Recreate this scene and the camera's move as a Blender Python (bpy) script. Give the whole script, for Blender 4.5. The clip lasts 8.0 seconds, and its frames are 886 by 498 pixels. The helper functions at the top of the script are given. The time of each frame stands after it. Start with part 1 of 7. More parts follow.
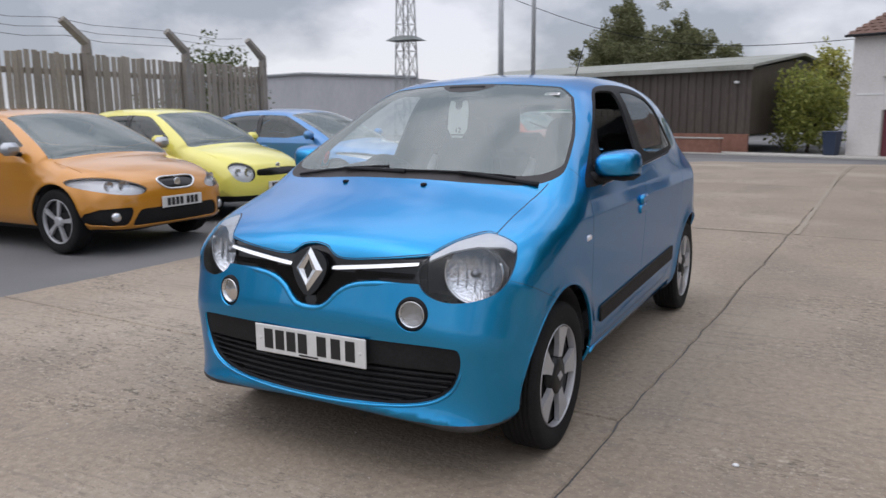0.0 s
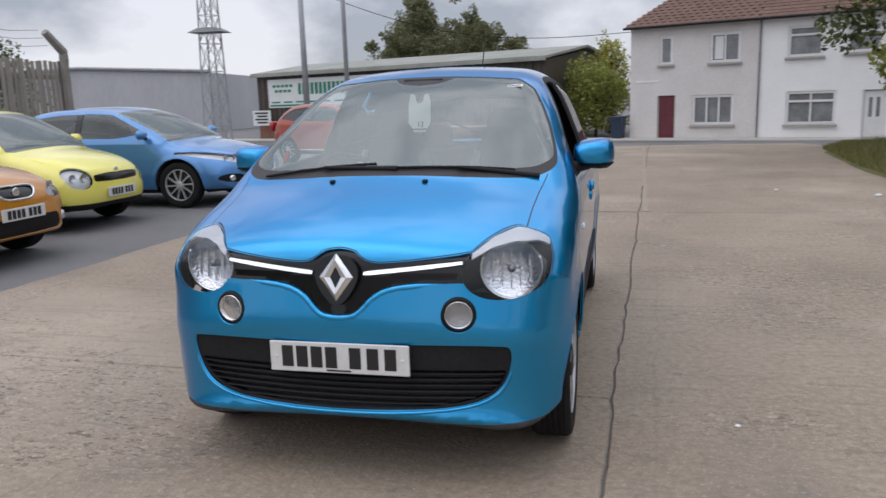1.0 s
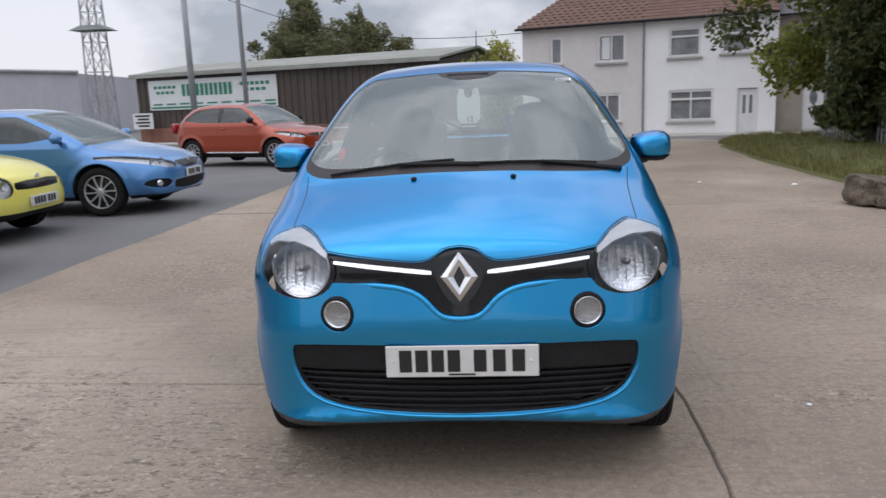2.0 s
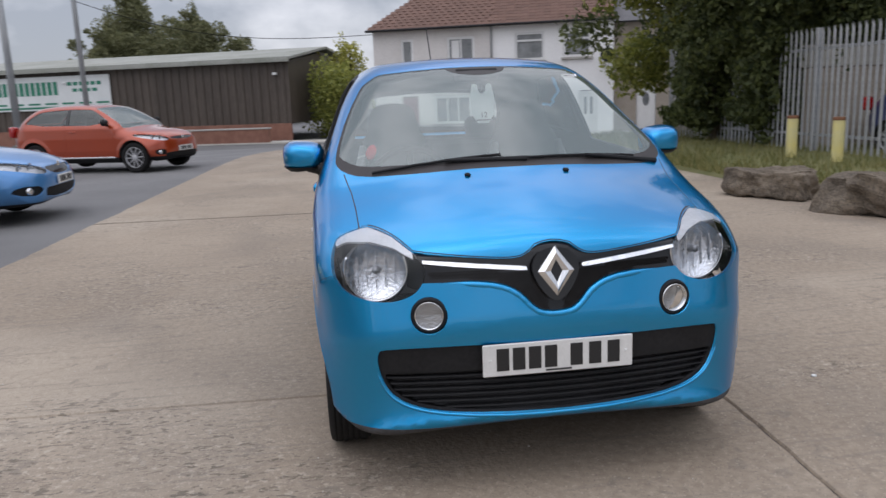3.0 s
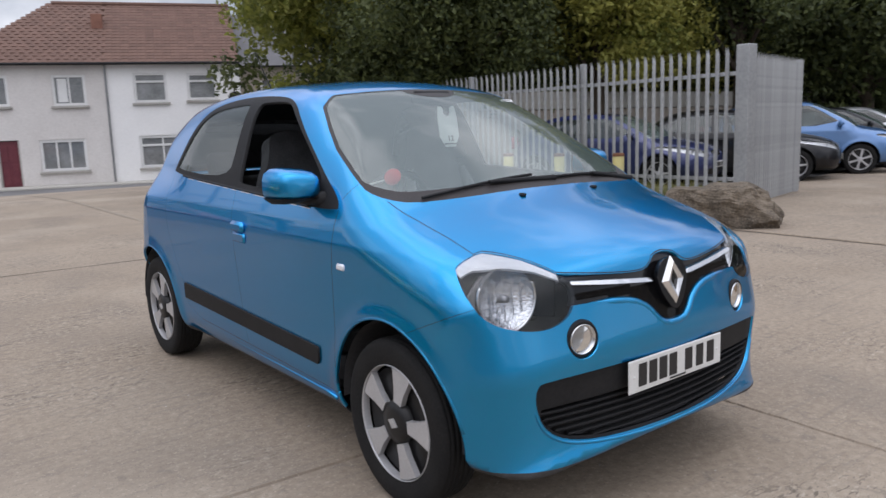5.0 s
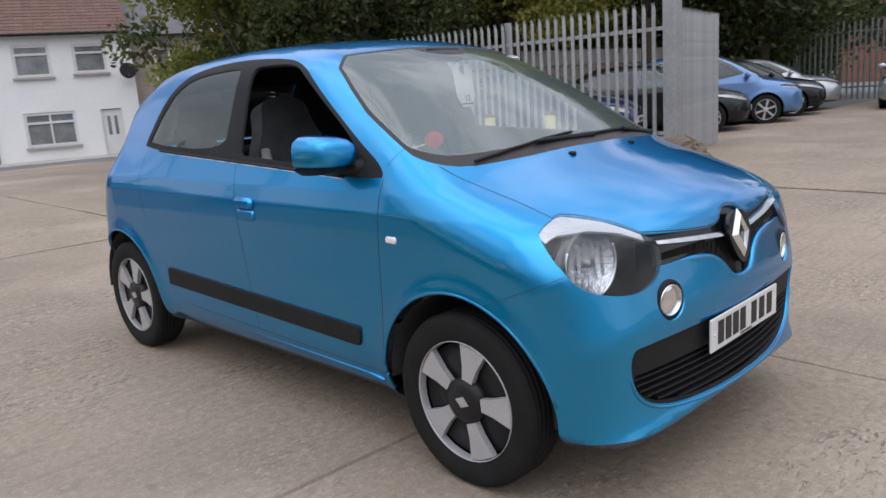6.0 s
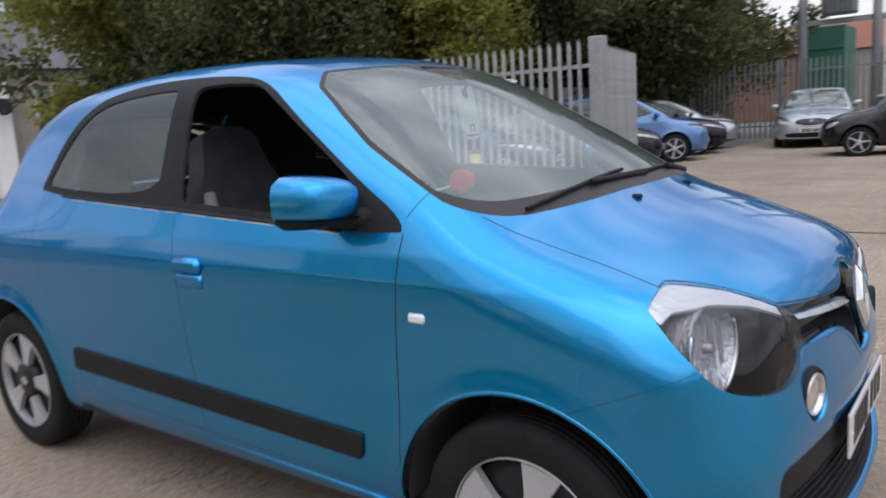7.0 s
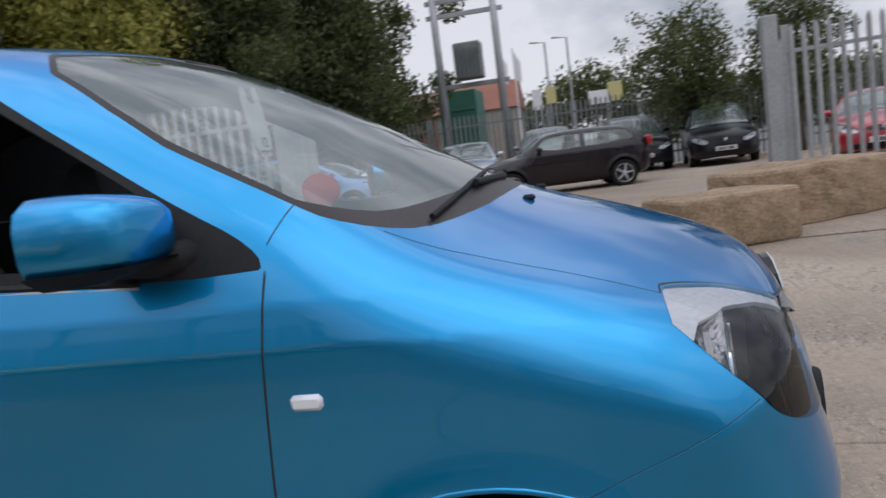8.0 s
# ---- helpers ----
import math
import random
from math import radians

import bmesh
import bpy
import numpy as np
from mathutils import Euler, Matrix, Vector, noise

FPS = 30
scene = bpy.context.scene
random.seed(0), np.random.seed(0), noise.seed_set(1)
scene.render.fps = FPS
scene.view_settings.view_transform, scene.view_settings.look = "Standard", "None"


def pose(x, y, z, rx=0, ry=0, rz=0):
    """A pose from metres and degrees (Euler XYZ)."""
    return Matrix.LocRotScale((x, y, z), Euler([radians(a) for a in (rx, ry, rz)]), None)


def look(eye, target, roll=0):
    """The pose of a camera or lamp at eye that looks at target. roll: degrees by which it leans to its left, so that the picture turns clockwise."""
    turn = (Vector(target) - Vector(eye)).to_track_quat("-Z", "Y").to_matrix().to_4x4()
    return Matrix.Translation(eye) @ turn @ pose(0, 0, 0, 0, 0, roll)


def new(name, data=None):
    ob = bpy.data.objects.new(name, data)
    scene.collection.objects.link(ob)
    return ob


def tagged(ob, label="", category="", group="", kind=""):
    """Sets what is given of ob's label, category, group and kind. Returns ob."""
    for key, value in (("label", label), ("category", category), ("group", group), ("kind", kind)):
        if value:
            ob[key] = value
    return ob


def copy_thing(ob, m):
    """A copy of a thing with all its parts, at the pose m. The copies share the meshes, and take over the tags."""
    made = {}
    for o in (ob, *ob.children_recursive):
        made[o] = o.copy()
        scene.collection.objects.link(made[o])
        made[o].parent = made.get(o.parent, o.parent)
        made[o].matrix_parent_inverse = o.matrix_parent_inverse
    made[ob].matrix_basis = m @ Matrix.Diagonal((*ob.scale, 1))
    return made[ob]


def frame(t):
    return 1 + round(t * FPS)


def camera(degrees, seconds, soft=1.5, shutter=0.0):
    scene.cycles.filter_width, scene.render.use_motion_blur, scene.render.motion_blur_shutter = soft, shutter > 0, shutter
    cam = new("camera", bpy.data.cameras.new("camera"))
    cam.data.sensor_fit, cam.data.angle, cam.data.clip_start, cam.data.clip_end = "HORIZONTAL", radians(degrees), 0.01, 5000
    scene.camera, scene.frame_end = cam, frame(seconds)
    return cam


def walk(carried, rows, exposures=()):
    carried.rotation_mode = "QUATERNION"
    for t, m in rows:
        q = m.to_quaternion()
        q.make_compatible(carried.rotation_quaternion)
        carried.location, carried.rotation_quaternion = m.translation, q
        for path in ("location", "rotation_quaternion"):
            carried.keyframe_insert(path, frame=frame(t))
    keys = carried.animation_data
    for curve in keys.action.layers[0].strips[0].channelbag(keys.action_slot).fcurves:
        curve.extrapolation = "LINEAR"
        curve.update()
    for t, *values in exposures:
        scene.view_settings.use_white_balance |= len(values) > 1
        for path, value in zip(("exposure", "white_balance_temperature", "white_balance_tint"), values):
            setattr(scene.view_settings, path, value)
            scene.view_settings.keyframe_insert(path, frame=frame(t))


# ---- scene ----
cam = camera(60.5, 8.0, 1.5, 0.35)
PATH = [
    (0, (1.765, -2.188, 1.337), (0.827, -0.457, 0.987), -0.5),
    (0.5, (1.403, -2.271, 1.358), (0.68, -0.445, 0.981), -1.0),
    (1, (0.961, -2.412, 1.358), (0.509, -0.5, 0.979), -1.8),
    (1.5, (0.556, -2.456, 1.34), (0.226, -0.519, 0.968), -2.1),
    (1.7, (0.396, -2.458, 1.358), (0.133, -0.513, 0.972), -2.3),
    (2.8, (-0.547, -2.394, 1.347), (-0.373, -0.439, 0.96), -1.9),
    (3, (-0.701, -2.364, 1.356), (-0.436, -0.422, 0.959), -2.2),
    (3.5, (-1.113, -2.231, 1.347), (-0.582, -0.344, 0.954), -2.4),
    (4, (-1.502, -2.013, 1.329), (-0.707, -0.218, 0.947), -3.0),
    (4.2, (-1.641, -1.904, 1.34), (-0.749, -0.151, 0.974), -2.5),
    (5.3, (-2.318, -1.383, 1.306), (-1.046, 0.12, 0.959), -2.6),
    (5.5, (-2.394, -1.293, 1.317), (-1.093, 0.177, 0.933), -3.1),
    (6, (-2.446, -1.038, 1.315), (-1.069, 0.35, 0.896), -4.0),
    (6.5, (-2.382, -0.728, 1.285), (-0.92, 0.571, 0.866), -3.8),
    (7, (-2.186, -0.285, 1.293), (-0.616, 0.908, 0.957), -3.7),
    (7.5, (-2.051, 0.134, 1.256), (-0.237, 0.928, 0.975), -7.1),
    (8, (-1.85, 0.397, 1.16), (0.093, 0.808, 0.922), -7.4),
]
walk(cam, [(t, look(eye, target, roll)) for t, eye, target, roll in PATH], [(0, 0.14, 6540, 14), (4, 0.2, 6540, 14), (5.5, 0.36, 6540, 14), (7, 0.32, 6540, 14), (7.5, 0.17, 6500, 14), (8, -0.02, 6500, 14)])

# ---- sky and sun: a bright day under broken grey cloud ----
SUN_UP, SUN_ROUND = radians(58), radians(212)
world = bpy.data.worlds.new("world")
scene.world = world
world.use_nodes = True
wn, wl = world.node_tree.nodes, world.node_tree.links
wn.clear()
w_out, w_bg = wn.new("ShaderNodeOutputWorld"), wn.new("ShaderNodeBackground")
w_sky = wn.new("ShaderNodeTexSky")
w_sky.sky_type, w_sky.sun_disc = "NISHITA", False
w_sky.sun_elevation, w_sky.sun_rotation = SUN_UP, SUN_ROUND
w_co, w_map = wn.new("ShaderNodeTexCoord"), wn.new("ShaderNodeMapping")
w_map.inputs["Scale"].default_value = (1.9, 1.9, 3.2)
w_map.inputs["Location"].default_value = (0.35, 0.1, 0.2)
w_noise, w_ramp = wn.new("ShaderNodeTexNoise"), wn.new("ShaderNodeValToRGB")
w_noise.inputs["Scale"].default_value = 1.5
w_noise.inputs["Detail"].default_value = 7
w_noise.inputs["Roughness"].default_value = 0.55
w_ramp.color_ramp.elements[0].position, w_ramp.color_ramp.elements[0].color = 0.43, (2.7, 2.95, 3.4, 1)
w_ramp.color_ramp.elements[1].position, w_ramp.color_ramp.elements[1].color = 0.60, (5.9, 6.1, 6.5, 1)
w_mix = wn.new("ShaderNodeMixRGB")
w_mix.inputs[0].default_value = 0.88
wl.new(w_co.outputs["Generated"], w_map.inputs[0])
wl.new(w_map.outputs[0], w_noise.inputs["Vector"])
wl.new(w_noise.outputs["Fac"], w_ramp.inputs[0])
wl.new(w_sky.outputs[0], w_mix.inputs[1])
wl.new(w_ramp.outputs[0], w_mix.inputs[2])
# an overcast sky is brightest overhead
w_xyz, w_up, w_gain = wn.new("ShaderNodeSeparateXYZ"), wn.new("ShaderNodeMapRange"), wn.new("ShaderNodeVectorMath")
w_up.inputs["From Min"].default_value, w_up.inputs["From Max"].default_value = 0.3, 0.95
w_up.inputs["To Min"].default_value, w_up.inputs["To Max"].default_value = 1.0, 2.5
w_gain.operation = "SCALE"
wl.new(w_co.outputs["Generated"], w_xyz.inputs[0])
wl.new(w_xyz.outputs["Z"], w_up.inputs["Value"])
wl.new(w_mix.outputs[0], w_gain.inputs[0])
wl.new(w_up.outputs[0], w_gain.inputs["Scale"])
wl.new(w_gain.outputs[0], w_bg.inputs["Color"])
w_bg.inputs["Strength"].default_value = 0.130
wl.new(w_bg.outputs[0], w_out.inputs["Surface"])

sun = new("sun", bpy.data.lights.new("sun", "SUN"))
sun.data.energy, sun.data.angle, sun.data.color = 0.4, radians(80), (1.0, 0.97, 0.93)
sun_way = Vector((math.sin(SUN_ROUND) * math.cos(SUN_UP), math.cos(SUN_ROUND) * math.cos(SUN_UP), math.sin(SUN_UP)))
sun.matrix_world = look(sun_way * 60, (0, 0, 0))


# ---- materials ----
def mat(name, c1, c2=None, scale=3.0, rough=0.6, metal=0.0, bump=0.0, bscale=40.0, coat=0.0, rough2=None, stretch=(1, 1, 1), vary=0.0, spec=0.5, fine=None):
    """Principled surface: c1 and c2 mixed by coarse and fine noise in metres, with bump; vary: lightness from piece to piece."""
    m = bpy.data.materials.new(name)
    m.use_nodes = True
    n, l = m.node_tree.nodes, m.node_tree.links
    b = n["Principled BSDF"]
    b.inputs["Roughness"].default_value, b.inputs["Metallic"].default_value = rough, metal
    b.inputs["Coat Weight"].default_value, b.inputs["Coat Roughness"].default_value = coat, 0.04
    b.inputs["Specular IOR Level"].default_value = spec
    b.inputs["Base Color"].default_value = (*c1, 1)
    co, mp = n.new("ShaderNodeTexCoord"), n.new("ShaderNodeMapping")
    mp.inputs["Scale"].default_value = stretch
    l.new(co.outputs["Object"], mp.inputs[0])
    if c2:
        t1, t2, mx, ma = n.new("ShaderNodeTexNoise"), n.new("ShaderNodeTexNoise"), n.new("ShaderNodeMixRGB"), n.new("ShaderNodeMath")
        t1.inputs["Scale"].default_value, t1.inputs["Detail"].default_value = scale, 6
        t2.inputs["Scale"].default_value, t2.inputs["Detail"].default_value = fine or scale * 14, 4
        l.new(mp.outputs[0], t1.inputs["Vector"]), l.new(mp.outputs[0], t2.inputs["Vector"])
        ma.operation = "ADD"
        l.new(t1.outputs["Fac"], ma.inputs[0]), l.new(t2.outputs["Fac"], ma.inputs[1])
        ra = n.new("ShaderNodeMapRange")
        ra.inputs["From Min"].default_value, ra.inputs["From Max"].default_value = 0.72, 1.28
        l.new(ma.outputs[0], ra.inputs["Value"])
        l.new(ra.outputs[0], mx.inputs[0])
        mx.inputs[1].default_value, mx.inputs[2].default_value = (*c1, 1), (*c2, 1)
        last = mx.outputs[0]
        if vary:
            oi, hs, mr = n.new("ShaderNodeObjectInfo"), n.new("ShaderNodeHueSaturation"), n.new("ShaderNodeMapRange")
            mr.inputs["To Min"].default_value, mr.inputs["To Max"].default_value = 1 - vary, 1 + vary
            l.new(oi.outputs["Random"], mr.inputs["Value"])
            l.new(mr.outputs[0], hs.inputs["Value"]), l.new(last, hs.inputs["Color"])
            last = hs.outputs[0]
        l.new(last, b.inputs["Base Color"])
        if rough2 is not None:
            rr = n.new("ShaderNodeMapRange")
            rr.inputs["To Min"].default_value, rr.inputs["To Max"].default_value = rough, rough2
            l.new(ra.outputs[0], rr.inputs["Value"])
            l.new(rr.outputs[0], b.inputs["Roughness"])
    if bump:
        t3, bu = n.new("ShaderNodeTexNoise"), n.new("ShaderNodeBump")
        t3.inputs["Scale"].default_value, t3.inputs["Detail"].default_value = bscale, 5
        l.new(mp.outputs[0], t3.inputs["Vector"])
        bu.inputs["Strength"].default_value, bu.inputs["Distance"].default_value = bump, 0.01
        l.new(t3.outputs["Fac"], bu.inputs["Height"])
        l.new(bu.outputs[0], b.inputs["Normal"])
    return m


def glass(name, tint, haze=0.03, gloss=0.02, ior=1.52):
    """A thin pane: tinted see-through, mirrored towards grazing; haze paints in dust and milky sky sheen."""
    m = bpy.data.materials.new(name)
    m.use_nodes = True
    n, l = m.node_tree.nodes, m.node_tree.links
    n.clear()
    out, tr, gl, df, fr = n.new("ShaderNodeOutputMaterial"), n.new("ShaderNodeBsdfTransparent"), n.new("ShaderNodeBsdfGlossy"), n.new("ShaderNodeBsdfDiffuse"), n.new("ShaderNodeFresnel")
    m1, m2 = n.new("ShaderNodeMixShader"), n.new("ShaderNodeMixShader")
    tr.inputs[0].default_value = (*tint, 1)
    gl.inputs["Roughness"].default_value = gloss
    # pale green diffuse colour, for dust and for reflected sky alike
    df.inputs[0].default_value = (0.52, 0.68, 0.63, 1)
    fr.inputs["IOR"].default_value = ior
    m1.inputs[0].default_value = haze
    l.new(tr.outputs[0], m1.inputs[1]), l.new(df.outputs[0], m1.inputs[2])
    l.new(fr.outputs[0], m2.inputs[0]), l.new(m1.outputs[0], m2.inputs[1]), l.new(gl.outputs[0], m2.inputs[2])
    l.new(m2.outputs[0], out.inputs[0])
    return m


def paint(name, c, metal=0.35, rough=0.32, spec=0.4, coat=1.0):
    """Car paint: a metallic base with fine flake and light dust, under a clear coat."""
    dusty = tuple(0.9 * v + 0.006 for v in c)
    m = mat(name, c, dusty, scale=1.3, rough=rough, metal=metal, coat=coat, fine=900, spec=spec)
    if metal > 0.5:
        m.node_tree.nodes["Principled BSDF"].inputs["Specular Tint"].default_value = (0.1, 0.42, 0.8, 1)
    return m


BLUE = paint("blue_metallic_paint", (0.0, 0.305, 0.62), 0.93, 0.34, 0.4, 1.0)
ORANGE = paint("orange_paint", (0.58, 0.235, 0.014), 0.2)
YELLOW = paint("yellow_paint", (0.88, 0.80, 0.15), 0.0)
PALE_BLUE = paint("pale_blue_paint", (0.075, 0.25, 0.54), 0.35)
RED_ORANGE = paint("red_orange_paint", (0.36, 0.045, 0.008), 0.35)
SKY_BLUE = paint("sky_blue_paint", (0.10, 0.22, 0.45), 0.4)
BLACK_PAINT = paint("black_paint", (0.008, 0.008, 0.010), 0.0, 0.3, 0.1, 0.6)
BROWN_BLACK = paint("brown_black_paint", (0.012, 0.009, 0.011), 0.0, 0.3, 0.1, 0.6)
SILVER = paint("silver_paint", (0.5, 0.51, 0.52), 0.6)
DARK_BLUE = paint("dark_blue_paint", (0.02, 0.03, 0.12), 0.3)
RED = paint("red_paint", (0.35, 0.01, 0.02), 0.1)
GREY_PAINT = paint("grey_paint", (0.2, 0.21, 0.22), 0.4)
RUBBER = mat("tyre_rubber", (0.009, 0.009, 0.0095), (0.018, 0.0175, 0.017), 8, 0.85, bump=0.15, bscale=120, spec=0.25)
PLASTIC = mat("black_plastic", (0.011, 0.011, 0.012), (0.02, 0.02, 0.021), 5, 0.6, bump=0.12, bscale=700, spec=0.2)
GLOSS_BLACK = mat("gloss_black", (0.008, 0.008, 0.009), rough=0.15)
TRIM = mat("cabin_trim", (0.035, 0.035, 0.037), (0.06, 0.06, 0.063), 6, 0.75, bump=0.1, bscale=300)
CLOTH = mat("seat_cloth", (0.055, 0.056, 0.06), (0.10, 0.10, 0.105), 12, 0.9, bump=0.3, bscale=500)
PALE_CLOTH = mat("pale_cloth", (0.3, 0.3, 0.31), (0.42, 0.42, 0.43), 12, 0.9, bump=0.2, bscale=500)
CHROME = mat("chrome", (0.8, 0.805, 0.81), (0.74, 0.75, 0.76), 6, 0.24, 1.0)
ALLOY = mat("silver_wheel_paint", (0.56, 0.56, 0.57), (0.47, 0.47, 0.48), 9, 0.36, 0.4)
DARK_ALLOY = mat("dark_wheel_plastic", (0.012, 0.012, 0.013), (0.02, 0.02, 0.02), 9, 0.4, spec=0.3)
STEEL = mat("steel", (0.35, 0.36, 0.37), (0.25, 0.25, 0.26), 8, 0.4, 0.8)
REFLECTOR = mat("lamp_reflector", (0.9, 0.91, 0.93), (0.76, 0.77, 0.79), 20, 0.22, 1.0, bump=0.5, bscale=90)
LAMP_SILVER = mat("faceted_lamp_silver", (0.5, 0.5, 0.5), (0.36, 0.36, 0.36), 60, 0.25, 0.9, bump=0.7, bscale=110)
LAMP_FROST = mat("frosted_lamp_strip", (0.72, 0.73, 0.75), (0.9, 0.91, 0.92), 9, 0.25, 0.2, bump=0.3, bscale=60, stretch=(0.4, 0.4, 5), coat=0.6)
SCREEN_BLACK = mat("black_screen_print", (0.03, 0.026, 0.026), (0.042, 0.037, 0.036), 9, 0.5, spec=0.3)
LAMP_WHITE = mat("white_lamp_strip", (0.8, 0.81, 0.83), rough=0.2, coat=0.5)
LAMP_RED = mat("red_lamp", (0.35, 0.01, 0.01), rough=0.15, coat=1)
PLATE_WHITE = mat("plate_white", (0.72, 0.72, 0.70), (0.62, 0.62, 0.6), 20, 0.35)
PRINT_BLACK = mat("black_print", (0.015, 0.015, 0.016), rough=0.5)
PAPER = mat("paper", (0.78, 0.86, 0.83), (0.82, 0.88, 0.86), 8, 0.7)
POPPY_RED = mat("red_paper", (0.80, 0.02, 0.03), (0.68, 0.015, 0.02), 20, 0.7)
CAR_GLASS = glass("car_glass", (0.88, 0.95, 0.93), 0.07, ior=1.65)
SCREEN_GLASS = glass("windscreen_glass", (0.90, 0.965, 0.945), 0.15, ior=2.0)
PARKED_SCREEN = glass("parked_windscreen_glass", (0.75, 0.82, 0.80), 0.16, ior=2.0)
DARK_GLASS = glass("tinted_glass", (0.50, 0.55, 0.54), 0.05, ior=1.7)
LAMP_GLASS = glass("lamp_glass", (0.95, 0.96, 0.97), 0.006)
# opaque panes, their pale grey tones painted in for reflected sky
HOUSE_GLASS = mat("house_window_glass", (0.12, 0.128, 0.13), (0.28, 0.29, 0.295), 2, 0.05, coat=0.5)



def worn_concrete():
    """Old concrete: broad stains, rubbed pale tracks, exposed gravel and hairline cracks."""
    m = mat("concrete_slab", (0.233, 0.184, 0.136), (0.357, 0.290, 0.219), 0.45, 0.9, bump=0.5, bscale=55, vary=0.05, fine=26)
    n, l = m.node_tree.nodes, m.node_tree.links
    b = n["Principled BSDF"]
    src = b.inputs["Base Color"].links[0].from_socket
    co = n.new("ShaderNodeTexCoord")

    def layer(src, tex, lo, hi, colour, amount, mode="MIX", patch=None):
        r, mx, mu = n.new("ShaderNodeMapRange"), n.new("ShaderNodeMixRGB"), n.new("ShaderNodeMath")
        r.inputs["From Min"].default_value, r.inputs["From Max"].default_value = lo, hi
        l.new(tex, r.inputs["Value"])
        mu.operation, mu.inputs[1].default_value = "MULTIPLY", amount
        l.new(r.outputs[0], mu.inputs[0])
        if patch:
            pr, pm = n.new("ShaderNodeMapRange"), n.new("ShaderNodeMath")
            pr.inputs["From Min"].default_value, pr.inputs["From Max"].default_value = patch[1], patch[2]
            l.new(patch[0], pr.inputs["Value"])
            pm.operation = "MULTIPLY"
            l.new(mu.outputs[0], pm.inputs[0]), l.new(pr.outputs[0], pm.inputs[1])
            mu = pm
        mx.blend_type = mode
        mx.inputs[2].default_value = (*colour, 1)
        l.new(mu.outputs[0], mx.inputs[0]), l.new(src, mx.inputs[1])
        return mx.outputs[0]

    def tex(scale, detail=5, stretch=(1, 1, 1), warp=0.0):
        t, mp = n.new("ShaderNodeTexNoise"), n.new("ShaderNodeMapping")
        mp.inputs["Scale"].default_value = stretch
        l.new(co.outputs["Object"], mp.inputs[0]), l.new(mp.outputs[0], t.inputs["Vector"])
        t.inputs["Scale"].default_value, t.inputs["Detail"].default_value, t.inputs["Distortion"].default_value = scale, detail, warp
        return t.outputs["Fac"]

    src = layer(src, tex(1.1, 8, (1, 0.6, 1), 0.6), 0.50, 0.66, (0.175, 0.146, 0.118), 0.4)
    src = layer(src, tex(0.35, 6), 0.52, 0.68, (0.42, 0.353, 0.275), 0.75)
    src = layer(src, tex(8, 6, (1, 1, 1), 1.0), 0.60, 0.70, (0.17, 0.145, 0.12), 0.5)
    # spalled, gritty patches and brushed streaks across the slab
    worn = tex(0.7, 5, (1, 1.3, 1), 0.5)
    src = layer(src, tex(22, 6, (0.6, 1.5, 1), 1.5), 0.56, 0.62, (0.10, 0.082, 0.064), 0.75, patch=(worn, 0.47, 0.60))
    src = layer(src, tex(34, 5, (0.8, 1.2, 1), 0.8), 0.58, 0.64, (0.50, 0.43, 0.345), 0.5, patch=(worn, 0.45, 0.58))
    src = layer(src, tex(5, 8, (0.25, 5, 1), 0.4), 0.55, 0.68, (0.19, 0.16, 0.13), 0.45)
    src = layer(src, tex(60, 3), 0.60, 0.68, (0.50, 0.43, 0.345), 0.42)
    src = layer(src, tex(95, 3), 0.61, 0.70, (0.13, 0.11, 0.09), 0.65)
    v, wp, mp = n.new("ShaderNodeTexVoronoi"), n.new("ShaderNodeMixRGB"), n.new("ShaderNodeTexNoise")
    v.feature = "DISTANCE_TO_EDGE"
    v.inputs["Scale"].default_value = 0.21
    mp.inputs["Scale"].default_value, mp.inputs["Detail"].default_value = 3.0, 6
    wp.inputs[0].default_value = 0.12
    l.new(co.outputs["Object"], mp.inputs["Vector"])
    l.new(co.outputs["Object"], wp.inputs[1]), l.new(mp.outputs["Color"], wp.inputs[2])
    l.new(wp.outputs[0], v.inputs["Vector"])
    src = layer(src, v.outputs["Distance"], 0.0022, 0.0006, (0.12, 0.10, 0.08), 0.14)
    l.new(src, b.inputs["Base Color"])
    return m


CONCRETE = worn_concrete()
ASPHALT = mat("asphalt", (0.125, 0.122, 0.121), (0.20, 0.196, 0.192), 0.5, 0.9, bump=0.6, bscale=160, fine=120)
ROAD = mat("road_asphalt", (0.10, 0.10, 0.10), (0.15, 0.147, 0.14), 0.4, 0.9, bump=0.4, bscale=120, fine=90)
KERB = mat("pale_concrete_kerb", (0.38, 0.36, 0.32), (0.48, 0.46, 0.42), 2, 0.9, bump=0.3, bscale=60)
SEALANT = mat("faded_joint_sealant", (0.34, 0.29, 0.23), (0.27, 0.225, 0.17), 6, 0.9)
RENDER_GREY = mat("grey_white_render", (0.62, 0.59, 0.565), (0.72, 0.69, 0.665), 0.9, 0.9, bump=0.3, bscale=60)
RENDER_WHITE = mat("white_render", (0.84, 0.835, 0.825), (0.9, 0.895, 0.885), 0.9, 0.9, bump=0.25, bscale=60)
RENDER_BROWN = mat("brown_roughcast", (0.30, 0.26, 0.21), (0.40, 0.35, 0.30), 2, 0.95, bump=0.5, bscale=60)
TILE = mat("red_brown_roof_tile", (0.125, 0.07, 0.052), (0.19, 0.11, 0.084), 1.5, 0.85, bump=0.3, bscale=40, vary=0.12)
SLATE = mat("grey_slate", (0.09, 0.09, 0.095), (0.14, 0.135, 0.14), 2, 0.7, bump=0.2, bscale=30, vary=0.2)
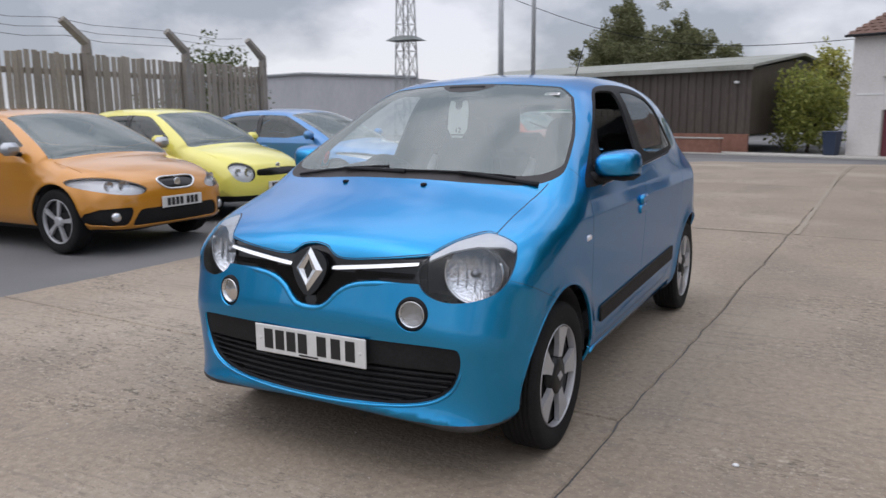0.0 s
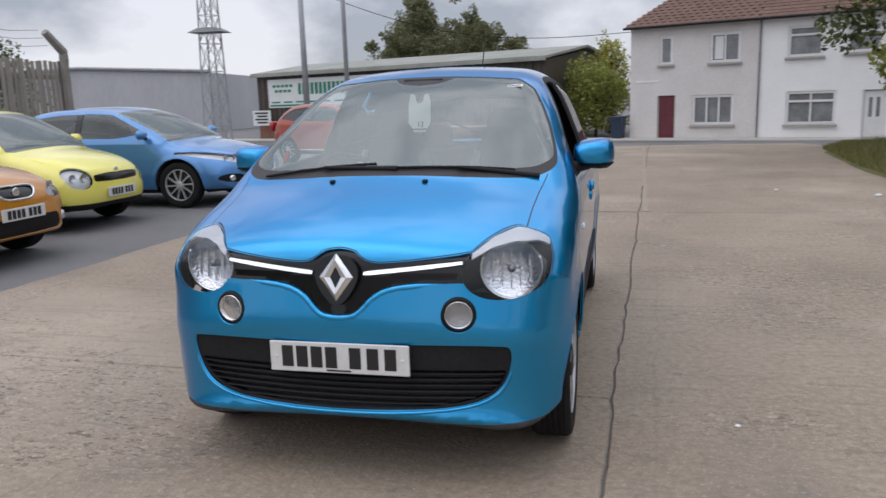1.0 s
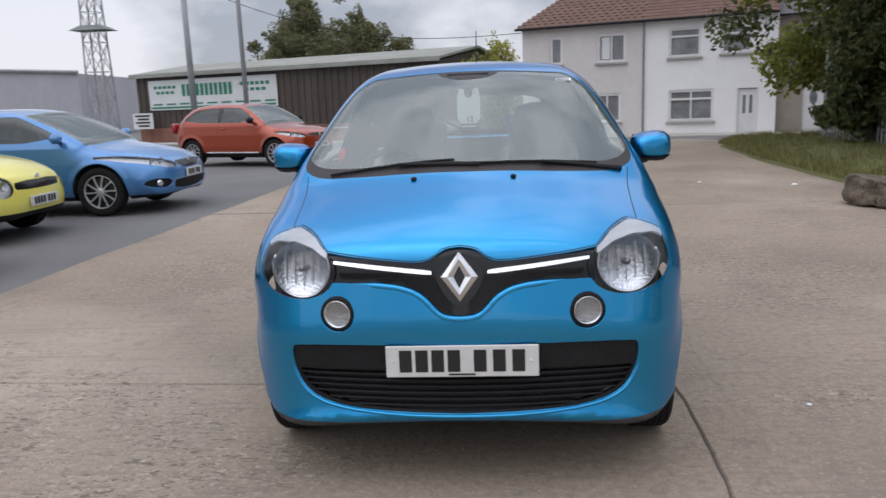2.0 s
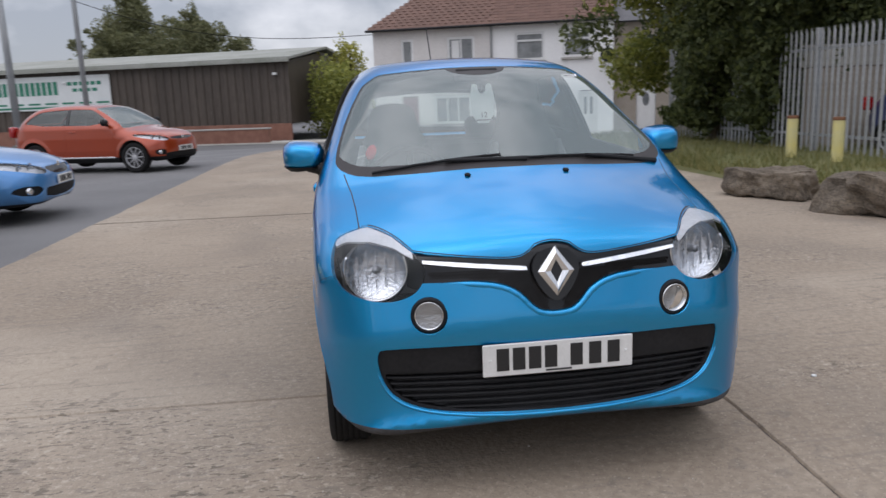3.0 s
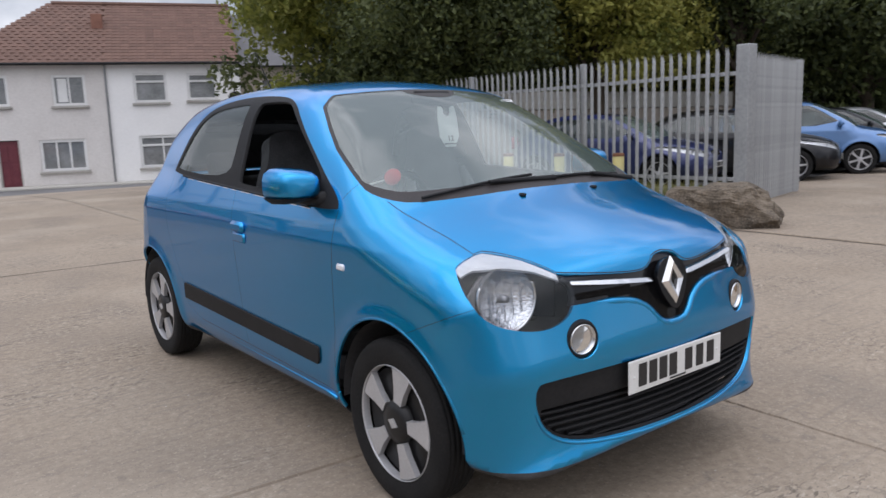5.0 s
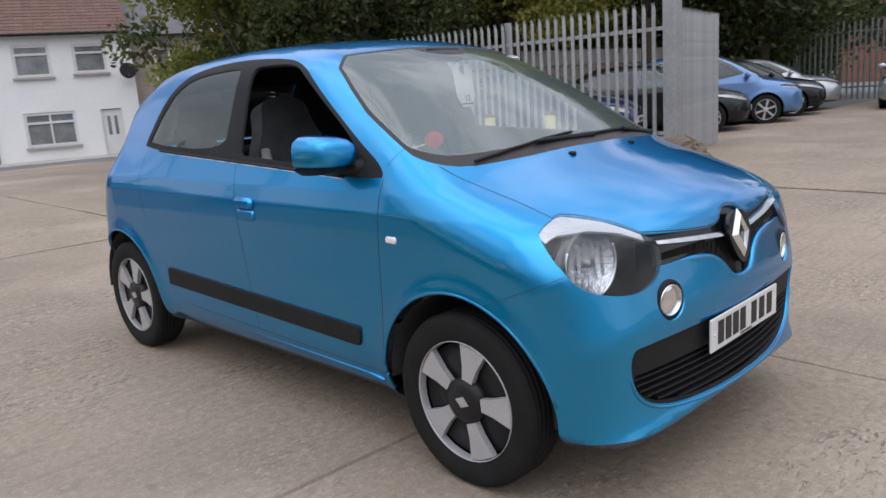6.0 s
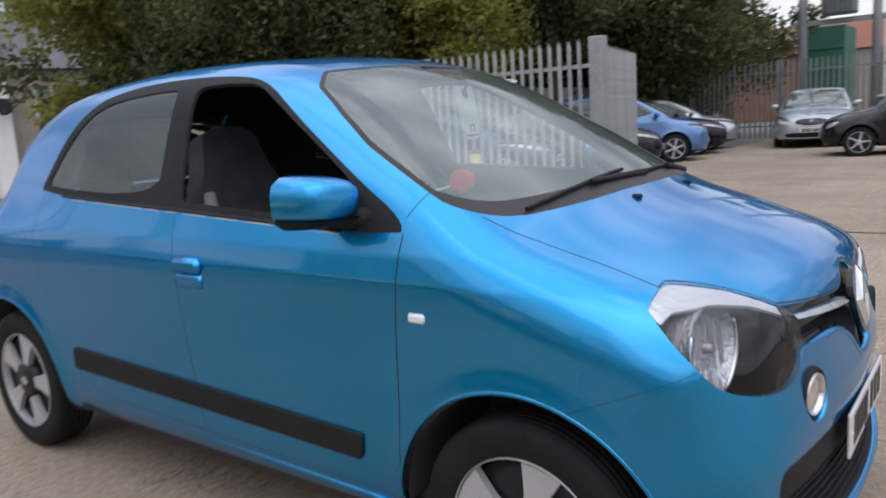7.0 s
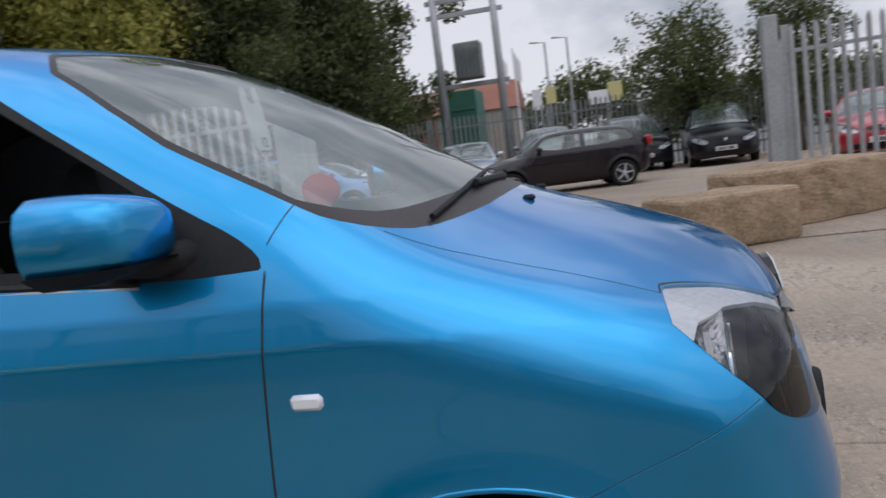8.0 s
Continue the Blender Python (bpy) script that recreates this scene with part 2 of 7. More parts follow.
UPVC = mat("white_upvc", (0.78, 0.78, 0.77), (0.7, 0.7, 0.69), 5, 0.35)
STONE_SILL = mat("stone_sill", (0.35, 0.33, 0.3), (0.45, 0.43, 0.4), 6, 0.9, bump=0.2)
MAROON = mat("maroon_door_paint", (0.11, 0.018, 0.03), (0.15, 0.03, 0.04), 3, 0.4)
CLAD_BROWN = mat("brown_steel_cladding", (0.060, 0.046, 0.036), (0.095, 0.075, 0.06), 0.8, 0.55, vary=0.06, stretch=(1, 1, 0.25))
CLAD_GREY = mat("grey_steel_cladding", (0.40, 0.40, 0.415), (0.47, 0.47, 0.485), 0.4, 0.6, stretch=(1, 1, 0.25))
ROOF_GREY = mat("mossy_sheet_roof", (0.23, 0.24, 0.2), (0.34, 0.34, 0.31), 0.7, 0.85)
BRICK = mat("red_brick", (0.19, 0.085, 0.06), (0.28, 0.14, 0.1), 3, 0.9, bump=0.3, bscale=60)
GALV = mat("galvanised_steel", (0.29, 0.30, 0.305), (0.40, 0.41, 0.415), 1.6, 0.5, 0.35, vary=0.1)
GALV_OLD = mat("weathered_steel", (0.15, 0.17, 0.16), (0.25, 0.27, 0.26), 1.6, 0.7, 0.2, vary=0.12)
OLD_WOOD = mat("weathered_grey_timber", (0.24, 0.212, 0.178), (0.39, 0.35, 0.30), 2.5, 0.9, bump=0.3, bscale=30, stretch=(6, 6, 0.6), vary=0.18)
POST_CONC = mat("weathered_concrete_post", (0.24, 0.215, 0.19), (0.33, 0.305, 0.27), 3, 0.95, bump=0.4, bscale=60)
BOLLARD = mat("faded_yellow_paint", (0.60, 0.52, 0.18), (0.50, 0.46, 0.26), 4, 0.7, bump=0.1)
RUST = mat("rusty_band", (0.12, 0.055, 0.03), (0.2, 0.09, 0.045), 8, 0.9)
ROCK_BROWN = mat("brown_sandstone", (0.175, 0.122, 0.076), (0.39, 0.285, 0.185), 2.4, 0.95, bump=0.8, bscale=14)
ROCK_GREY = mat("weathered_boulder", (0.05, 0.04, 0.03), (0.205, 0.165, 0.122), 3.0, 0.95, bump=0.9, bscale=12)
BARK = mat("tree_bark", (0.06, 0.045, 0.032), (0.11, 0.085, 0.06), 4, 0.95, bump=0.7, bscale=25, stretch=(1, 1, 0.3))
GRASS_GROUND = mat("rough_verge", (0.095, 0.11, 0.035), (0.19, 0.175, 0.075), 1.5, 0.98, bump=0.8, bscale=40)
GREEN_PAINT = mat("green_paint", (0.02, 0.11, 0.07), (0.03, 0.14, 0.09), 2, 0.6)
ORANGE_ROOF = mat("orange_sheet_roof", (0.22, 0.085, 0.05), (0.28, 0.12, 0.08), 1, 0.8)
BANNER = mat("white_banner", (0.72, 0.74, 0.73), (0.64, 0.66, 0.65), 1.5, 0.6)
BANNER_GREEN = mat("green_banner_print", (0.02, 0.20, 0.12), rough=0.6)
BIN_BLUE = mat("dark_blue_bin", (0.02, 0.035, 0.07), rough=0.5)


def leaf_mat(name, c1, c2):
    m = mat(name, c1, rough=0.6)
    n, l = m.node_tree.nodes, m.node_tree.links
    ge, mx = n.new("ShaderNodeNewGeometry"), n.new("ShaderNodeMixRGB")
    mx.inputs[1].default_value, mx.inputs[2].default_value = (*c1, 1), (*c2, 1)
    l.new(ge.outputs["Random Per Island"], mx.inputs[0])
    l.new(mx.outputs[0], n["Principled BSDF"].inputs["Base Color"])
    # light passes through thin leaves
    tl, ms = n.new("ShaderNodeBsdfTranslucent"), n.new("ShaderNodeMixShader")
    ms.inputs[0].default_value = 0.45
    l.new(mx.outputs[0], tl.inputs["Color"])
    l.new(n["Principled BSDF"].outputs[0], ms.inputs[1]), l.new(tl.outputs[0], ms.inputs[2])
    l.new(ms.outputs[0], n["Material Output"].inputs["Surface"])
    return m


LEAF = leaf_mat("broad_leaf", (0.15, 0.18, 0.04), (0.40, 0.41, 0.10))
LEAF_DARK = leaf_mat("dark_leaf", (0.04, 0.058, 0.022), (0.15, 0.175, 0.058))
LEAF_BRIGHT = leaf_mat("bright_leaf", (0.22, 0.235, 0.045), (0.50, 0.47, 0.12))
CONIFER = leaf_mat("conifer_leaf", (0.10, 0.115, 0.05), (0.26, 0.255, 0.125))
LAMP_DARK = mat("lamp_housing", (0.20, 0.199, 0.20), (0.30, 0.298, 0.30), 8, 0.25, 0.3)
BLADE = leaf_mat("grass_blade", (0.10, 0.125, 0.03), (0.31, 0.27, 0.11))


# ---- mesh helpers ----
class Geo:
    """Collects vertices and faces of one part."""

    def __init__(self):
        self.v, self.f = [], []

    def add(self, verts, faces, m=None):
        k = len(self.v)
        self.v += [tuple(m @ Vector(p)) for p in verts] if m else [tuple(p) for p in verts]
        self.f += [tuple(i + k for i in q) for q in faces]
        return self

    def box(self, c, s, bevel=0.0, m=None):
        """A box round c of full size s with chamfered edges."""
        hx, hy, hz = (a / 2 for a in s)
        b = min(bevel, hx * 0.9, hy * 0.9, hz * 0.9)
        if b <= 0:
            vs = [(c[0] + i * hx, c[1] + j * hy, c[2] + k * hz) for i in (-1, 1) for j in (-1, 1) for k in (-1, 1)]
            return self.add(vs, [(0, 1, 3, 2), (4, 6, 7, 5), (0, 4, 5, 1), (2, 3, 7, 6), (0, 2, 6, 4), (1, 5, 7, 3)], m)
        vs, ix = [], {}
        for i in (-1, 1):
            for j in (-1, 1):
                for k in (-1, 1):
                    for a in range(3):
                        d = [hx - b, hy - b, hz - b]
                        d[a] += b
                        ix[i, j, k, a] = len(vs)
                        vs.append((c[0] + i * d[0], c[1] + j * d[1], c[2] + k * d[2]))
        fs = []
        S = (-1, 1)
        for s0 in S:
            fs.append([ix[s0, -1, -1, 0], ix[s0, -1, 1, 0], ix[s0, 1, 1, 0], ix[s0, 1, -1, 0]][::-s0])
            fs.append([ix[-1, s0, -1, 1], ix[1, s0, -1, 1], ix[1, s0, 1, 1], ix[-1, s0, 1, 1]][::-s0])
            fs.append([ix[-1, -1, s0, 2], ix[-1, 1, s0, 2], ix[1, 1, s0, 2], ix[1, -1, s0, 2]][::-s0])
            for s1 in S:
                q = [ix[s0, s1, -1, 0], ix[s0, s1, 1, 0], ix[s0, s1, 1, 1], ix[s0, s1, -1, 1]]
                fs.append(q[:: -s0 * s1])
                q = [ix[s0, -1, s1, 0], ix[s0, -1, s1, 2], ix[s0, 1, s1, 2], ix[s0, 1, s1, 0]]
                fs.append(q[:: -s0 * s1])
                q = [ix[-1, s0, s1, 1], ix[1, s0, s1, 1], ix[1, s0, s1, 2], ix[-1, s0, s1, 2]]
                fs.append(q[:: -s0 * s1])
                for s2 in S:
                    q = [ix[s0, s1, s2, 0], ix[s0, s1, s2, 1], ix[s0, s1, s2, 2]]
                    fs.append(q[:: s0 * s1 * s2])
        return self.add(vs, fs, m)

    def lathe(self, prof, n=24, m=None, closed=False):
        """Turns (radius, height) pairs round z."""
        k, vs, fs = len(prof), [], []
        for i in range(n):
            a = 2 * math.pi * i / n
            vs += [(r * math.cos(a), r * math.sin(a), h) for r, h in prof]
        for i in range(n):
            j = (i + 1) % n
            for p in range(k if closed else k - 1):
                q = (p + 1) % k
                fs.append((i * k + p, j * k + p, j * k + q, i * k + q))
        return self.add(vs, fs, m)

    def tube(self, pts, r, n=8, m=None, caps=True):
        """A round bar along points; r may be one radius or one a point."""
        rs = r if isinstance(r, (list, tuple)) else [r] * len(pts)
        ps = [Vector(p) for p in pts]
        vs, fs = [], []
        for i, p in enumerate(ps):
            d = (ps[min(i + 1, len(ps) - 1)] - ps[max(i - 1, 0)]).normalized()
            u = d.orthogonal().normalized() if i == 0 else (u - d * u.dot(d)).normalized()
            w = d.cross(u)
            vs += [tuple(p + rs[i] * (math.cos(2 * math.pi * a / n) * u + math.sin(2 * math.pi * a / n) * w)) for a in range(n)]
        for i in range(len(ps) - 1):
            for a in range(n):
                b = (a + 1) % n
                fs.append((i * n + a, i * n + b, (i + 1) * n + b, (i + 1) * n + a))
        if caps:
            fs += [tuple(range(n))[::-1], tuple(range((len(ps) - 1) * n, len(ps) * n))]
        return self.add(vs, fs, m)

    def prism(self, poly, z0, z1, m=None):
        """A flat outline in x, y drawn up from z0 to z1."""
        k = len(poly)
        vs = [(x, y, z0) for x, y in poly] + [(x, y, z1) for x, y in poly]
        fs = [tuple(range(k))[::-1], tuple(range(k, 2 * k))] + [(i, (i + 1) % k, k + (i + 1) % k, k + i) for i in range(k)]
        return self.add(vs, fs, m)

    def ball(self, c, r, n=16, m=None):
        """An ellipsoid of half sizes r."""
        rows = n // 2
        vs, fs = [], []
        for i in range(rows + 1):
            a = math.pi * i / rows
            for j in range(n):
                b = 2 * math.pi * j / n
                vs.append((c[0] + r[0] * math.sin(a) * math.cos(b), c[1] + r[1] * math.sin(a) * math.sin(b), c[2] + r[2] * math.cos(a)))
        for i in range(rows):
            for j in range(n):
                fs.append((i * n + j, (i + 1) * n + j, (i + 1) * n + (j + 1) % n, i * n + (j + 1) % n))
        return self.add(vs, fs, m)

    def mesh(self, name, material, smooth=False):
        me = bpy.data.meshes.new(name)
        me.from_pydata(self.v, [], self.f)
        if smooth:
            me.shade_smooth()
        me.materials.append(material)
        return me

    def part(self, name, material, parent=None, label="", smooth=False, m=None):
        ob = new(name, self.mesh(name, material, smooth))
        if smooth == "edges":
            ob.data.shade_smooth()
            ob.data.set_sharp_from_angle(angle=radians(38))
        if parent:
            ob.parent = parent
        if m is not None:
            ob.matrix_local = m
        return tagged(ob, label) if label else ob


def thing(name, m, label, category, group="", kind=""):
    """An Empty at the base of a thing, which carries its parts."""
    ob = new(name)
    ob.empty_display_size = 0.2
    ob.matrix_world = m
    return tagged(ob, label, category, group, kind)


def shared(name, mesh, parent, m, label=""):
    """One more piece on a mesh that its like pieces share."""
    ob = new(name, mesh)
    ob.parent = parent
    ob.matrix_local = m
    return tagged(ob, label) if label else ob


def ground_z(x, y):
    """The yard is level near the cars and falls gently to the road."""
    t = min(max((y - 15.0) / 18.0, 0), 1)
    return -0.58 * t * t * (3 - 2 * t)


def holed(width, z0, z1, holes, thick, m):
    """An upright wall along x, its face at y = 0, with holes (x0, x1, z0, z1) right through."""
    g = Geo()
    xs = sorted({0, width, *(h[0] for h in holes), *(h[1] for h in holes)})
    zs = sorted({z0, z1, *(h[2] for h in holes), *(h[3] for h in holes)})
    solid = lambda i, k: 0 <= i < len(xs) - 1 and 0 <= k < len(zs) - 1 and not any(h[0] <= xs[i] < h[1] and h[2] <= zs[k] < h[3] for h in holes)
    for i in range(len(xs) - 1):
        for k in range(len(zs) - 1):
            if not solid(i, k):
                continue
            a, b, c, d = xs[i], xs[i + 1], zs[k], zs[k + 1]
            g.add([(a, 0, c), (b, 0, c), (b, 0, d), (a, 0, d)], [(0, 1, 2, 3)], m)
            g.add([(a, thick, c), (b, thick, c), (b, thick, d), (a, thick, d)], [(3, 2, 1, 0)], m)
            if not solid(i - 1, k):
                g.add([(a, 0, c), (a, 0, d), (a, thick, d), (a, thick, c)], [(0, 1, 2, 3)], m)
            if not solid(i + 1, k):
                g.add([(b, 0, c), (b, thick, c), (b, thick, d), (b, 0, d)], [(0, 1, 2, 3)], m)
            if not solid(i, k - 1):
                g.add([(a, 0, c), (a, thick, c), (b, thick, c), (b, 0, c)], [(0, 1, 2, 3)], m)
            if not solid(i, k + 1):
                g.add([(a, 0, d), (b, 0, d), (b, thick, d), (a, thick, d)], [(0, 1, 2, 3)], m)
    return g


# ---- ground ----
def sheet(name, xs, ys, lift, material, label, category, dz=None):
    g = Geo()
    n = len(ys)
    vs = [(x, y, ground_z(x, y) + lift + (dz(x, y) if dz else 0)) for x in xs for y in ys]
    g.add(vs, [(i * n + j, (i + 1) * n + j, (i + 1) * n + j + 1, i * n + j + 1) for i in range(len(xs) - 1) for j in range(n - 1)])
    return tagged(g.part(name, material, smooth=True), label, category, kind="structure")


FAR_X = [-900, -300, -120, -70] + list(range(-50, 51, 4)) + [70, 120, 300, 900]
FAR_Y = [-900, -300, -100, -40] + list(range(-20, 61, 2)) + [80, 120, 300, 900]
sheet("ground", FAR_X, FAR_Y, -0.014, ASPHALT, "weathered grey asphalt of a sloping yard", "ground")

# houses stand along U from P, facing the yard
P, U = Vector((1.36, 33.85, 0)), Vector((0.9455, -0.3256, 0))
BASE = -0.58
HOUSE = Matrix(((U.x, -U.y, 0, P.x), (U.y, U.x, 0, P.y), (0, 0, 1, 0), (0, 0, 0, 1)))

# road in front of the houses
g = Geo()
for i in range(-40, 40):
    a, b = i * 2.0, i * 2.0 + 2
    g.add([HOUSE @ Vector((q, w, BASE + 0.012)) for q, w in ((a, -8.2), (b, -8.2), (b, -1.5), (a, -1.5))], [(0, 1, 2, 3)])
tagged(g.part("road", ROAD), "worn grey asphalt road before the houses", "road", kind="structure")
g = Geo().box((0, -0.75, BASE + 0.02), (80, 1.5, 0.12), 0.02, HOUSE)
tagged(g.part("pavement", KERB), "narrow concrete pavement along the house fronts", "pavement", kind="structure")


def window(parent, x0, x1, z0, z1, style):
    """A white window set back in its opening."""
    w = new("window")
    w.parent, w.empty_display_size = parent, 0.2
    f = Geo()
    t = 0.11
    for c, s in (((x0 + t / 2, 0.07, (z0 + z1) / 2), (t, 0.07, z1 - z0)), ((x1 - t / 2, 0.07, (z0 + z1) / 2), (t, 0.07, z1 - z0)), (((x0 + x1) / 2, 0.07, z0 + t / 2), (x1 - x0 - 2 * t, 0.07, t)), (((x0 + x1) / 2, 0.07, z1 - t / 2), (x1 - x0 - 2 * t, 0.07, t))):
        f.box(c, s, 0.008, HOUSE)
    f.part("window_frame", UPVC, w)
    cols = {"three": 3, "two": 2, "one": 1, "top": 1, "toptwo": 2}[style]
    cw = (x1 - x0 - 2 * t) / cols
    for i in range(cols):
        a = x0 + t + i * cw
        if i:
            Geo().box((a, 0.065, (z0 + z1) / 2), (0.07, 0.07, z1 - z0 - 2 * t), 0.008, HOUSE).part("mullion", UPVC, w)
        if style == "two" and i == 0:
            Geo().box((a + cw / 2, 0.085, (z0 + z1) / 2), (cw - 0.16, 0.01, z1 - z0 - 0.3), 0.004, HOUSE).part("blind", UPVC, w)
        Geo().box((a + cw / 2, 0.1, (z0 + z1) / 2), (cw, 0.012, z1 - z0 - 2 * t), 0, HOUSE).part("pane", HOUSE_GLASS, w)
    if style.startswith("top"):
        zt = z1 - (z1 - z0) * 0.3
        Geo().box(((x0 + x1) / 2, 0.06, zt), (x1 - x0 - 2 * t, 0.07, 0.09), 0.008, HOUSE).part("transom", UPVC, w)
        Geo().box(((x0 + x1) / 2, 0.13, z0 + (zt - z0) * 0.42), (x1 - x0 - 2 * t, 0.01, (zt - z0) * 0.72), 0, HOUSE).part("net_curtain", PALE_CLOTH, w)
    Geo().box(((x0 + x1) / 2, -0.04, z0 - 0.045), (x1 - x0 + 0.16, 0.16, 0.09), 0.012, HOUSE).part("window_sill", STONE_SILL, w)
    return w


def roof_tiles(parent, x0, x1, y_eave, z_eave, y_ridge, z_ridge, hip_left, material, name):
    """Rows of lapped tiles on a sloping plane; hip_left: how far the left edge slants in."""
    rows = 20
    run = Vector((0, y_ridge - y_eave, z_ridge - z_eave))
    tilt = math.atan2(run.z, run.y)
    long, w = run.length / rows * 1.18, 0.33
    hump = [(-0.5, 0.0), (-0.3, 0.008), (-0.1, 0.018), (0.1, 0.018), (0.3, 0.008), (0.5, 0.0)]
    vs = [(q * (w - 0.01), y, h + (0.02 if y == 0 else 0.002)) for y in (0, long) for q, h in hump] + [(q * (w - 0.01), 0, 0) for q, h in hump]
    fs = [(i, i + 1, i + 7, i + 6) for i in range(5)] + [(12 + i, 13 + i, i + 1, i) for i in range(5)]
    tile = Geo().add(vs, fs).mesh("roof_tile", material)
    for r in range(rows):
        a = r / rows
        x = x0 + hip_left * (a + 0.02) + w / 2
        while x < x1 + 0.02:
            shared("roof_tile", tile, parent, HOUSE @ Matrix.Translation((x, y_eave + run.y * a, z_eave + run.z * a)) @ Matrix.Rotation(tilt, 4, "X"))
            x += w


# wall openings, as (from, to, sill, head) along the front
OPEN_GREY = [(1.24, 2.05, BASE, 1.35), (2.77, 4.50, 0.05, 1.32), (1.30, 1.88, 2.68, 3.90), (3.45, 4.70, 2.66, 3.90)]
OPEN_WHITE = [(1.07, 2.93, 0.02, 1.36), (3.84, 4.68, BASE, 1.33), (1.04, 2.36, 2.72, 3.95), (3.16, 4.38, 2.78, 3.92)]
EAVE, W1, W2, DEEP = 4.32, 5.47, 5.35, 7.5


def build_house(name, x0, wide, holes, material, label, styles, door_mat, hip, back):
    ho = thing(name, Matrix(), label, "house", "row of houses")
    at = HOUSE @ Matrix.Translation((x0, 0, 0))
    holed(wide, BASE, EAVE, holes, 0.25, at).part("front_wall", material, ho)
    for x in (0, wide):
        Geo().box((x + (0.125 if x == 0 else -0.125), DEEP / 2 + 0.13, (BASE + EAVE) / 2), (0.25, DEEP - 0.26, EAVE - BASE), 0, at).part("side_wall", material, ho)
    Geo().box((wide / 2, DEEP + 0.12, (BASE + EAVE) / 2), (wide, 0.25, EAVE - BASE), 0, at).part("back_wall", material, ho)
    # dark board added behind the openings in place of the rooms' shade
    Geo().box((wide / 2, 0.6, 1.9), (wide - 0.5, 0.02, EAVE - BASE - 0.1), 0, HOUSE @ Matrix.Translation((x0, 0, 0))).part("dark_room", TRIM, ho)
    for (a, b, c, d), st in zip(holes, styles):
        if st == "door":
            do = Geo().box((x0 + (a + b) / 2, 0.12, (c + d) / 2), (b - a - 0.12, 0.06, d - c - 0.06), 0.01, HOUSE).part("door", door_mat, ho, "maroon front door" if door_mat == MAROON else "white panelled front door")
            for q in (-1, 1):
                Geo().box((x0 + (a + b) / 2 + q * (b - a - 0.06) / 2, 0.08, (c + d) / 2), (0.07, 0.1, d - c), 0.01, HOUSE).part("door_frame", UPVC if door_mat != MAROON else STONE_SILL, do)
            for q in (-1, 1):
                if door_mat == MAROON:
                    for zz, hh in ((c + 0.55, 0.75), (c + 1.4, 0.65)):
                        Geo().box((x0 + (a + b) / 2 + q * 0.16, 0.085, zz), (0.22, 0.02, hh), 0.008, HOUSE).part("door_panel", door_mat, do)
                else:
                    Geo().box((x0 + (a + b) / 2 + q * 0.13, 0.085, c + 1.25), (0.12, 0.015, 0.75), 0.003, HOUSE).part("door_glass", HOUSE_GLASS, do)
        else:
            window(ho, x0 + a, x0 + b, c, d, st)
    top = EAVE + 2.9
    roof = new("roof")
    roof.parent, roof.empty_display_size = ho, 0.2
    roof_tiles(roof, x0 - (0.25 if hip else 0), x0 + wide, -0.3, EAVE + 0.02, DEEP / 2, top, hip, TILE, "tile_row")
    g = Geo()
    xa, xb = x0 + (hip if hip else 0), x0 + wide
    l = x0 - (0.25 if hip else 0)
    g.add([(l, -0.28, EAVE), (xb, -0.28, EAVE), (xb, DEEP / 2, top - 0.03), (xa, DEEP / 2, top - 0.03), (l, DEEP + 0.28, EAVE), (xb, DEEP + 0.28, EAVE)], [(0, 1, 2, 3), (3, 2, 5, 4), (0, 3, 4), (1, 5, 2)], HOUSE)
    g.part("roof_deck", TILE, roof)
    Geo().tube([(xa - 0.1, DEEP / 2, top + 0.03), (xb, DEEP / 2, top + 0.03)], 0.1, 8, HOUSE).part("ridge", TILE, roof)
    gut = Geo().tube([(l, -0.36, EAVE - 0.02), (xb, -0.36, EAVE - 0.02)], 0.055, 8, HOUSE)
    gut.part("gutter", PLASTIC, roof, "black gutter")
    return ho


h1 = build_house("end_terrace_house", 0, W1, OPEN_GREY, RENDER_GREY, "grey rendered end house with brown tiled roof", ["door", "three", "one", "two"], MAROON, 3.4, True)
Geo().box((0.76, -0.01, 1.98), (1.0, 0.02, 0.09), 0.004, HOUSE).part("name_board", UPVC, h1, "pale street sign")
Geo().tube([(W1, -0.07, EAVE - 0.05), (W1, -0.07, BASE)], 0.04, 8, HOUSE).part("drainpipe", STEEL, h1, "grey drainpipe")
h2 = build_house("terrace_house", W1, W2, OPEN_WHITE, RENDER_WHITE, "white rendered terraced house with brown tiled roof", ["toptwo", "door", "top", "top"], UPVC, 0, False)
dish = Geo().lathe([(0, 0.06), (0.14, 0.045), (0.25, 0)], 20, HOUSE @ Matrix.Translation((10.56, -0.35, 2.72)) @ Matrix.Rotation(radians(80), 4, "X"))
dish.part("satellite_dish", PLASTIC, h2, "dark satellite dish", smooth=True)
Geo().tube([(10.56, 0, 2.6), (10.56, -0.3, 2.7)], 0.02, 6, HOUSE).part("dish_arm", STEEL, h2)
for x in (5.2, 1.0):
    ch = Geo().box((x if x > 3 else 12.0, DEEP / 2 - 1.6 if x > 3 else DEEP / 2, EAVE + 1.75 if x > 3 else EAVE + 3.2), (0.45, 0.45, 1.0), 0.02, HOUSE)
    ch.part("chimney", BRICK, h1 if x > 3 else h2)

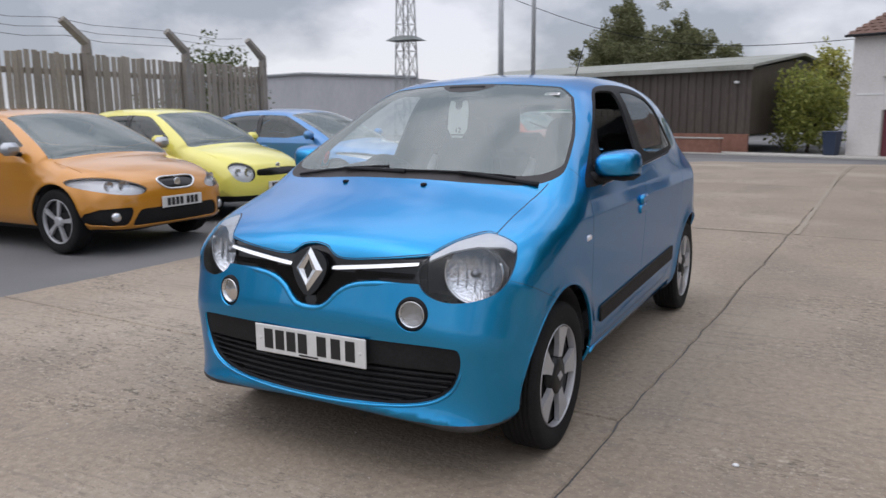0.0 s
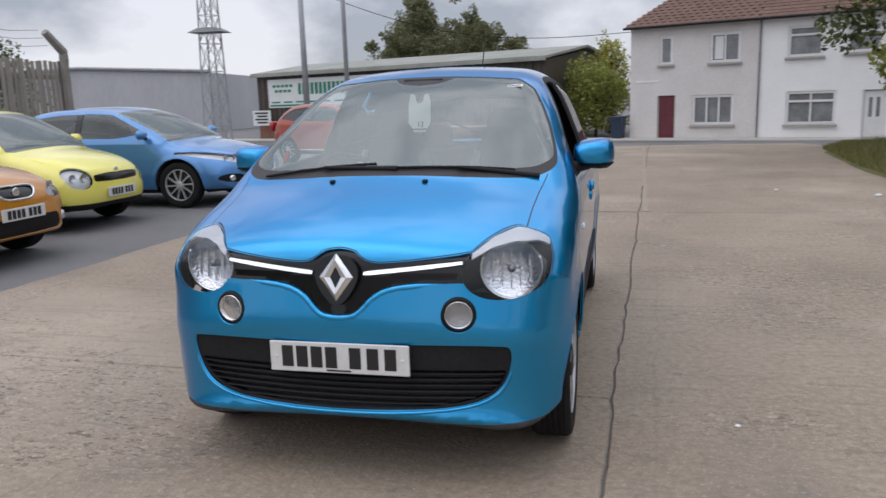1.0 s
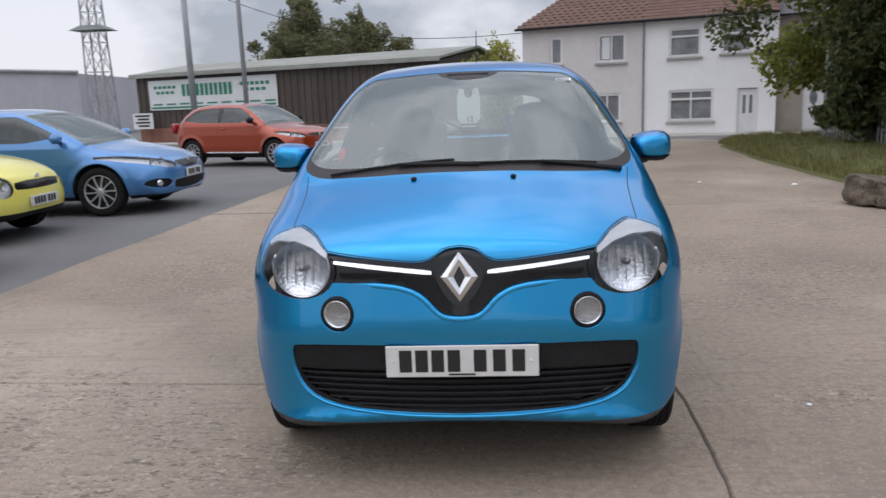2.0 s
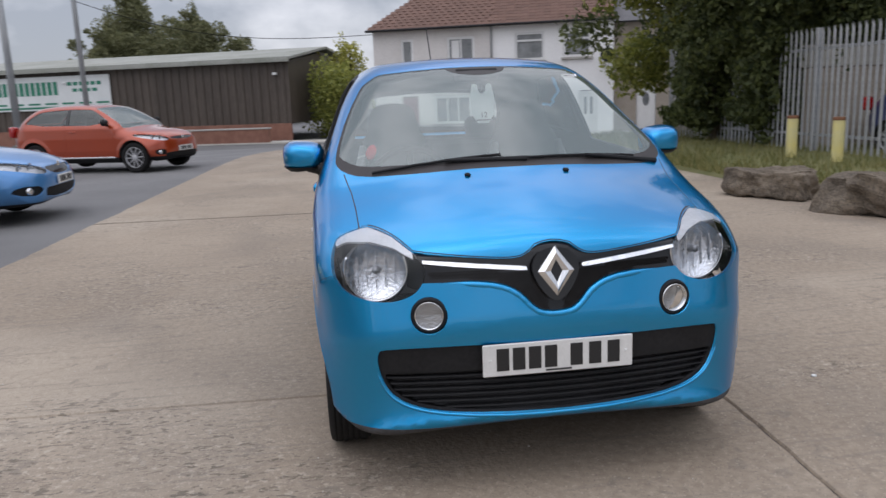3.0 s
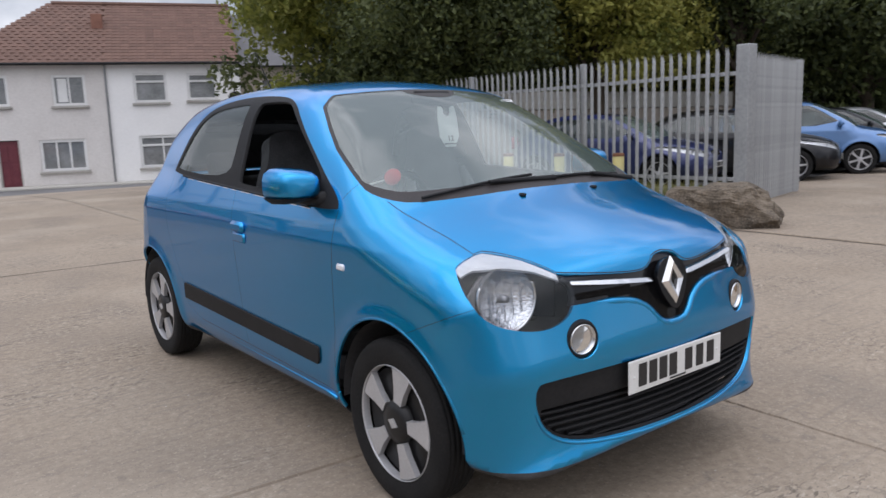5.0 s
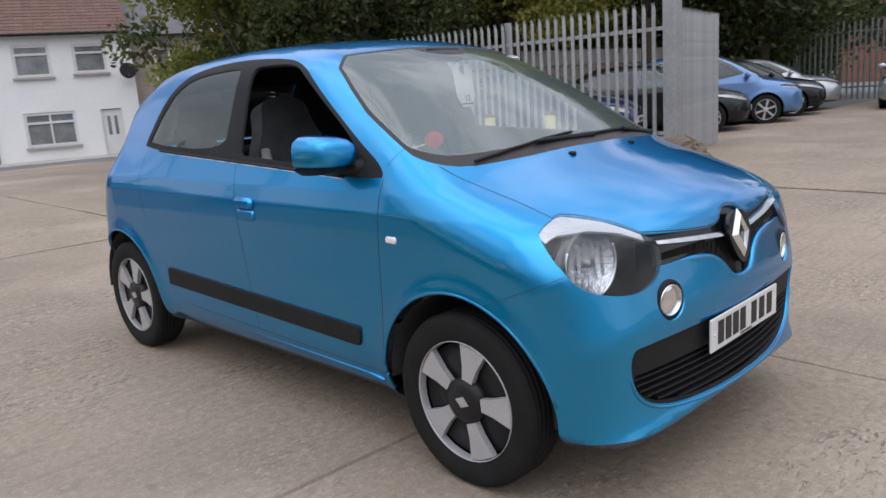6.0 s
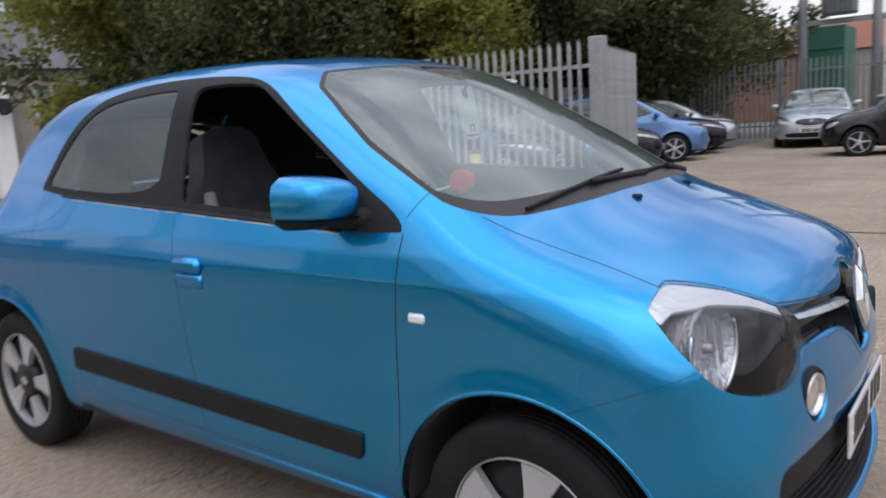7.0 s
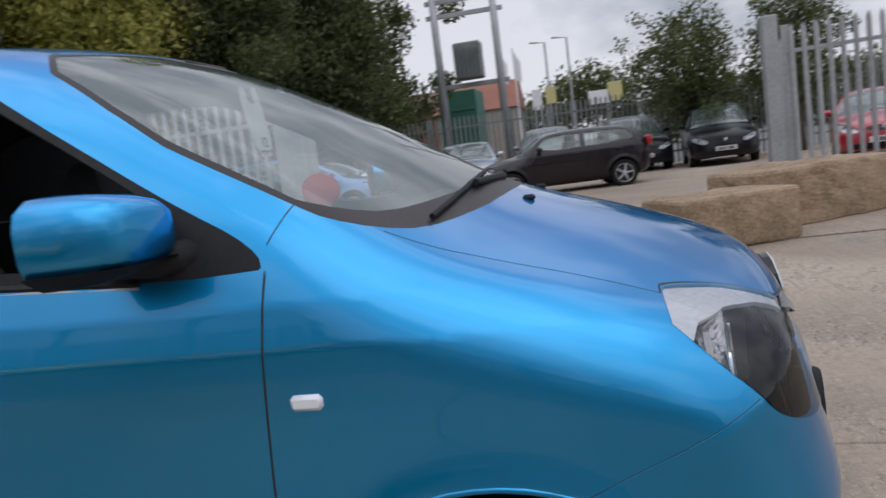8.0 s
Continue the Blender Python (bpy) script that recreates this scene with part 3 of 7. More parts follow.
# brown roughcast house further along
h3 = thing("far_terrace_house", Matrix(), "brown roughcast house with slate roof and white door", "house", "row of houses")
w3 = holed(9, BASE, EAVE - 0.15, [(1.0, 1.85, BASE, 1.4), (0.9, 2.2, 2.3, 3.6), (4, 5.6, 0.1, 1.4), (4, 5.6, 2.3, 3.6)], 0.25, HOUSE @ Matrix.Translation((W1 + W2, 0.5, 0)))
w3.box((8.87, DEEP / 2, 1.8), (0.25, DEEP, 4.7), 0, HOUSE @ Matrix.Translation((W1 + W2, 0.6, 0)))
w3.part("wall", RENDER_BROWN, h3)
for a, b, c, d in [(0.9, 2.2, 2.3, 3.6), (4, 5.6, 0.1, 1.4), (4, 5.6, 2.3, 3.6)]:
    Geo().box((W1 + W2 + (a + b) / 2, 0.62, (c + d) / 2), (b - a, 0.02, d - c), 0, HOUSE).part("window_pane", HOUSE_GLASS, h3)
    for q in (a + 0.05, (a + b) / 2, b - 0.05):
        Geo().box((W1 + W2 + q, 0.58, (c + d) / 2), (0.09, 0.06, d - c), 0.006, HOUSE).part("window_bar", UPVC, h3)
d3 = Geo().box((W1 + W2 + 1.42, 0.62, 0.42), (0.8, 0.06, 1.95), 0.01, HOUSE).part("door", UPVC, h3, "white front door with oval glass")
Geo().lathe([(0, 0.01), (0.14, 0.008), (0.15, 0)], 20, HOUSE @ Matrix.Translation((W1 + W2 + 1.42, 0.585, 0.85)) @ Matrix.Diagonal((1, 1, 2.0, 1)) @ Matrix.Rotation(radians(90), 4, "X")).part("door_glass", HOUSE_GLASS, d3)
g = Geo().add([(W1 + W2, 0.2, EAVE - 0.1), (W1 + W2 + 9, 0.2, EAVE - 0.1), (W1 + W2 + 9, DEEP / 2 + 0.5, EAVE + 2.6), (W1 + W2, DEEP / 2 + 0.5, EAVE + 2.6), (W1 + W2, DEEP + 0.6, EAVE - 0.1), (W1 + W2 + 9, DEEP + 0.6, EAVE - 0.1)], [(0, 1, 2, 3), (3, 2, 5, 4), (0, 3, 4), (1, 5, 2)], HOUSE)
g.part("roof", SLATE, h3)

# ---- brown steel shed beside the houses ----
SHED = Matrix(((U.x, -U.y, 0, -2.66), (U.y, U.x, 0, 35.6), (0, 0, 1, 0), (0, 0, 0, 1)))
sh = thing("steel_shed", Matrix(), "long dark brown corrugated steel shed with brick base", "shed")
SW, SZ0, SZ1 = 19.4, 0.3, 3.25
n = 46
for i in range(n):
    g = Geo()
    a, w = -SW + i * SW / n, SW / n
    prof = [(0, 0.02), (0.12, 0.02), (0.2, -0.035), (0.45, -0.035), (0.53, 0.02), (1.0, 0.02)]
    vs = [(a + q * w, d, z) for q, d in prof for z in (SZ0, SZ1)]
    g.add(vs, [(2 * q, 2 * q + 2, 2 * q + 3, 2 * q + 1) for q in range(5)], SHED)
    g.part("cladding_sheet", CLAD_BROWN, sh)
g = Geo()
prof = [(0, SZ0), (0, SZ1), (5.0, SZ1 + 0.62), (10.0, SZ1), (10.0, SZ0)]
g.add([(0.01, y, z) for y, z in prof] + [(-SW, y, z) for y, z in prof], [(0, 1, 2, 3, 4), (9, 8, 7, 6, 5), (3, 8, 9, 4)], SHED)
g.part("gable_wall", CLAD_BROWN, sh)
g = Geo()
for s0, s1 in (((-0.35, SZ1 + 0.05), (5.0, SZ1 + 0.78)), ((5.0, SZ1 + 0.78), (10.3, SZ1 + 0.05))):
    (ya, za), (yb, zb) = s0, s1
    vs = [(x, y, z + dz) for x in (-SW - 0.2, 0.25) for y, z in ((ya, za), (yb, zb)) for dz in (0, 0.12)]
    g.add(vs, [(1, 5, 7, 3), (0, 2, 6, 4), (0, 4, 5, 1), (2, 3, 7, 6), (0, 1, 3, 2), (4, 6, 7, 5)], SHED)
g.part("roof", ROOF_GREY, sh, "pale mossy sheet roof")
Geo().box((-SW / 2, -0.02, (BASE + SZ0) / 2), (SW, 0.12, SZ0 - BASE), 0.01, SHED).part("brick_base", BRICK, sh, "red brick base")
Geo().box((-SW / 2, -0.36, SZ1 + 0.02), (SW + 0.4, 0.06, 0.16), 0.01, SHED).part("fascia", ROOF_GREY, sh)
for x in (-0.65, -12.0):
    Geo().box((x, -0.12, 2.66), (0.22, 0.16, 0.12), 0.03, SHED).part("flood_lamp", UPVC, sh, "white flood lamp")
bn = Geo().box((-13.95, -0.09, 2.18), (8.95, 0.04, 1.68), 0.008, SHED)
ban = tagged(bn.part("shop_banner", BANNER), "long white banner with green lettering on the shed", "banner")
for x, w, z, h in ((-14.2, 3.6, 2.42, 0.66), (-17.2, 1.7, 2.62, 0.16), (-17.2, 1.4, 2.32, 0.16), (-10.9, 2.0, 2.62, 0.18), (-10.9, 1.5, 2.3, 0.16)):
    m = max(int(w / 0.32), 1)
    for i in range(m):
        Geo().box((x - w / 2 + (i + 0.5) * w / m, -0.115, z), (w / m * 0.72, 0.006, h), 0, SHED).part("banner_bar", BANNER_GREEN, ban)
for i in range(9):
    Geo().box((-17.8 + i * 0.98, -0.115, 1.66), (0.7, 0.006, 0.09), 0, SHED).part("banner_patch", BANNER_GREEN, ban)
Geo().box((-13.95, -0.115, 1.47), (8.7, 0.006, 0.1), 0, SHED).part("banner_stripe", BANNER_GREEN, ban)
sb = tagged(Geo().box((-18.6, -0.6, 0.75), (1.5, 0.05, 0.9), 0.01, SHED).part("site_board", BANNER), "small white notice board with dark lettering", "sign")
for i in range(4):
    Geo().box((-18.6 + 0.06 * (i % 2), -0.632, 1.05 - i * 0.19), (1.1 - 0.25 * (i % 2), 0.006, 0.10), 0, SHED).part("board_line", PRINT_BLACK, sb)

# low brick wall in front of the shed and beside the road
lw = thing("low_brick_wall", Matrix(), "low weathered red brick wall by the road", "wall", kind="structure")
Geo().box((-5.2, -1.7, BASE + 0.35), (9.5, 0.22, 0.7), 0.01, SHED).part("brickwork", BRICK, lw)
Geo().box((-5.2, -1.7, BASE + 0.73), (9.6, 0.28, 0.07), 0.01, SHED).part("coping", STONE_SILL, lw)

# grey warehouse far behind
gw = thing("grey_warehouse", Matrix(), "large plain grey steel warehouse far off", "warehouse")
g = Geo()
prof = [(-34.5, BASE), (-34.5, 4.6), (-46, 5.2), (-62, 4.55), (-62, BASE)]
g.add([(x, 60 + 0.18 * (x + 34), z) for x, z in prof] + [(x - 4, 95, z) for x, z in prof], [(0, 1, 2, 3, 4), (1, 6, 7, 2), (2, 7, 8, 3), (0, 5, 6, 1)])
g.part("wall", CLAD_GREY, gw)
Geo().tube([(-34.4, 59.8, 4.7), (-46, 57.7, 5.3), (-62.2, 54.9, 4.65)], 0.16, 6).part("roof_edge", GALV, gw)


# ---- slabs of the concrete yard ----
yard = thing("yard_slabs", Matrix(), "worn beige concrete yard laid in large slabs", "pavement", kind="structure")
SLAB = Matrix.Rotation(radians(-2.4), 4, "Z")
rnd = random.Random(4)
for i in range(-1, 5):
    for j in range(-4, 5):
        x0, x1 = (-3.90 + (i + 1) * 4.80) + 0.0025, (-3.90 + (i + 2) * 4.80) - 0.0025
        y0, y1 = 1.0 + j * 5.92 + 0.005, 1.0 + (j + 1) * 5.92 - 0.005
        if i >= 0:
            y0, y1 = -4.92 + 5.92 * 2 * j + 0.005, -4.92 + 5.92 * 2 * (j + 1) - 0.005
            if j < -2 or j > 2:
                continue
            y1 = min(y1, 25.9)
        elif j == 4:
            y1 = y0 + 1.2
        if i >= 1 and j >= (1 if i >= 0 else 9):
            continue
        g = Geo()
        b, ny = 0.007, 110
        xs = [x0, x0 + b] + [x0 + (x1 - x0) * q / 10 for q in range(1, 10)] + [x1 - b, x1]
        ys = [y0, y0 + b] + [y0 + (y1 - y0) * q / ny for q in range(1, ny)] + [y1 - b, y1]
        vs = []
        for x in xs:
            for y in ys:
                edge = x in (x0, x1) or y in (y0, y1)
                wear = 0.007 * noise.noise(Vector((x0, y * 2.3, 0))) + 0.008 * noise.noise(Vector((x0, y * 9, 3)))
                jag = 0.022 * noise.noise(Vector((7, y * 1.1, 0))) + 0.016 * noise.noise(Vector((7, y * 5.5, 3)))
                if x - x0 < 2 * b:
                    wx = x + abs(wear) * 0.5 + jag
                elif x1 - x < 2 * b:
                    wx = x - abs(wear) * 0.5 + jag
                else:
                    wx = x
                p = SLAB @ Vector((wx, y, 0))
                vs.append((p.x, p.y, ground_z(p.x, p.y) - (0.010 if edge else 0) + (0.014 if i >= 1 else 0) + 0.004 * noise.noise(Vector((x * 0.8, y * 0.8, 5)))))
        k = len(ys)
        g.add(vs, [(a * k + c, (a + 1) * k + c, (a + 1) * k + c + 1, a * k + c + 1) for a in range(len(xs) - 1) for c in range(k - 1)])
        g.part("slab", CONCRETE, yard)


# pale sealant in the far joints
for a, b, w in (((0.97, 6.95), (0.70, 24.0), 0.06), ((-3.88, 6.92), (0.9, 6.92), 0.035)):
    g, n = Geo(), 60
    d = (Vector(b) - Vector(a)).normalized()
    vs = []
    for q in range(n + 1):
        c = Vector(a).lerp(Vector(b), q / n)
        for e in (-1, 1):
            r = c + Vector((-d.y, d.x)) * e * w * (0.5 + 0.35 * noise.noise(Vector((c.x * 2, c.y * 2, e))))
            r = SLAB @ Vector((r.x, r.y, 0))
            vs.append((r.x, r.y, ground_z(r.x, r.y) + 0.0065))
    g.add(vs, [(2 * q, 2 * q + 1, 2 * q + 3, 2 * q + 2) for q in range(n)])
    g.part("joint_sealant", SEALANT, yard, "pale sealant along a joint")


# ---- fences ----
def palisade(name, a, b, height, material, label, spacing=0.155, post_gap=2.72, post_w=0.1, first=True, last=True):
    """Steel palisade fence from a to b: posts, two rails and pointed pales."""
    a, b = Vector(a), Vector(b)
    d = (b - a)
    ln = d.length
    d.normalize()
    fe = thing(name, Matrix.Translation(a) @ Matrix.Rotation(math.atan2(d.y, d.x), 4, "Z"), label, "fence")
    n = int(ln / spacing)
    w = 0.066
    pale = Geo().add([(-w / 2, 0, 0), (-w / 4, -0.016, 0), (w / 4, -0.016, 0), (w / 2, 0, 0)] + [(-w / 2, 0, height - 0.1), (-w / 4, -0.016, height - 0.1), (w / 4, -0.016, height - 0.1), (w / 2, 0, height - 0.1), (-w / 4, -0.02, height), (w / 4, -0.02, height), (0, -0.012, height - 0.06)],
                     [(0, 1, 5, 4), (1, 2, 6, 5), (2, 3, 7, 6), (4, 5, 8), (6, 7, 9), (5, 6, 10), (5, 10, 8), (6, 9, 10)])
    pm = pale.mesh("pale", material)
    for i in range(n):
        x = (i + 0.5) * spacing
        q = a + d * x
        shared("pale", pm, fe, Matrix.Translation((x, -0.03, ground_z(q.x, q.y) - a.z + 0.05)))
    pg = Geo().box((0, 0.05, height / 2 + 0.02), (post_w, 0.08, height + 0.04), 0.006).mesh("post", material)
    m = max(int(round(ln / post_gap)), 1)
    for i in range(m + 1):
        if (i == 0 and not first) or (i == m and not last):
            continue
        shared("post", pg, fe, Matrix.Translation((ln * i / m, 0, 0)))
    for z in (0.42, height - 0.32):
        Geo().box((ln / 2, 0.0, z), (ln, 0.012, 0.055), 0.003).part("rail", material, fe)
    return fe


palisade("palisade_fence", (7.76, 16.2, 0), (7.76, 4.45, 0), 2.22, GALV, "galvanised steel palisade fence with pointed pales")
gp = thing("fence_corner_post", Matrix.Translation((7.76, 4.38, 0)), "broad galvanised steel corner post", "post")
Geo().box((0, 0, 1.14), (0.2, 0.2, 2.28), 0.01).part("post", GALV, gp)
palisade("open_gate_leaf", (7.85, 4.42, 0), (10.46, 4.98, 0), 2.15, GALV, "open galvanised palisade gate leaf", spacing=0.1, post_gap=2.6, post_w=0.08)
palisade("boundary_fence", (23.5, 14, 0), (23.5, -22, 0), 2.4, GALV_OLD, "dull weathered palisade boundary fence", spacing=0.16)
gp2 = thing("gate_post", Matrix.Translation((9.6, -2.12, 0)), "broad galvanised steel gate post", "post")
Geo().box((0, 0, 1.25), (0.2, 0.2, 2.5), 0.01).part("post", GALV, gp2)
palisade("side_gate_leaf", (9.75, -2.15, 0), (11.8, -2.9, 0), 2.2, GALV, "galvanised palisade gate leaf standing open", spacing=0.12, post_gap=2.1)
palisade("side_fence", (9.5, -2.3, 0), (8.4, -7.5, 0), 2.3, GALV, "galvanised palisade fence beside the gateway", post_gap=2.6)

# weathered timber fence with cranked concrete posts behind the parked cars
tf = thing("timber_fence", Matrix(), "tall weathered grey timber paling fence on concrete posts", "fence")
rnd = random.Random(7)
fx = -9.45
boards = [Geo().box((0, 0, 1.15), (0.022, 0.085, 2.3), 0.004).mesh("paling", OLD_WOOD) for _ in range(1)]
y = -9.0
while y < 10.6:
    ob = shared("paling", boards[0], tf, Matrix.Translation((fx + rnd.uniform(-0.012, 0.012), y, 0.05 + rnd.uniform(-0.03, 0.015))) @ Matrix.Rotation(radians(rnd.uniform(-0.6, 0.6)), 4, "X"))
    y += rnd.choice((0.092, 0.098, 0.104, 0.11, 0.128))
for z in (0.5, 1.25, 2.05):
    Geo().box((fx - 0.06, 0.8, z), (0.06, 19.6, 0.09), 0.006).part("rail", OLD_WOOD, tf)
for i in range(9):
    yy = 10.45 - i * 2.1
    po = Geo().box((fx + 0.09, yy, 1.2), (0.12, 0.13, 2.5), 0.015)
    po.tube([(fx + 0.09, yy, 2.35), (fx + 0.09, yy, 2.52), (fx + 0.05, yy - 0.38, 2.86)], [0.085, 0.085, 0.07], 6)
    po.part("concrete_post", POST_CONC, tf, "cranked concrete post")
for k in range(3):
    pts = [(fx + 0.02, 10.45 - i * 0.7 - 0.3 - 0.1 * k, 2.62 + 0.13 * k - (0.04 if i % 3 else 0) - 0.02 * (i % 2)) for i in range(25)]
    Geo().tube(pts, 0.006, 4).part("wire", STEEL, tf)


# ---- bollards, stones ----
bo = thing("bollard", Matrix.Translation((6.75, 9.3, 0)), "faded yellow steel bollard with rusty top", "bollard", "bollards by the fence")
Geo().lathe([(0.085, 0), (0.085, 0.76), (0.08, 0.775), (0.0, 0.78)], 20).part("tube", BOLLARD, bo, smooth="edges")
Geo().lathe([(0.089, 0.765), (0.089, 0.80), (0.08, 0.815), (0.0, 0.815)], 20).part("cap", RUST, bo, "rusty cap", smooth="edges")
for x, y in ((6.8, 8.2), (6.95, 7.15), (7.15, 6.1)):
    copy_thing(bo, pose(x, y, 0))


def stone(name, at, size, turn, material, label, seed, rough=0.1):
    """A rough block with broken faces and rounded edges."""
    bm = bmesh.new()
    bmesh.ops.create_cube(bm, size=1)
    bmesh.ops.subdivide_edges(bm, edges=bm.edges[:], cuts=15, use_grid_fill=True)
    rr = random.Random(seed)
    planes = [(Vector((rr.uniform(-1, 1), rr.uniform(-1, 1), rr.uniform(-0.7, 1))).normalized(), rr.uniform(0.62, 0.86)) for _ in range(9)] if rough > 0.1 else []
    for v in bm.verts:
        p = v.co.copy()
        q = Vector([math.copysign(min(abs(a), 0.5) ** 1.0, a) for a in p])
        r = max(abs(a) for a in q) * 2
        rad = (sum((abs(a) * 2) ** 18 for a in q)) ** (1 / 18)
        q = q / max(rad, 1e-6) * r
        s = Vector((q.x * size[0], q.y * size[1], q.z * size[2]))
        for pn, ph in planes:
            far = sum(abs(a * b) for a, b in zip(pn, size)) * 0.5
            d = pn.dot(s) - far * ph
            if d > 0:
                s = s - pn * d
        nn = noise.noise(s * 2.2 + Vector((seed, 0, 0))) * rough + noise.noise(s * 6 + Vector((0, seed, 0))) * rough * 0.55 + noise.noise(s * 13 + Vector((0, seed, 0))) * rough * 0.4
        v.co = s + (s.normalized() if s.length else s) * nn
        v.co.z = max(v.co.z, -size[2] * 0.5)
    me = bpy.data.meshes.new(name)
    bm.to_mesh(me)
    bm.free()
    me.materials.append(material)
    ob = new(name, me)
    ob.matrix_world = Matrix.Translation((at[0], at[1], size[2] / 2 + at[2])) @ Matrix.Rotation(radians(turn), 4, "Z")
    return tagged(ob, label, "stone", "stones along the yard edge")


stone("stone_block", (5.75, -0.72, 0), (1.25, 0.75, 0.5), -66, ROCK_BROWN, "large brown sandstone block on the yard", 3.0, 0.028)
stone("stone_block", (6.95, -1.75, 0), (1.9, 0.85, 0.62), -58, ROCK_BROWN, "long rough brown sandstone block by the gateway", 9.0, 0.045)
stone("boulder", (6.15, 3.68, 0), (1.22, 0.76, 0.47), -60, ROCK_GREY, "weathered grey-brown boulder before the fence", 5.0, 0.11)
stone("boulder", (4.5, 6.2, 0), (1.1, 0.6, 0.33), -58, ROCK_GREY, "low weathered boulder on the yard edge", 11.0, 0.11)
stone("boulder", (4.8, 4.6, 0), (1.2, 0.66, 0.38), -62, ROCK_GREY, "dark broken boulder on the yard edge", 15.0, 0.12)


# ---- masts and poles ----
ma = thing("lattice_mast", Matrix.Translation((-12.3, 21.2, -0.1)), "slender galvanised lattice mast with a small platform", "mast")
H = 9.0
leg = lambda i, z: Vector(((0.34 - 0.2 * z / H) * (1 if i in (0, 3) else -1), (0.34 - 0.2 * z / H) * (1 if i in (0, 1) else -1), z))
for i in range(4):
    Geo().tube([leg(i, 0), leg(i, H)], 0.026, 6).part("leg", GALV, ma)
for q in range(10):
    z0, z1 = q * H / 10, (q + 1) * H / 10
    for i in range(4):
        j = (i + 1) % 4
        for p, e in ((leg(i, z0), leg(j, z1)), (leg(i, z1), leg(j, z1)), (leg(j, z0), leg(i, z1))):
            Geo().tube([p, e], 0.013, 4).part("brace", GALV, ma)
Geo().add([(-0.6, -0.4, 3.95), (0.6, -0.4, 3.95), (0.6, 0.4, 3.95), (-0.6, 0.4, 3.95), (-0.3, -0.25, 4.1), (0.3, -0.25, 4.1), (0.3, 0.25, 4.1), (-0.3, 0.25, 4.1)], [(3, 2, 1, 0), (0, 1, 5, 4), (1, 2, 6, 5), (2, 3, 7, 6), (3, 0, 4, 7), (4, 5, 6, 7)]).part("platform", GALV_OLD, ma)
for x, y, h, r, lab in ((-15.0, 35.3, 11, 0.17, "tall steel column far off"), (-8.1, 22.55, 9, 0.085, "tall slim steel pole by the yard")):
    po = thing("steel_pole", Matrix.Translation((x, y, ground_z(x, y))), lab, "pole")
    Geo().tube([(0, 0, 0), (0, 0, h)], [r, r * 0.7], 12).part("shaft", GALV, po, smooth=True)
    Geo().box((0, 0, 0.2), (r * 3, r * 3, 0.4), 0.02).part("base", GALV_OLD, po)


# ---- cars: a smooth skin from side, plan and front outlines, cut into panels ----
def chaikin(pts, rounds=2, closed=True):
    """Rounds the corners of an outline."""
    p = np.array(pts, float)
    for _ in range(rounds):
        q = np.roll(p, -1, 0) if closed else p[1:]
        a = p if closed else p[:-1]
        r = np.empty((2 * len(a), 2))
        r[0::2], r[1::2] = 0.75 * a + 0.25 * q, 0.25 * a + 0.75 * q
        p = r if closed else np.vstack([p[:1], r, p[-1:]])
    return p


def outline(a, b, poly):
    """Signed distance of points (a, b) to a closed outline, negative inside."""
    p = np.asarray(poly, float)
    q = np.roll(p, -1, 0)
    best, odd = np.full(a.shape, 1e9), np.zeros(a.shape, bool)
    for (x0, y0), (x1, y1) in zip(p, q):
        ex, ey = x1 - x0, y1 - y0
        t = np.clip(((a - x0) * ex + (b - y0) * ey) / (ex * ex + ey * ey + 1e-12), 0, 1)
        best = np.minimum(best, (a - x0 - t * ex) ** 2 + (b - y0 - t * ey) ** 2)
        if y0 != y1:
            odd ^= ((y0 > b) != (y1 > b)) & (a < x0 + (b - y0) / (y1 - y0) * ex)
    d = np.sqrt(best)
    return np.where(odd, -d, d)


def step(t):
    t = np.clip(t, 0, 1)
    return t * t * (3 - 2 * t)


def smax(a, b, k):
    h = np.clip(k - np.abs(a - b), 0, None) / k
    return np.maximum(a, b) + h * h * k / 4


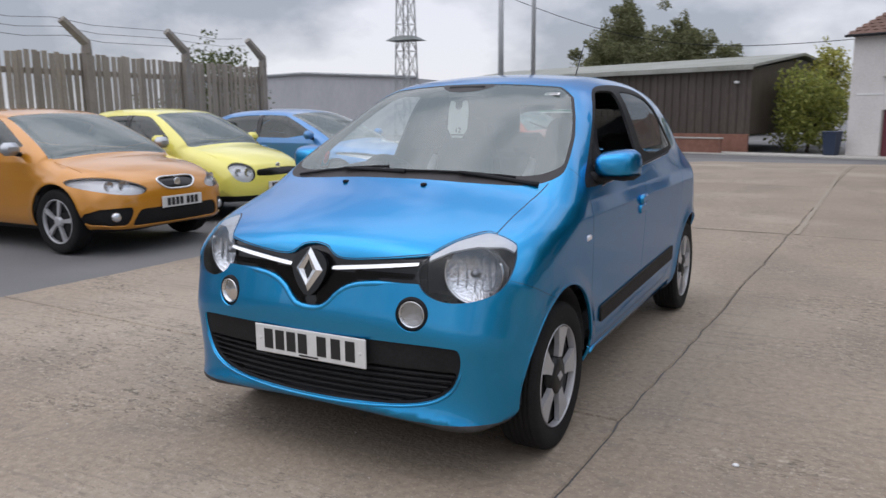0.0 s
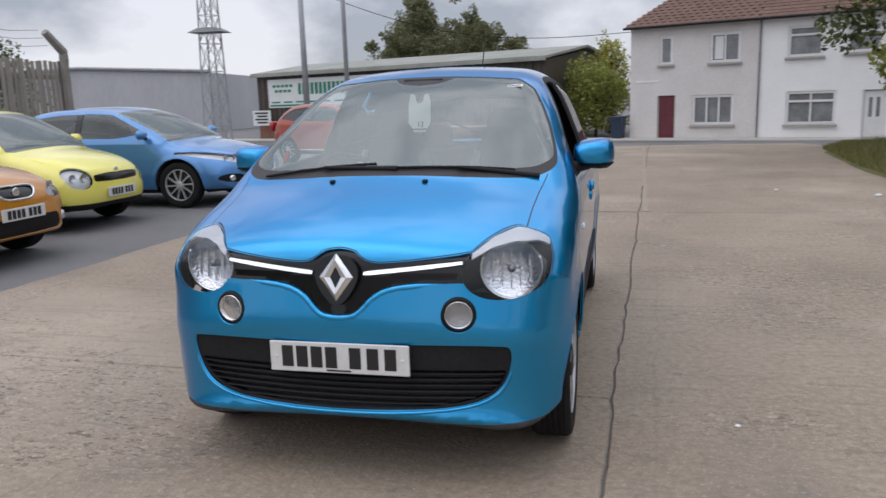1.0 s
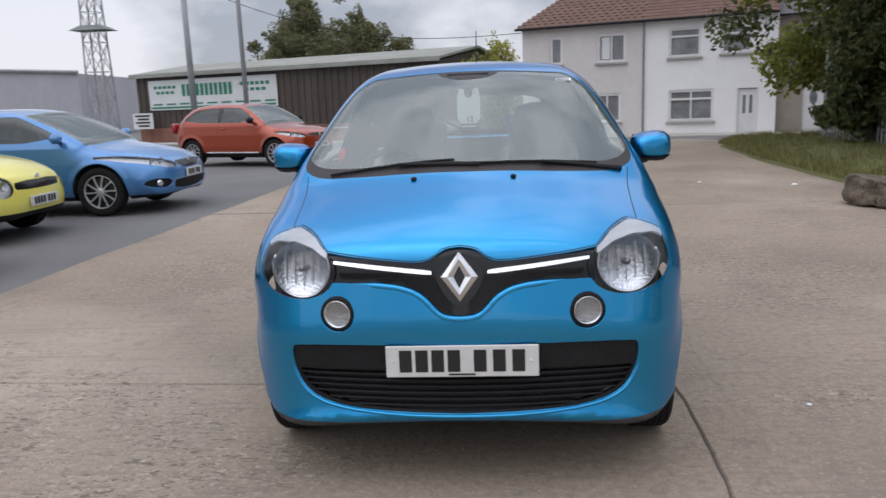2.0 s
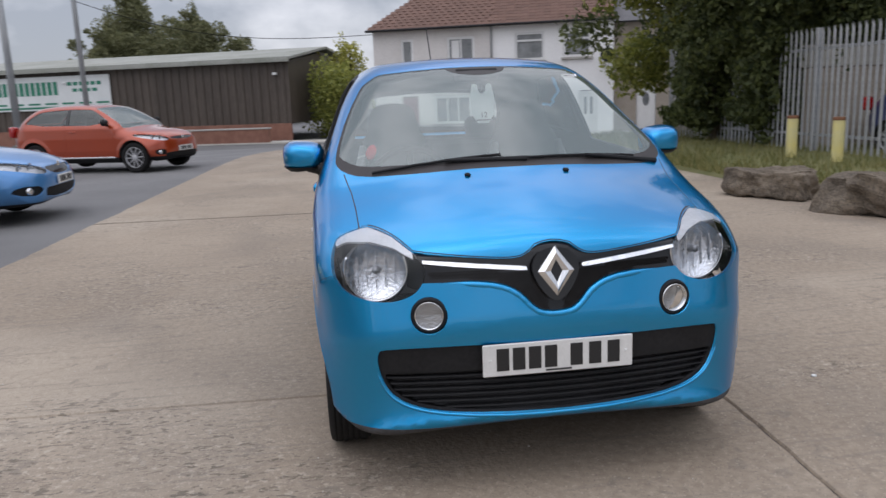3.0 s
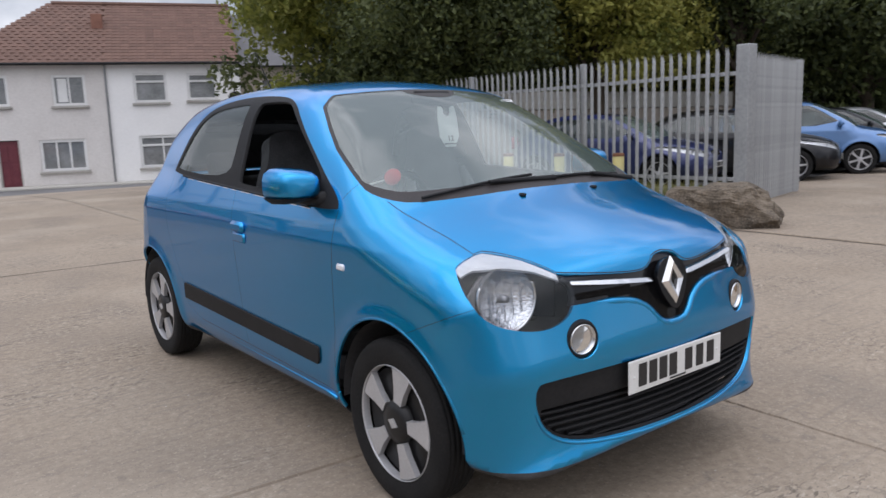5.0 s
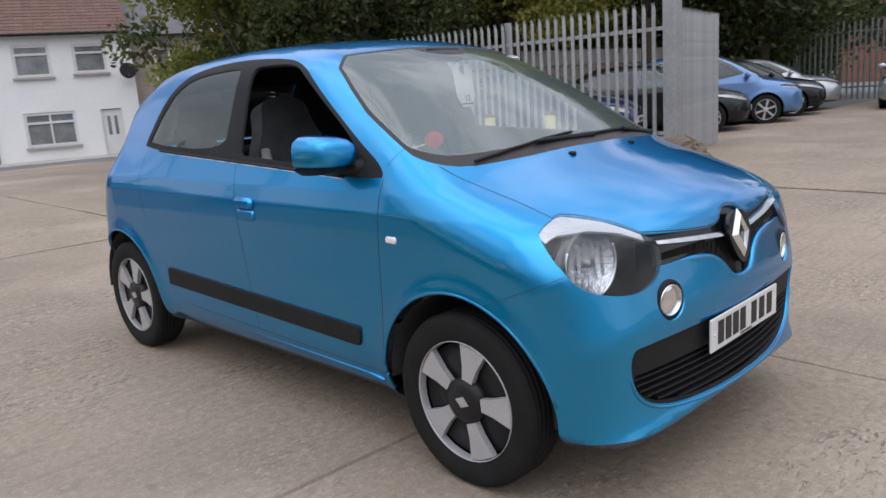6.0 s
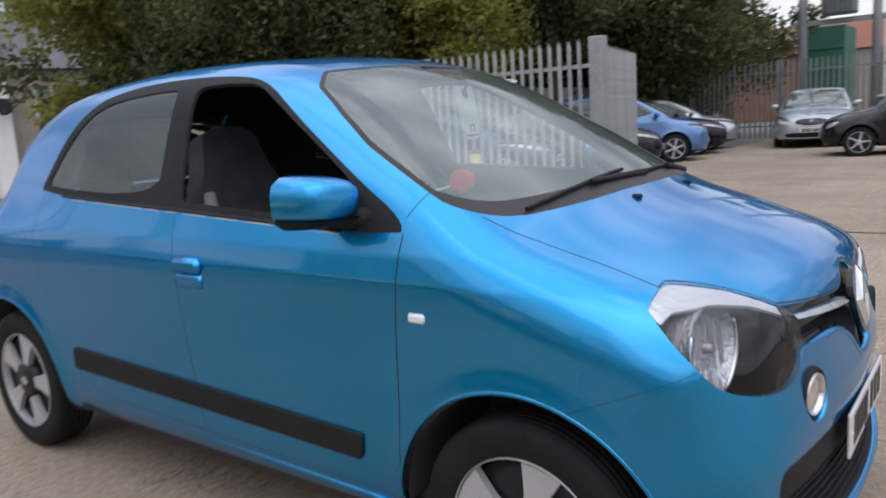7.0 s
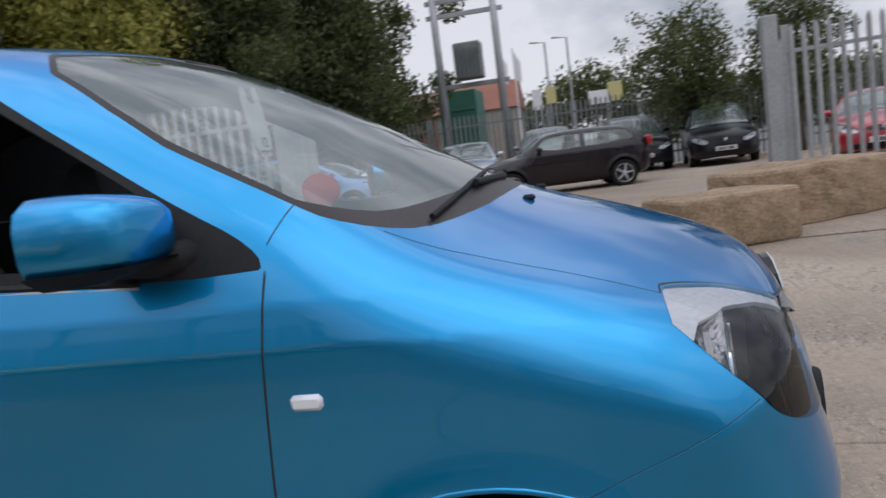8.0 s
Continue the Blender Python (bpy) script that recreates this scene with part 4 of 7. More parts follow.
class Skin:
    """The closed outer surface of a car body, nose towards -y, as triangles that carry the name of a panel."""

    def __init__(self, s, res):
        self.s = s
        self.prof = chaikin(s["side"], 3)
        self.g0, self.gs = (-0.4, -0.1), 0.012
        gy, gz = np.meshgrid(np.arange(-0.4, s["length"] + 0.5, self.gs), np.arange(-0.1, s["height"] + 0.4, self.gs), indexing="ij")
        self.sdf = outline(gy, gz, self.prof)
        hw = s["half"] + 3 * res
        xs, ys, zs = np.arange(-hw, hw + res, res), np.arange(-3 * res, s["length"] + 4 * res, res), np.arange(0.08, s["height"] + 4 * res, res)
        xs = xs - xs[len(xs) // 2] + res * 0.5
        X, Y, Z = np.meshgrid(xs, ys, zs, indexing="ij")
        val = self.f(X.ravel(), Y.ravel(), Z.ravel()).reshape(X.shape)
        self.v, self.t = self.net(val, xs, ys, zs)
        for _ in range(4):
            self.settle(slice(None))
        self.lab = np.zeros(len(self.t), int)
        self.names = ["body"]

    def f(self, x, y, z):
        s, ax = self.s, np.abs(x)
        sway = 1 - (1 + s.get("tail_bow", 0.5)) * step((y - s["length"] * 0.38) / (s["length"] * 0.3))
        yb, zb = y - s.get("bow", 0.2) * sway * x * x, z + s.get("crown", 0.12) * x * x
        i, j = (yb - self.g0[0]) / self.gs, (zb - self.g0[1]) / self.gs
        i, j = np.clip(i, 0, self.sdf.shape[0] - 1.01), np.clip(j, 0, self.sdf.shape[1] - 1.01)
        a, b = i.astype(int), j.astype(int)
        u, w, g = i - a, j - b, self.sdf
        d = (g[a, b] * (1 - u) + g[a + 1, b] * u) * (1 - w) + (g[a, b + 1] * (1 - u) + g[a + 1, b + 1] * u) * w
        half = np.interp(z, s["wz"], s["wx"]) + np.interp(y, s["dy"], s["dx"]) * np.interp(z, [0.2, 0.5, 0.95, 1.15], [0.6, 1, 1, 0.5])
        half = half - s.get("rear_taper", 0) * step((y - 2.45) / 0.8) * step((z - 0.93) / 0.22)
        for ya in s["axles"]:
            r = np.hypot(y - ya, z - s["hub"])
            half = half + s.get("flare", 0.012) * np.exp(-(((r - s["arch"]) / 0.05) ** 2))
        k = np.interp(y, [0.15, 0.75, s["length"] - 0.7, s["length"] - 0.2], [s.get("nose_round", 0.40), 0.2, 0.2, 0.36])
        k = k * np.interp(z, [0.8, 1.1], [1, 0.75])
        if "shoulder" in s:
            # crisper shoulder along the wings
            k = k * (1 - (1 - s["shoulder"]) * step((z - 0.62) / 0.16) * step((1.15 - y) / 0.3) * step((y - 0.12) / 0.25))
        return smax(d, ax - half, k)

    def grad(self, v):
        e = 1e-3
        o = [self.f(*(v + e * np.eye(3)[i]).T) - self.f(*(v - e * np.eye(3)[i]).T) for i in range(3)]
        return np.stack(o, 1) / (2 * e)

    def settle(self, at):
        g = self.grad(self.v[at])
        self.v[at] -= (self.f(*self.v[at].T) / ((g * g).sum(1) + 1e-9))[:, None].clip(-0.05, 0.05) * g

    def net(self, val, xs, ys, zs):
        """Surface net through the sign changes of a grid of values."""
        n = np.array(val.shape)
        acc, cnt = np.zeros((*(n - 1), 3)), np.zeros(n - 1)
        grid = (xs, ys, zs)
        corner = [(i, j, k) for i in (0, 1) for j in (0, 1) for k in (0, 1)]
        cut = lambda c: val[c[0]:n[0] - 1 + c[0], c[1]:n[1] - 1 + c[1], c[2]:n[2] - 1 + c[2]]
        for c in corner:
            for ax in range(3):
                if c[ax] == 0:
                    d = list(c)
                    d[ax] = 1
                    a, b = cut(c), cut(d)
                    hit = (a < 0) != (b < 0)
                    t = np.where(hit, a / np.where(hit, a - b, 1), 0)
                    for q in range(3):
                        acc[..., q] += np.where(hit, c[q] + (t if q == ax else 0), 0)
                    cnt += hit
        on = cnt > 0
        index = np.full(on.shape, -1)
        index[on] = np.arange(on.sum())
        p = acc[on] / cnt[on][:, None]
        base = np.stack(np.nonzero(on), 1)
        v = np.stack([grid[q][0] + (base[:, q] + p[:, q]) * (grid[q][1] - grid[q][0]) for q in range(3)], 1)
        tris = []
        for ax in range(3):
            o = [q for q in range(3) if q != ax]
            sl0, sl1 = [slice(None)] * 3, [slice(None)] * 3
            sl0[ax], sl1[ax] = slice(0, -1), slice(1, None)
            hit = (val[tuple(sl0)] < 0) != (val[tuple(sl1)] < 0)
            at = np.stack(np.nonzero(hit), 1)
            at = at[(at[:, o[0]] > 0) & (at[:, o[1]] > 0) & (at[:, o[0]] < n[o[0]] - 1) & (at[:, o[1]] < n[o[1]] - 1)]
            inside = val[tuple(sl0)][tuple(at.T)] < 0
            q = []
            for da, db in ((-1, -1), (0, -1), (0, 0), (-1, 0)):
                m = at.copy()
                m[:, o[0]] += da
                m[:, o[1]] += db
                q.append(index[tuple(m.T)])
            q = np.stack(q, 1)
            if ax == 1:
                inside = ~inside
            q[~inside] = q[~inside][:, ::-1]
            tris += [q[:, [0, 1, 2]], q[:, [0, 2, 3]]]
        return v, np.vstack(tris)

    def cut(self, d):
        """Splits the triangles along the zero line of d, a value a vertex; returns d for all vertices."""
        d = np.where(np.abs(d) < 2e-4, 0, d)
        dt = d[self.t]
        cross = np.nonzero((dt.max(1) > 0) & (dt.min(1) < 0))[0]
        if not len(cross):
            return d
        made, nv, nd, nt, nl = {}, [], list(d), [], []
        v, k = self.v, len(self.v)

        def mid(a, b):
            key = (a, b) if a < b else (b, a)
            if key not in made:
                w = d[a] / (d[a] - d[b])
                made[key] = k + len(nv)
                nv.append(v[a] + w * (v[b] - v[a]))
                nd.append(0.0)
            return made[key]

        for i in cross:
            a, b, c = (int(q) for q in self.t[i])
            lab = self.lab[i]
            for _ in range(3):
                if d[a] == 0 and d[b] * d[c] < 0:
                    m = mid(b, c)
                    nt += [(a, b, m), (a, m, c)]
                    nl += [lab] * 2
                    break
                if d[a] * d[b] < 0 and d[a] * d[c] < 0:
                    m, n = mid(a, b), mid(a, c)
                    nt += [(a, m, n), (m, b, c), (m, c, n)]
                    nl += [lab] * 3
                    break
                a, b, c = b, c, a
        keep = np.ones(len(self.t), bool)
        keep[cross] = False
        self.v = np.vstack([v, np.array(nv).reshape(-1, 3)])
        self.t = np.vstack([self.t[keep], np.array(nt, int).reshape(-1, 3)])
        self.lab = np.concatenate([self.lab[keep], np.array(nl, int)])
        self.settle(slice(k, None))
        return np.array(nd)

    def mark(self, name, field, where=None, only=("body",)):
        """Gives the part of the surface where field is negative a name of its own."""
        d = self.cut(field(*self.v.T))
        if name not in self.names:
            self.names.append(name)
        mid = self.v[self.t].mean(1)
        ok = (d[self.t].mean(1) < 0) & np.isin(self.lab, [self.names.index(o) for o in only])
        if where:
            ok &= where(*mid.T)
        self.lab[ok] = self.names.index(name)

    def gap(self, field, where, wide=0.0022, only=("body",)):
        """Opens a narrow joint along the zero line of field."""
        self.cut(field(*self.v.T))
        for off in (wide, -wide):
            d = self.cut(field(*self.v.T) - off)
        mid = self.v[self.t].mean(1)
        ok = (np.abs(field(*mid.T)) < wide) & np.isin(self.lab, [self.names.index(o) for o in only]) & where(*mid.T)
        if "gap" not in self.names:
            self.names.append("gap")
        self.lab[ok] = self.names.index("gap")

    def piece(self, names, off=0.0, lip=0.0, where=None, flip=False):
        """Vertices, triangles and corner normals of the named panels, moved out by off, with edges turned in by lip."""
        ok = np.isin(self.lab, [self.names.index(n) for n in names if n in self.names])
        if where:
            ok &= where(*self.v[self.t].mean(1).T)
        t = self.t[ok]
        used, t = np.unique(t, return_inverse=True)
        t = t.reshape(-1, 3)
        v = self.v[used]
        g = self.grad(v)
        nrm = g / (np.linalg.norm(g, axis=1)[:, None] + 1e-9)
        v = v + off * nrm
        faces, normals = t.tolist(), nrm[t.ravel()]
        if flip:
            faces, normals = [q[::-1] for q in faces], -nrm[t[:, ::-1].ravel()]
        if lip:
            e = np.vstack([t[:, [0, 1]], t[:, [1, 2]], t[:, [2, 0]]])
            key = np.sort(e, 1)
            _, inv, cnt = np.unique(key, axis=0, return_inverse=True, return_counts=True)
            edge = e[cnt[inv.ravel()] == 1]
            low = np.unique(edge)
            at = {int(q): len(v) + i for i, q in enumerate(low)}
            v = np.vstack([v, v[low] - lip * nrm[low]])
            extra = [(int(b), int(a), at[int(a)], at[int(b)]) for a, b in edge]
            faces += extra
            normals = np.vstack([normals, np.zeros((4 * len(extra), 3))])
        return v, faces, normals

    def part(self, name, names, material, parent, label="", **how):
        v, faces, normals = self.piece(names, **how)
        if not len(faces):
            return None
        me = bpy.data.meshes.new(name)
        me.from_pydata(v.tolist(), [], faces)
        me.shade_smooth()
        me.normals_split_custom_set(normals.tolist())
        me.materials.append(material)
        ob = new(name, me)
        ob.parent = parent
        if material in (CAR_GLASS, SCREEN_GLASS, PARKED_SCREEN, DARK_GLASS, LAMP_GLASS):
            ob.visible_shadow = False
        return tagged(ob, label) if label else ob

    def front(self, x, z):
        """The y of the nose at x, z."""
        ys = np.linspace(-0.2, 1.2, 700)
        v = self.f(np.full(700, x), ys, np.full(700, z))
        return float(ys[np.argmax(v < 0)])

    def flank(self, y, z):
        """The half width of the body at y, z."""
        xs = np.linspace(1.2, 0.2, 700)
        v = self.f(xs, np.full(700, y), np.full(700, z))
        return float(xs[np.argmax(v < 0)])

    def lid(self, x, y):
        """The height of the body at x, y."""
        zs = np.linspace(1.9, 0.3, 900)
        v = self.f(np.full(900, x), np.full(900, y), zs)
        return float(zs[np.argmax(v < 0)])


def wheel_meshes(radius, width, rim, spokes, style, silver):
    """Tyre, rim and hub meshes that turn round x, outer face towards -x."""
    turn = Matrix.Rotation(radians(-90), 4, "Y")
    w = width / 2
    tread = []
    for q in (-0.62, -0.36, -0.1, 0.16, 0.42):
        tread += [(radius, w * q), (radius, w * (q + 0.2)), (radius - 0.003, w * (q + 0.21)), (radius - 0.003, w * (q + 0.25))]
    ty = Geo().lathe([(rim, -w * 0.85), (radius * 0.90, -w * 0.98), (radius * 0.965, -w * 0.92), (radius * 0.995, -w * 0.72)] + tread + [(radius, w * 0.68), (radius * 0.995, w * 0.74), (radius * 0.965, w * 0.92), (radius * 0.90, w * 0.98), (rim * 1.06, w * 0.93), (rim, w * 0.85)], 64, turn)
    edge = 0.972 if style != "blade" else 0.992
    ri = Geo().lathe([(rim * (edge - 0.012), w * 0.55), (rim * edge, w * 0.86), (rim * 1.0, w * 0.93), (rim * (2 - edge), w * 0.88), (rim * (2 - edge), w * 0.6)], 48, turn)
    di = Geo().lathe([(0.02, w * 0.42), (rim * 0.5, w * 0.46), (rim * 0.94, w * 0.52), (rim * 0.96, -w * 0.8)], 40, turn)
    sp = []
    for i in range(spokes):
        a0 = 2 * math.pi * i / spokes
        g = Geo()
        if style == "blade":
            quad = [(0.37, -0.095), (0.60, -0.135), (0.945, -0.245), (0.972, -0.02), (0.945, 0.205), (0.60, 0.115), (0.37, 0.085)]
        elif style == "twin":
            quad = [(0.15, -0.05), (0.97, -0.10), (0.97, -0.02), (0.15, 0.05)]
        elif style == "multi":
            quad = [(0.12, -0.05), (0.60, -0.035), (0.97, -0.075), (0.97, 0.005), (0.60, 0.03), (0.12, 0.05)]
        else:
            quad = [(0.12, -0.085), (0.97, -0.06), (0.97, 0.06), (0.12, 0.085)]
        poly = [(r * rim * math.cos(a0) - o * rim * 1.15 * math.sin(a0), r * rim * math.sin(a0) + o * rim * 1.15 * math.cos(a0)) for r, o in quad]
        g.prism(poly, w * 0.6, w * 0.86, turn)
        sp.append(g)
        if style == "twin":
            g2 = Geo()
            poly = [(r * rim * math.cos(a0) + o * rim * 1.15 * math.sin(a0), r * rim * math.sin(a0) - o * rim * 1.15 * math.cos(a0)) for r, o in quad]
            g2.prism(poly[::-1], w * 0.6, w * 0.855, turn)
            sp.append(g2)
    hb = Geo().lathe([(0.0, w * 0.93), (rim * 0.14, w * 0.93), (rim * 0.2, w * 0.9), (rim * (0.36 if style == "blade" else 0.24), w * 0.84), (rim * (0.39 if style == "blade" else 0.26), w * 0.5)], 30, turn)
    dark = DARK_ALLOY
    return (ty.mesh("tyre", RUBBER, True), ri.mesh("rim", silver, True), di.mesh("wheel_disc", dark, True), [g.mesh("spoke", silver) for g in sp], hb.mesh("hub_cap", dark if style == "blade" else silver, True))


def add_wheels(car, s, style="blade", spokes=5, silver=None):
    rim = s["rim"]
    kit = wheel_meshes(s["hub"], s.get("tyre", 0.175), rim, spokes, style, silver or ALLOY)
    for ya in s["axles"]:
        for side in (-1, 1):
            wh = new("wheel")
            wh.parent = car
            wh.empty_display_size = 0.1
            wh.matrix_local = Matrix.Translation((side * s["track"], ya, s["hub"])) @ Matrix.Rotation(radians(0 if side < 0 else 180), 4, "Z") @ Matrix.Rotation(radians(s.get("spin", 12)), 4, "X")
            for nm, me in (("tyre", kit[0]), ("rim", kit[1]), ("wheel_disc", kit[2]), ("hub_cap", kit[4])):
                shared(nm, me, wh, Matrix())
            for me in kit[3]:
                shared("spoke", me, wh, Matrix())
            if style == "blade":
                mark = Geo().prism([(0.02, 0), (0, 0.028), (-0.02, 0), (0, -0.028)], 0, 0.004, Matrix.Rotation(radians(-90), 4, "Y")).mesh("hub_badge", ALLOY)
                shared("hub_badge", mark, wh, Matrix.Translation((-s.get("tyre", 0.175) / 2 * 0.925, 0, 0)))
            lin = Geo()
            arc = [(s["arch"] * 0.99 * math.cos(radians(a)), s["arch"] * 0.99 * math.sin(radians(a))) for a in range(0, 181, 10)]
            n = len(arc)
            xi, xo = side * 0.42, side * (s["track"] + 0.06)
            lin.add([(xi, ya + p, s["hub"] + q) for p, q in arc] + [(xo, ya + p, s["hub"] + q) for p, q in arc], [(i, i + 1, n + i + 1, n + i) for i in range(n - 1)] + [tuple(range(n))])
            lin.part("wheel_arch_liner", TRIM, car, smooth=False)


def both(x, f):
    return np.where(np.abs(x) > 0.25, f, 1.0)


def bar_row(g, x0, x1, z0, z1, count, y, seed=1):
    """Plain bars in place of writing."""
    rnd = random.Random(seed)
    w = (x1 - x0) / count
    for i in range(count):
        g.box((x0 + (i + 0.5) * w, y, (z0 + z1) / 2), (w * rnd.uniform(0.55, 0.8), 0.002, z1 - z0))
    return g


TWINGO = dict(
    length=3.595, height=1.56, half=0.83, hub=0.298, arch=0.366, axles=(0.597, 3.089), track=0.708, rim=0.205, tyre=0.165, bow=0.17, crown=0.125, spin=14, nose_round=0.24, rear_taper=0.055, shoulder=0.62,
    side=[(0.16, 0.236), (0.06, 0.240), (0.006, 0.258), (-0.016, 0.288), (0.004, 0.325), (0.014, 0.42), (0.006, 0.53), (-0.004, 0.605), (0.018, 0.70), (0.04, 0.80), (0.065, 0.872), (0.16, 0.925), (0.34, 0.99), (0.52, 1.045), (0.62, 1.085),
          (0.80, 1.19), (1.05, 1.335), (1.30, 1.46), (1.52, 1.527), (1.9, 1.557), (2.4, 1.555), (2.9, 1.515), (3.20, 1.435), (3.29, 1.29), (3.42, 1.08), (3.56, 0.93), (3.60, 0.62), (3.57, 0.38), (3.46, 0.25), (3.0, 0.236), (1.5, 0.236)],
    wz=[0.1, 0.22, 0.40, 0.62, 0.80, 0.90, 0.97, 1.03, 1.15, 1.30, 1.45, 1.6], wx=[0.75, 0.772, 0.792, 0.802, 0.808, 0.808, 0.795, 0.775, 0.735, 0.675, 0.607, 0.53],
    dy=[0.0, 0.45, 0.9, 1.8, 2.6, 3.1, 3.6], dx=[-0.02, 0.0, 0.002, 0.0, 0.002, 0.006, -0.03],
)


LAMP_LINE = [(0.430, 0.80), (0.455, 0.838), (0.52, 0.889), (0.60, 0.914), (0.69, 0.906), (0.728, 0.86), (0.742, 0.80), (0.732, 0.745), (0.69, 0.708), (0.61, 0.688), (0.53, 0.688), (0.465, 0.714), (0.435, 0.757)]
GRILLE_LINE = [(-0.3, 0.868), (0.045, 0.868), (0.085, 0.83), (0.13, 0.814), (0.25, 0.822), (0.40, 0.838), (0.50, 0.850), (0.50, 0.745), (0.40, 0.748), (0.30, 0.743), (0.19, 0.732), (0.125, 0.70), (0.085, 0.652), (0.045, 0.630), (-0.3, 0.630)]


def build_twingo():
    car = thing("hatchback_car", Matrix(), "bright metallic blue five-door hatchback with open front window", "car")
    s = TWINGO
    k = Skin(s, 0.0165)
    side = lambda poly, r=2: (lambda P: lambda x, y, z: both(x, outline(y, z, P)))(chaikin(poly, r) if r else poly)
    nose = lambda poly, r=2, held=False: (lambda P: lambda x, y, z: np.where(y < 0.75, np.maximum(outline(np.abs(x), z, P), wrap(y, z) if held else -1.0), 1.0))(chaikin(poly, r) if r else poly)
    wrap = lambda y, z: y - np.interp(z, [0.69, 0.72, 0.735, 0.75, 0.775, 0.80, 0.835, 0.87, 0.90], [0.14, 0.192, 0.217, 0.236, 0.261, 0.276, 0.295, 0.308, 0.313])
    # glass and its black surround
    SCREEN = chaikin([(-0.6, 0.575), (0.0, 0.575), (0.30, 0.598), (0.465, 0.635), (0.60, 0.685), (0.672, 0.752), (0.702, 0.82), (0.700, 0.88), (0.685, 0.975), (0.645, 1.157), (0.525, 1.45), (0.30, 1.405), (0.0, 1.385), (-0.6, 1.385)], 1)
    screen = lambda grow: (lambda x, y, z: np.where((z > 0.98) & (y < 1.9), outline(np.abs(x), y, SCREEN) - grow, 1.0))
    k.mark("screen_edge", screen(0.0))
    k.mark("windscreen", screen(-0.014), only=("screen_edge",))
    k.mark("screen_edge", lambda x, y, z: np.where((z > 0.98) & (z < 1.2), -(outline(np.abs(x), y - 0.05, SCREEN) + 0.014), 1.0), only=("windscreen",))
    k.mark("screen_edge", lambda x, y, z: np.where((z > 1.2) & (y < 1.7), np.hypot(x / 0.15, (y - 1.40) / 0.12) - 1, 1.0), only=("windscreen",))
    k.mark("window_frame", side([(0.90, 1.005), (2.80, 1.107), (2.79, 1.14), (2.70, 1.28), (2.58, 1.405), (2.43, 1.468), (2.1, 1.49), (1.72, 1.475), (1.56, 1.438), (1.418, 1.354), (1.24, 1.245), (1.076, 1.144), (0.92, 1.06)], 2))
    k.mark("front_window", side([(1.085, 1.050), (1.11, 1.047), (1.45, 1.066), (1.81, 1.086), (1.842, 1.089), (1.847, 1.12), (1.88, 1.30), (1.90, 1.40), (1.905, 1.443), (1.86, 1.451), (1.70, 1.449), (1.60, 1.437), (1.49, 1.378), (1.33, 1.285), (1.15, 1.175), (1.09, 1.13), (1.083, 1.10)], 2), only=("window_frame",))
    k.mark("rear_window", side([(1.97, 1.098), (2.745, 1.132), (2.735, 1.155), (2.645, 1.28), (2.54, 1.385), (2.40, 1.437), (2.05, 1.452), (2.0, 1.44), (1.98, 1.25)], 2), only=("window_frame",))
    k.mark("tailgate_glass", lambda x, y, z: np.where(y > 3.0, np.maximum(np.maximum(1.07 - z, z - 1.40), np.abs(x) - np.interp(z, [1.05, 1.4], [0.56, 0.47])), 1.0))
    # nose
    k.mark("headlamp", nose(LAMP_LINE, 2, True))
    k.mark("upper_grille", nose(GRILLE_LINE, 2))
    k.mark("lower_grille", nose([(-0.6, 0.535), (0.578, 0.537), (0.608, 0.515), (0.602, 0.44), (0.565, 0.362), (0.47, 0.316), (0.28, 0.298), (-0.6, 0.290)], 2))
    k.mark("intake", nose([(-0.6, 0.442), (0.575, 0.442), (0.594, 0.43), (0.557, 0.368), (0.466, 0.325), (0.28, 0.307), (-0.6, 0.299)], 1), only=("lower_grille",))
    k.mark("fog_hole", lambda x, y, z: np.where(y < 0.6, np.hypot(np.abs(x) - 0.428, z - 0.641) - 0.061, 1.0))
    # wheel arches and underside
    for ya in s["axles"]:
        k.mark("arch", lambda x, y, z, ya=ya: np.where(np.abs(x) > 0.5, np.hypot(y - ya + 0.005, z - s["hub"] - 0.006) - s["arch"], 1.0))
    k.mark("underside", lambda x, y, z: z - 0.250, only=("body", "lower_grille"))
    k.mark("rub_strip", side([(1.088, 0.400), (2.583, 0.437), (2.575, 0.522), (1.08, 0.474)], 0))
    # joints
    low = lambda a, b: (lambda x, y, z: (y > a) & (y < b) & (np.abs(x) > 0.5))
    k.gap(lambda x, y, z: y - np.interp(z, [0.3, 0.45, 0.7, 0.88, 1.02], [0.955, 0.945, 0.931, 0.917, 0.905]), lambda x, y, z: (np.abs(x) > 0.6) & (z < 1.02) & (z > 0.315))
    k.gap(lambda x, y, z: y - np.interp(z, [0.3, 0.7, 1.1], [1.80, 1.83, 1.865]), lambda x, y, z: (np.abs(x) > 0.6) & (z < 1.1) & (z > 0.335), 0.002)
    k.gap(lambda x, y, z: z - np.interp(y, [0.9, 1.0, 2.4, 2.56], [0.33, 0.312, 0.348, 0.40]), low(0.955, 2.56), 0.002)
    k.gap(lambda x, y, z: y - np.interp(z, [0.38, 0.5, 0.62, 0.78, 0.95, 1.1], [2.56, 2.585, 2.665, 2.745, 2.775, 2.765]), lambda x, y, z: (np.abs(x) > 0.6) & (z < 1.1) & (z > 0.4), 0.002)
    k.gap(lambda x, y, z: np.abs(x) - np.interp(y, [0.25, 0.45, 0.6, 0.75], [0.632, 0.638, 0.648, 0.672]), lambda x, y, z: (z > 0.88) & (y > 0.2) & (y < 0.74))
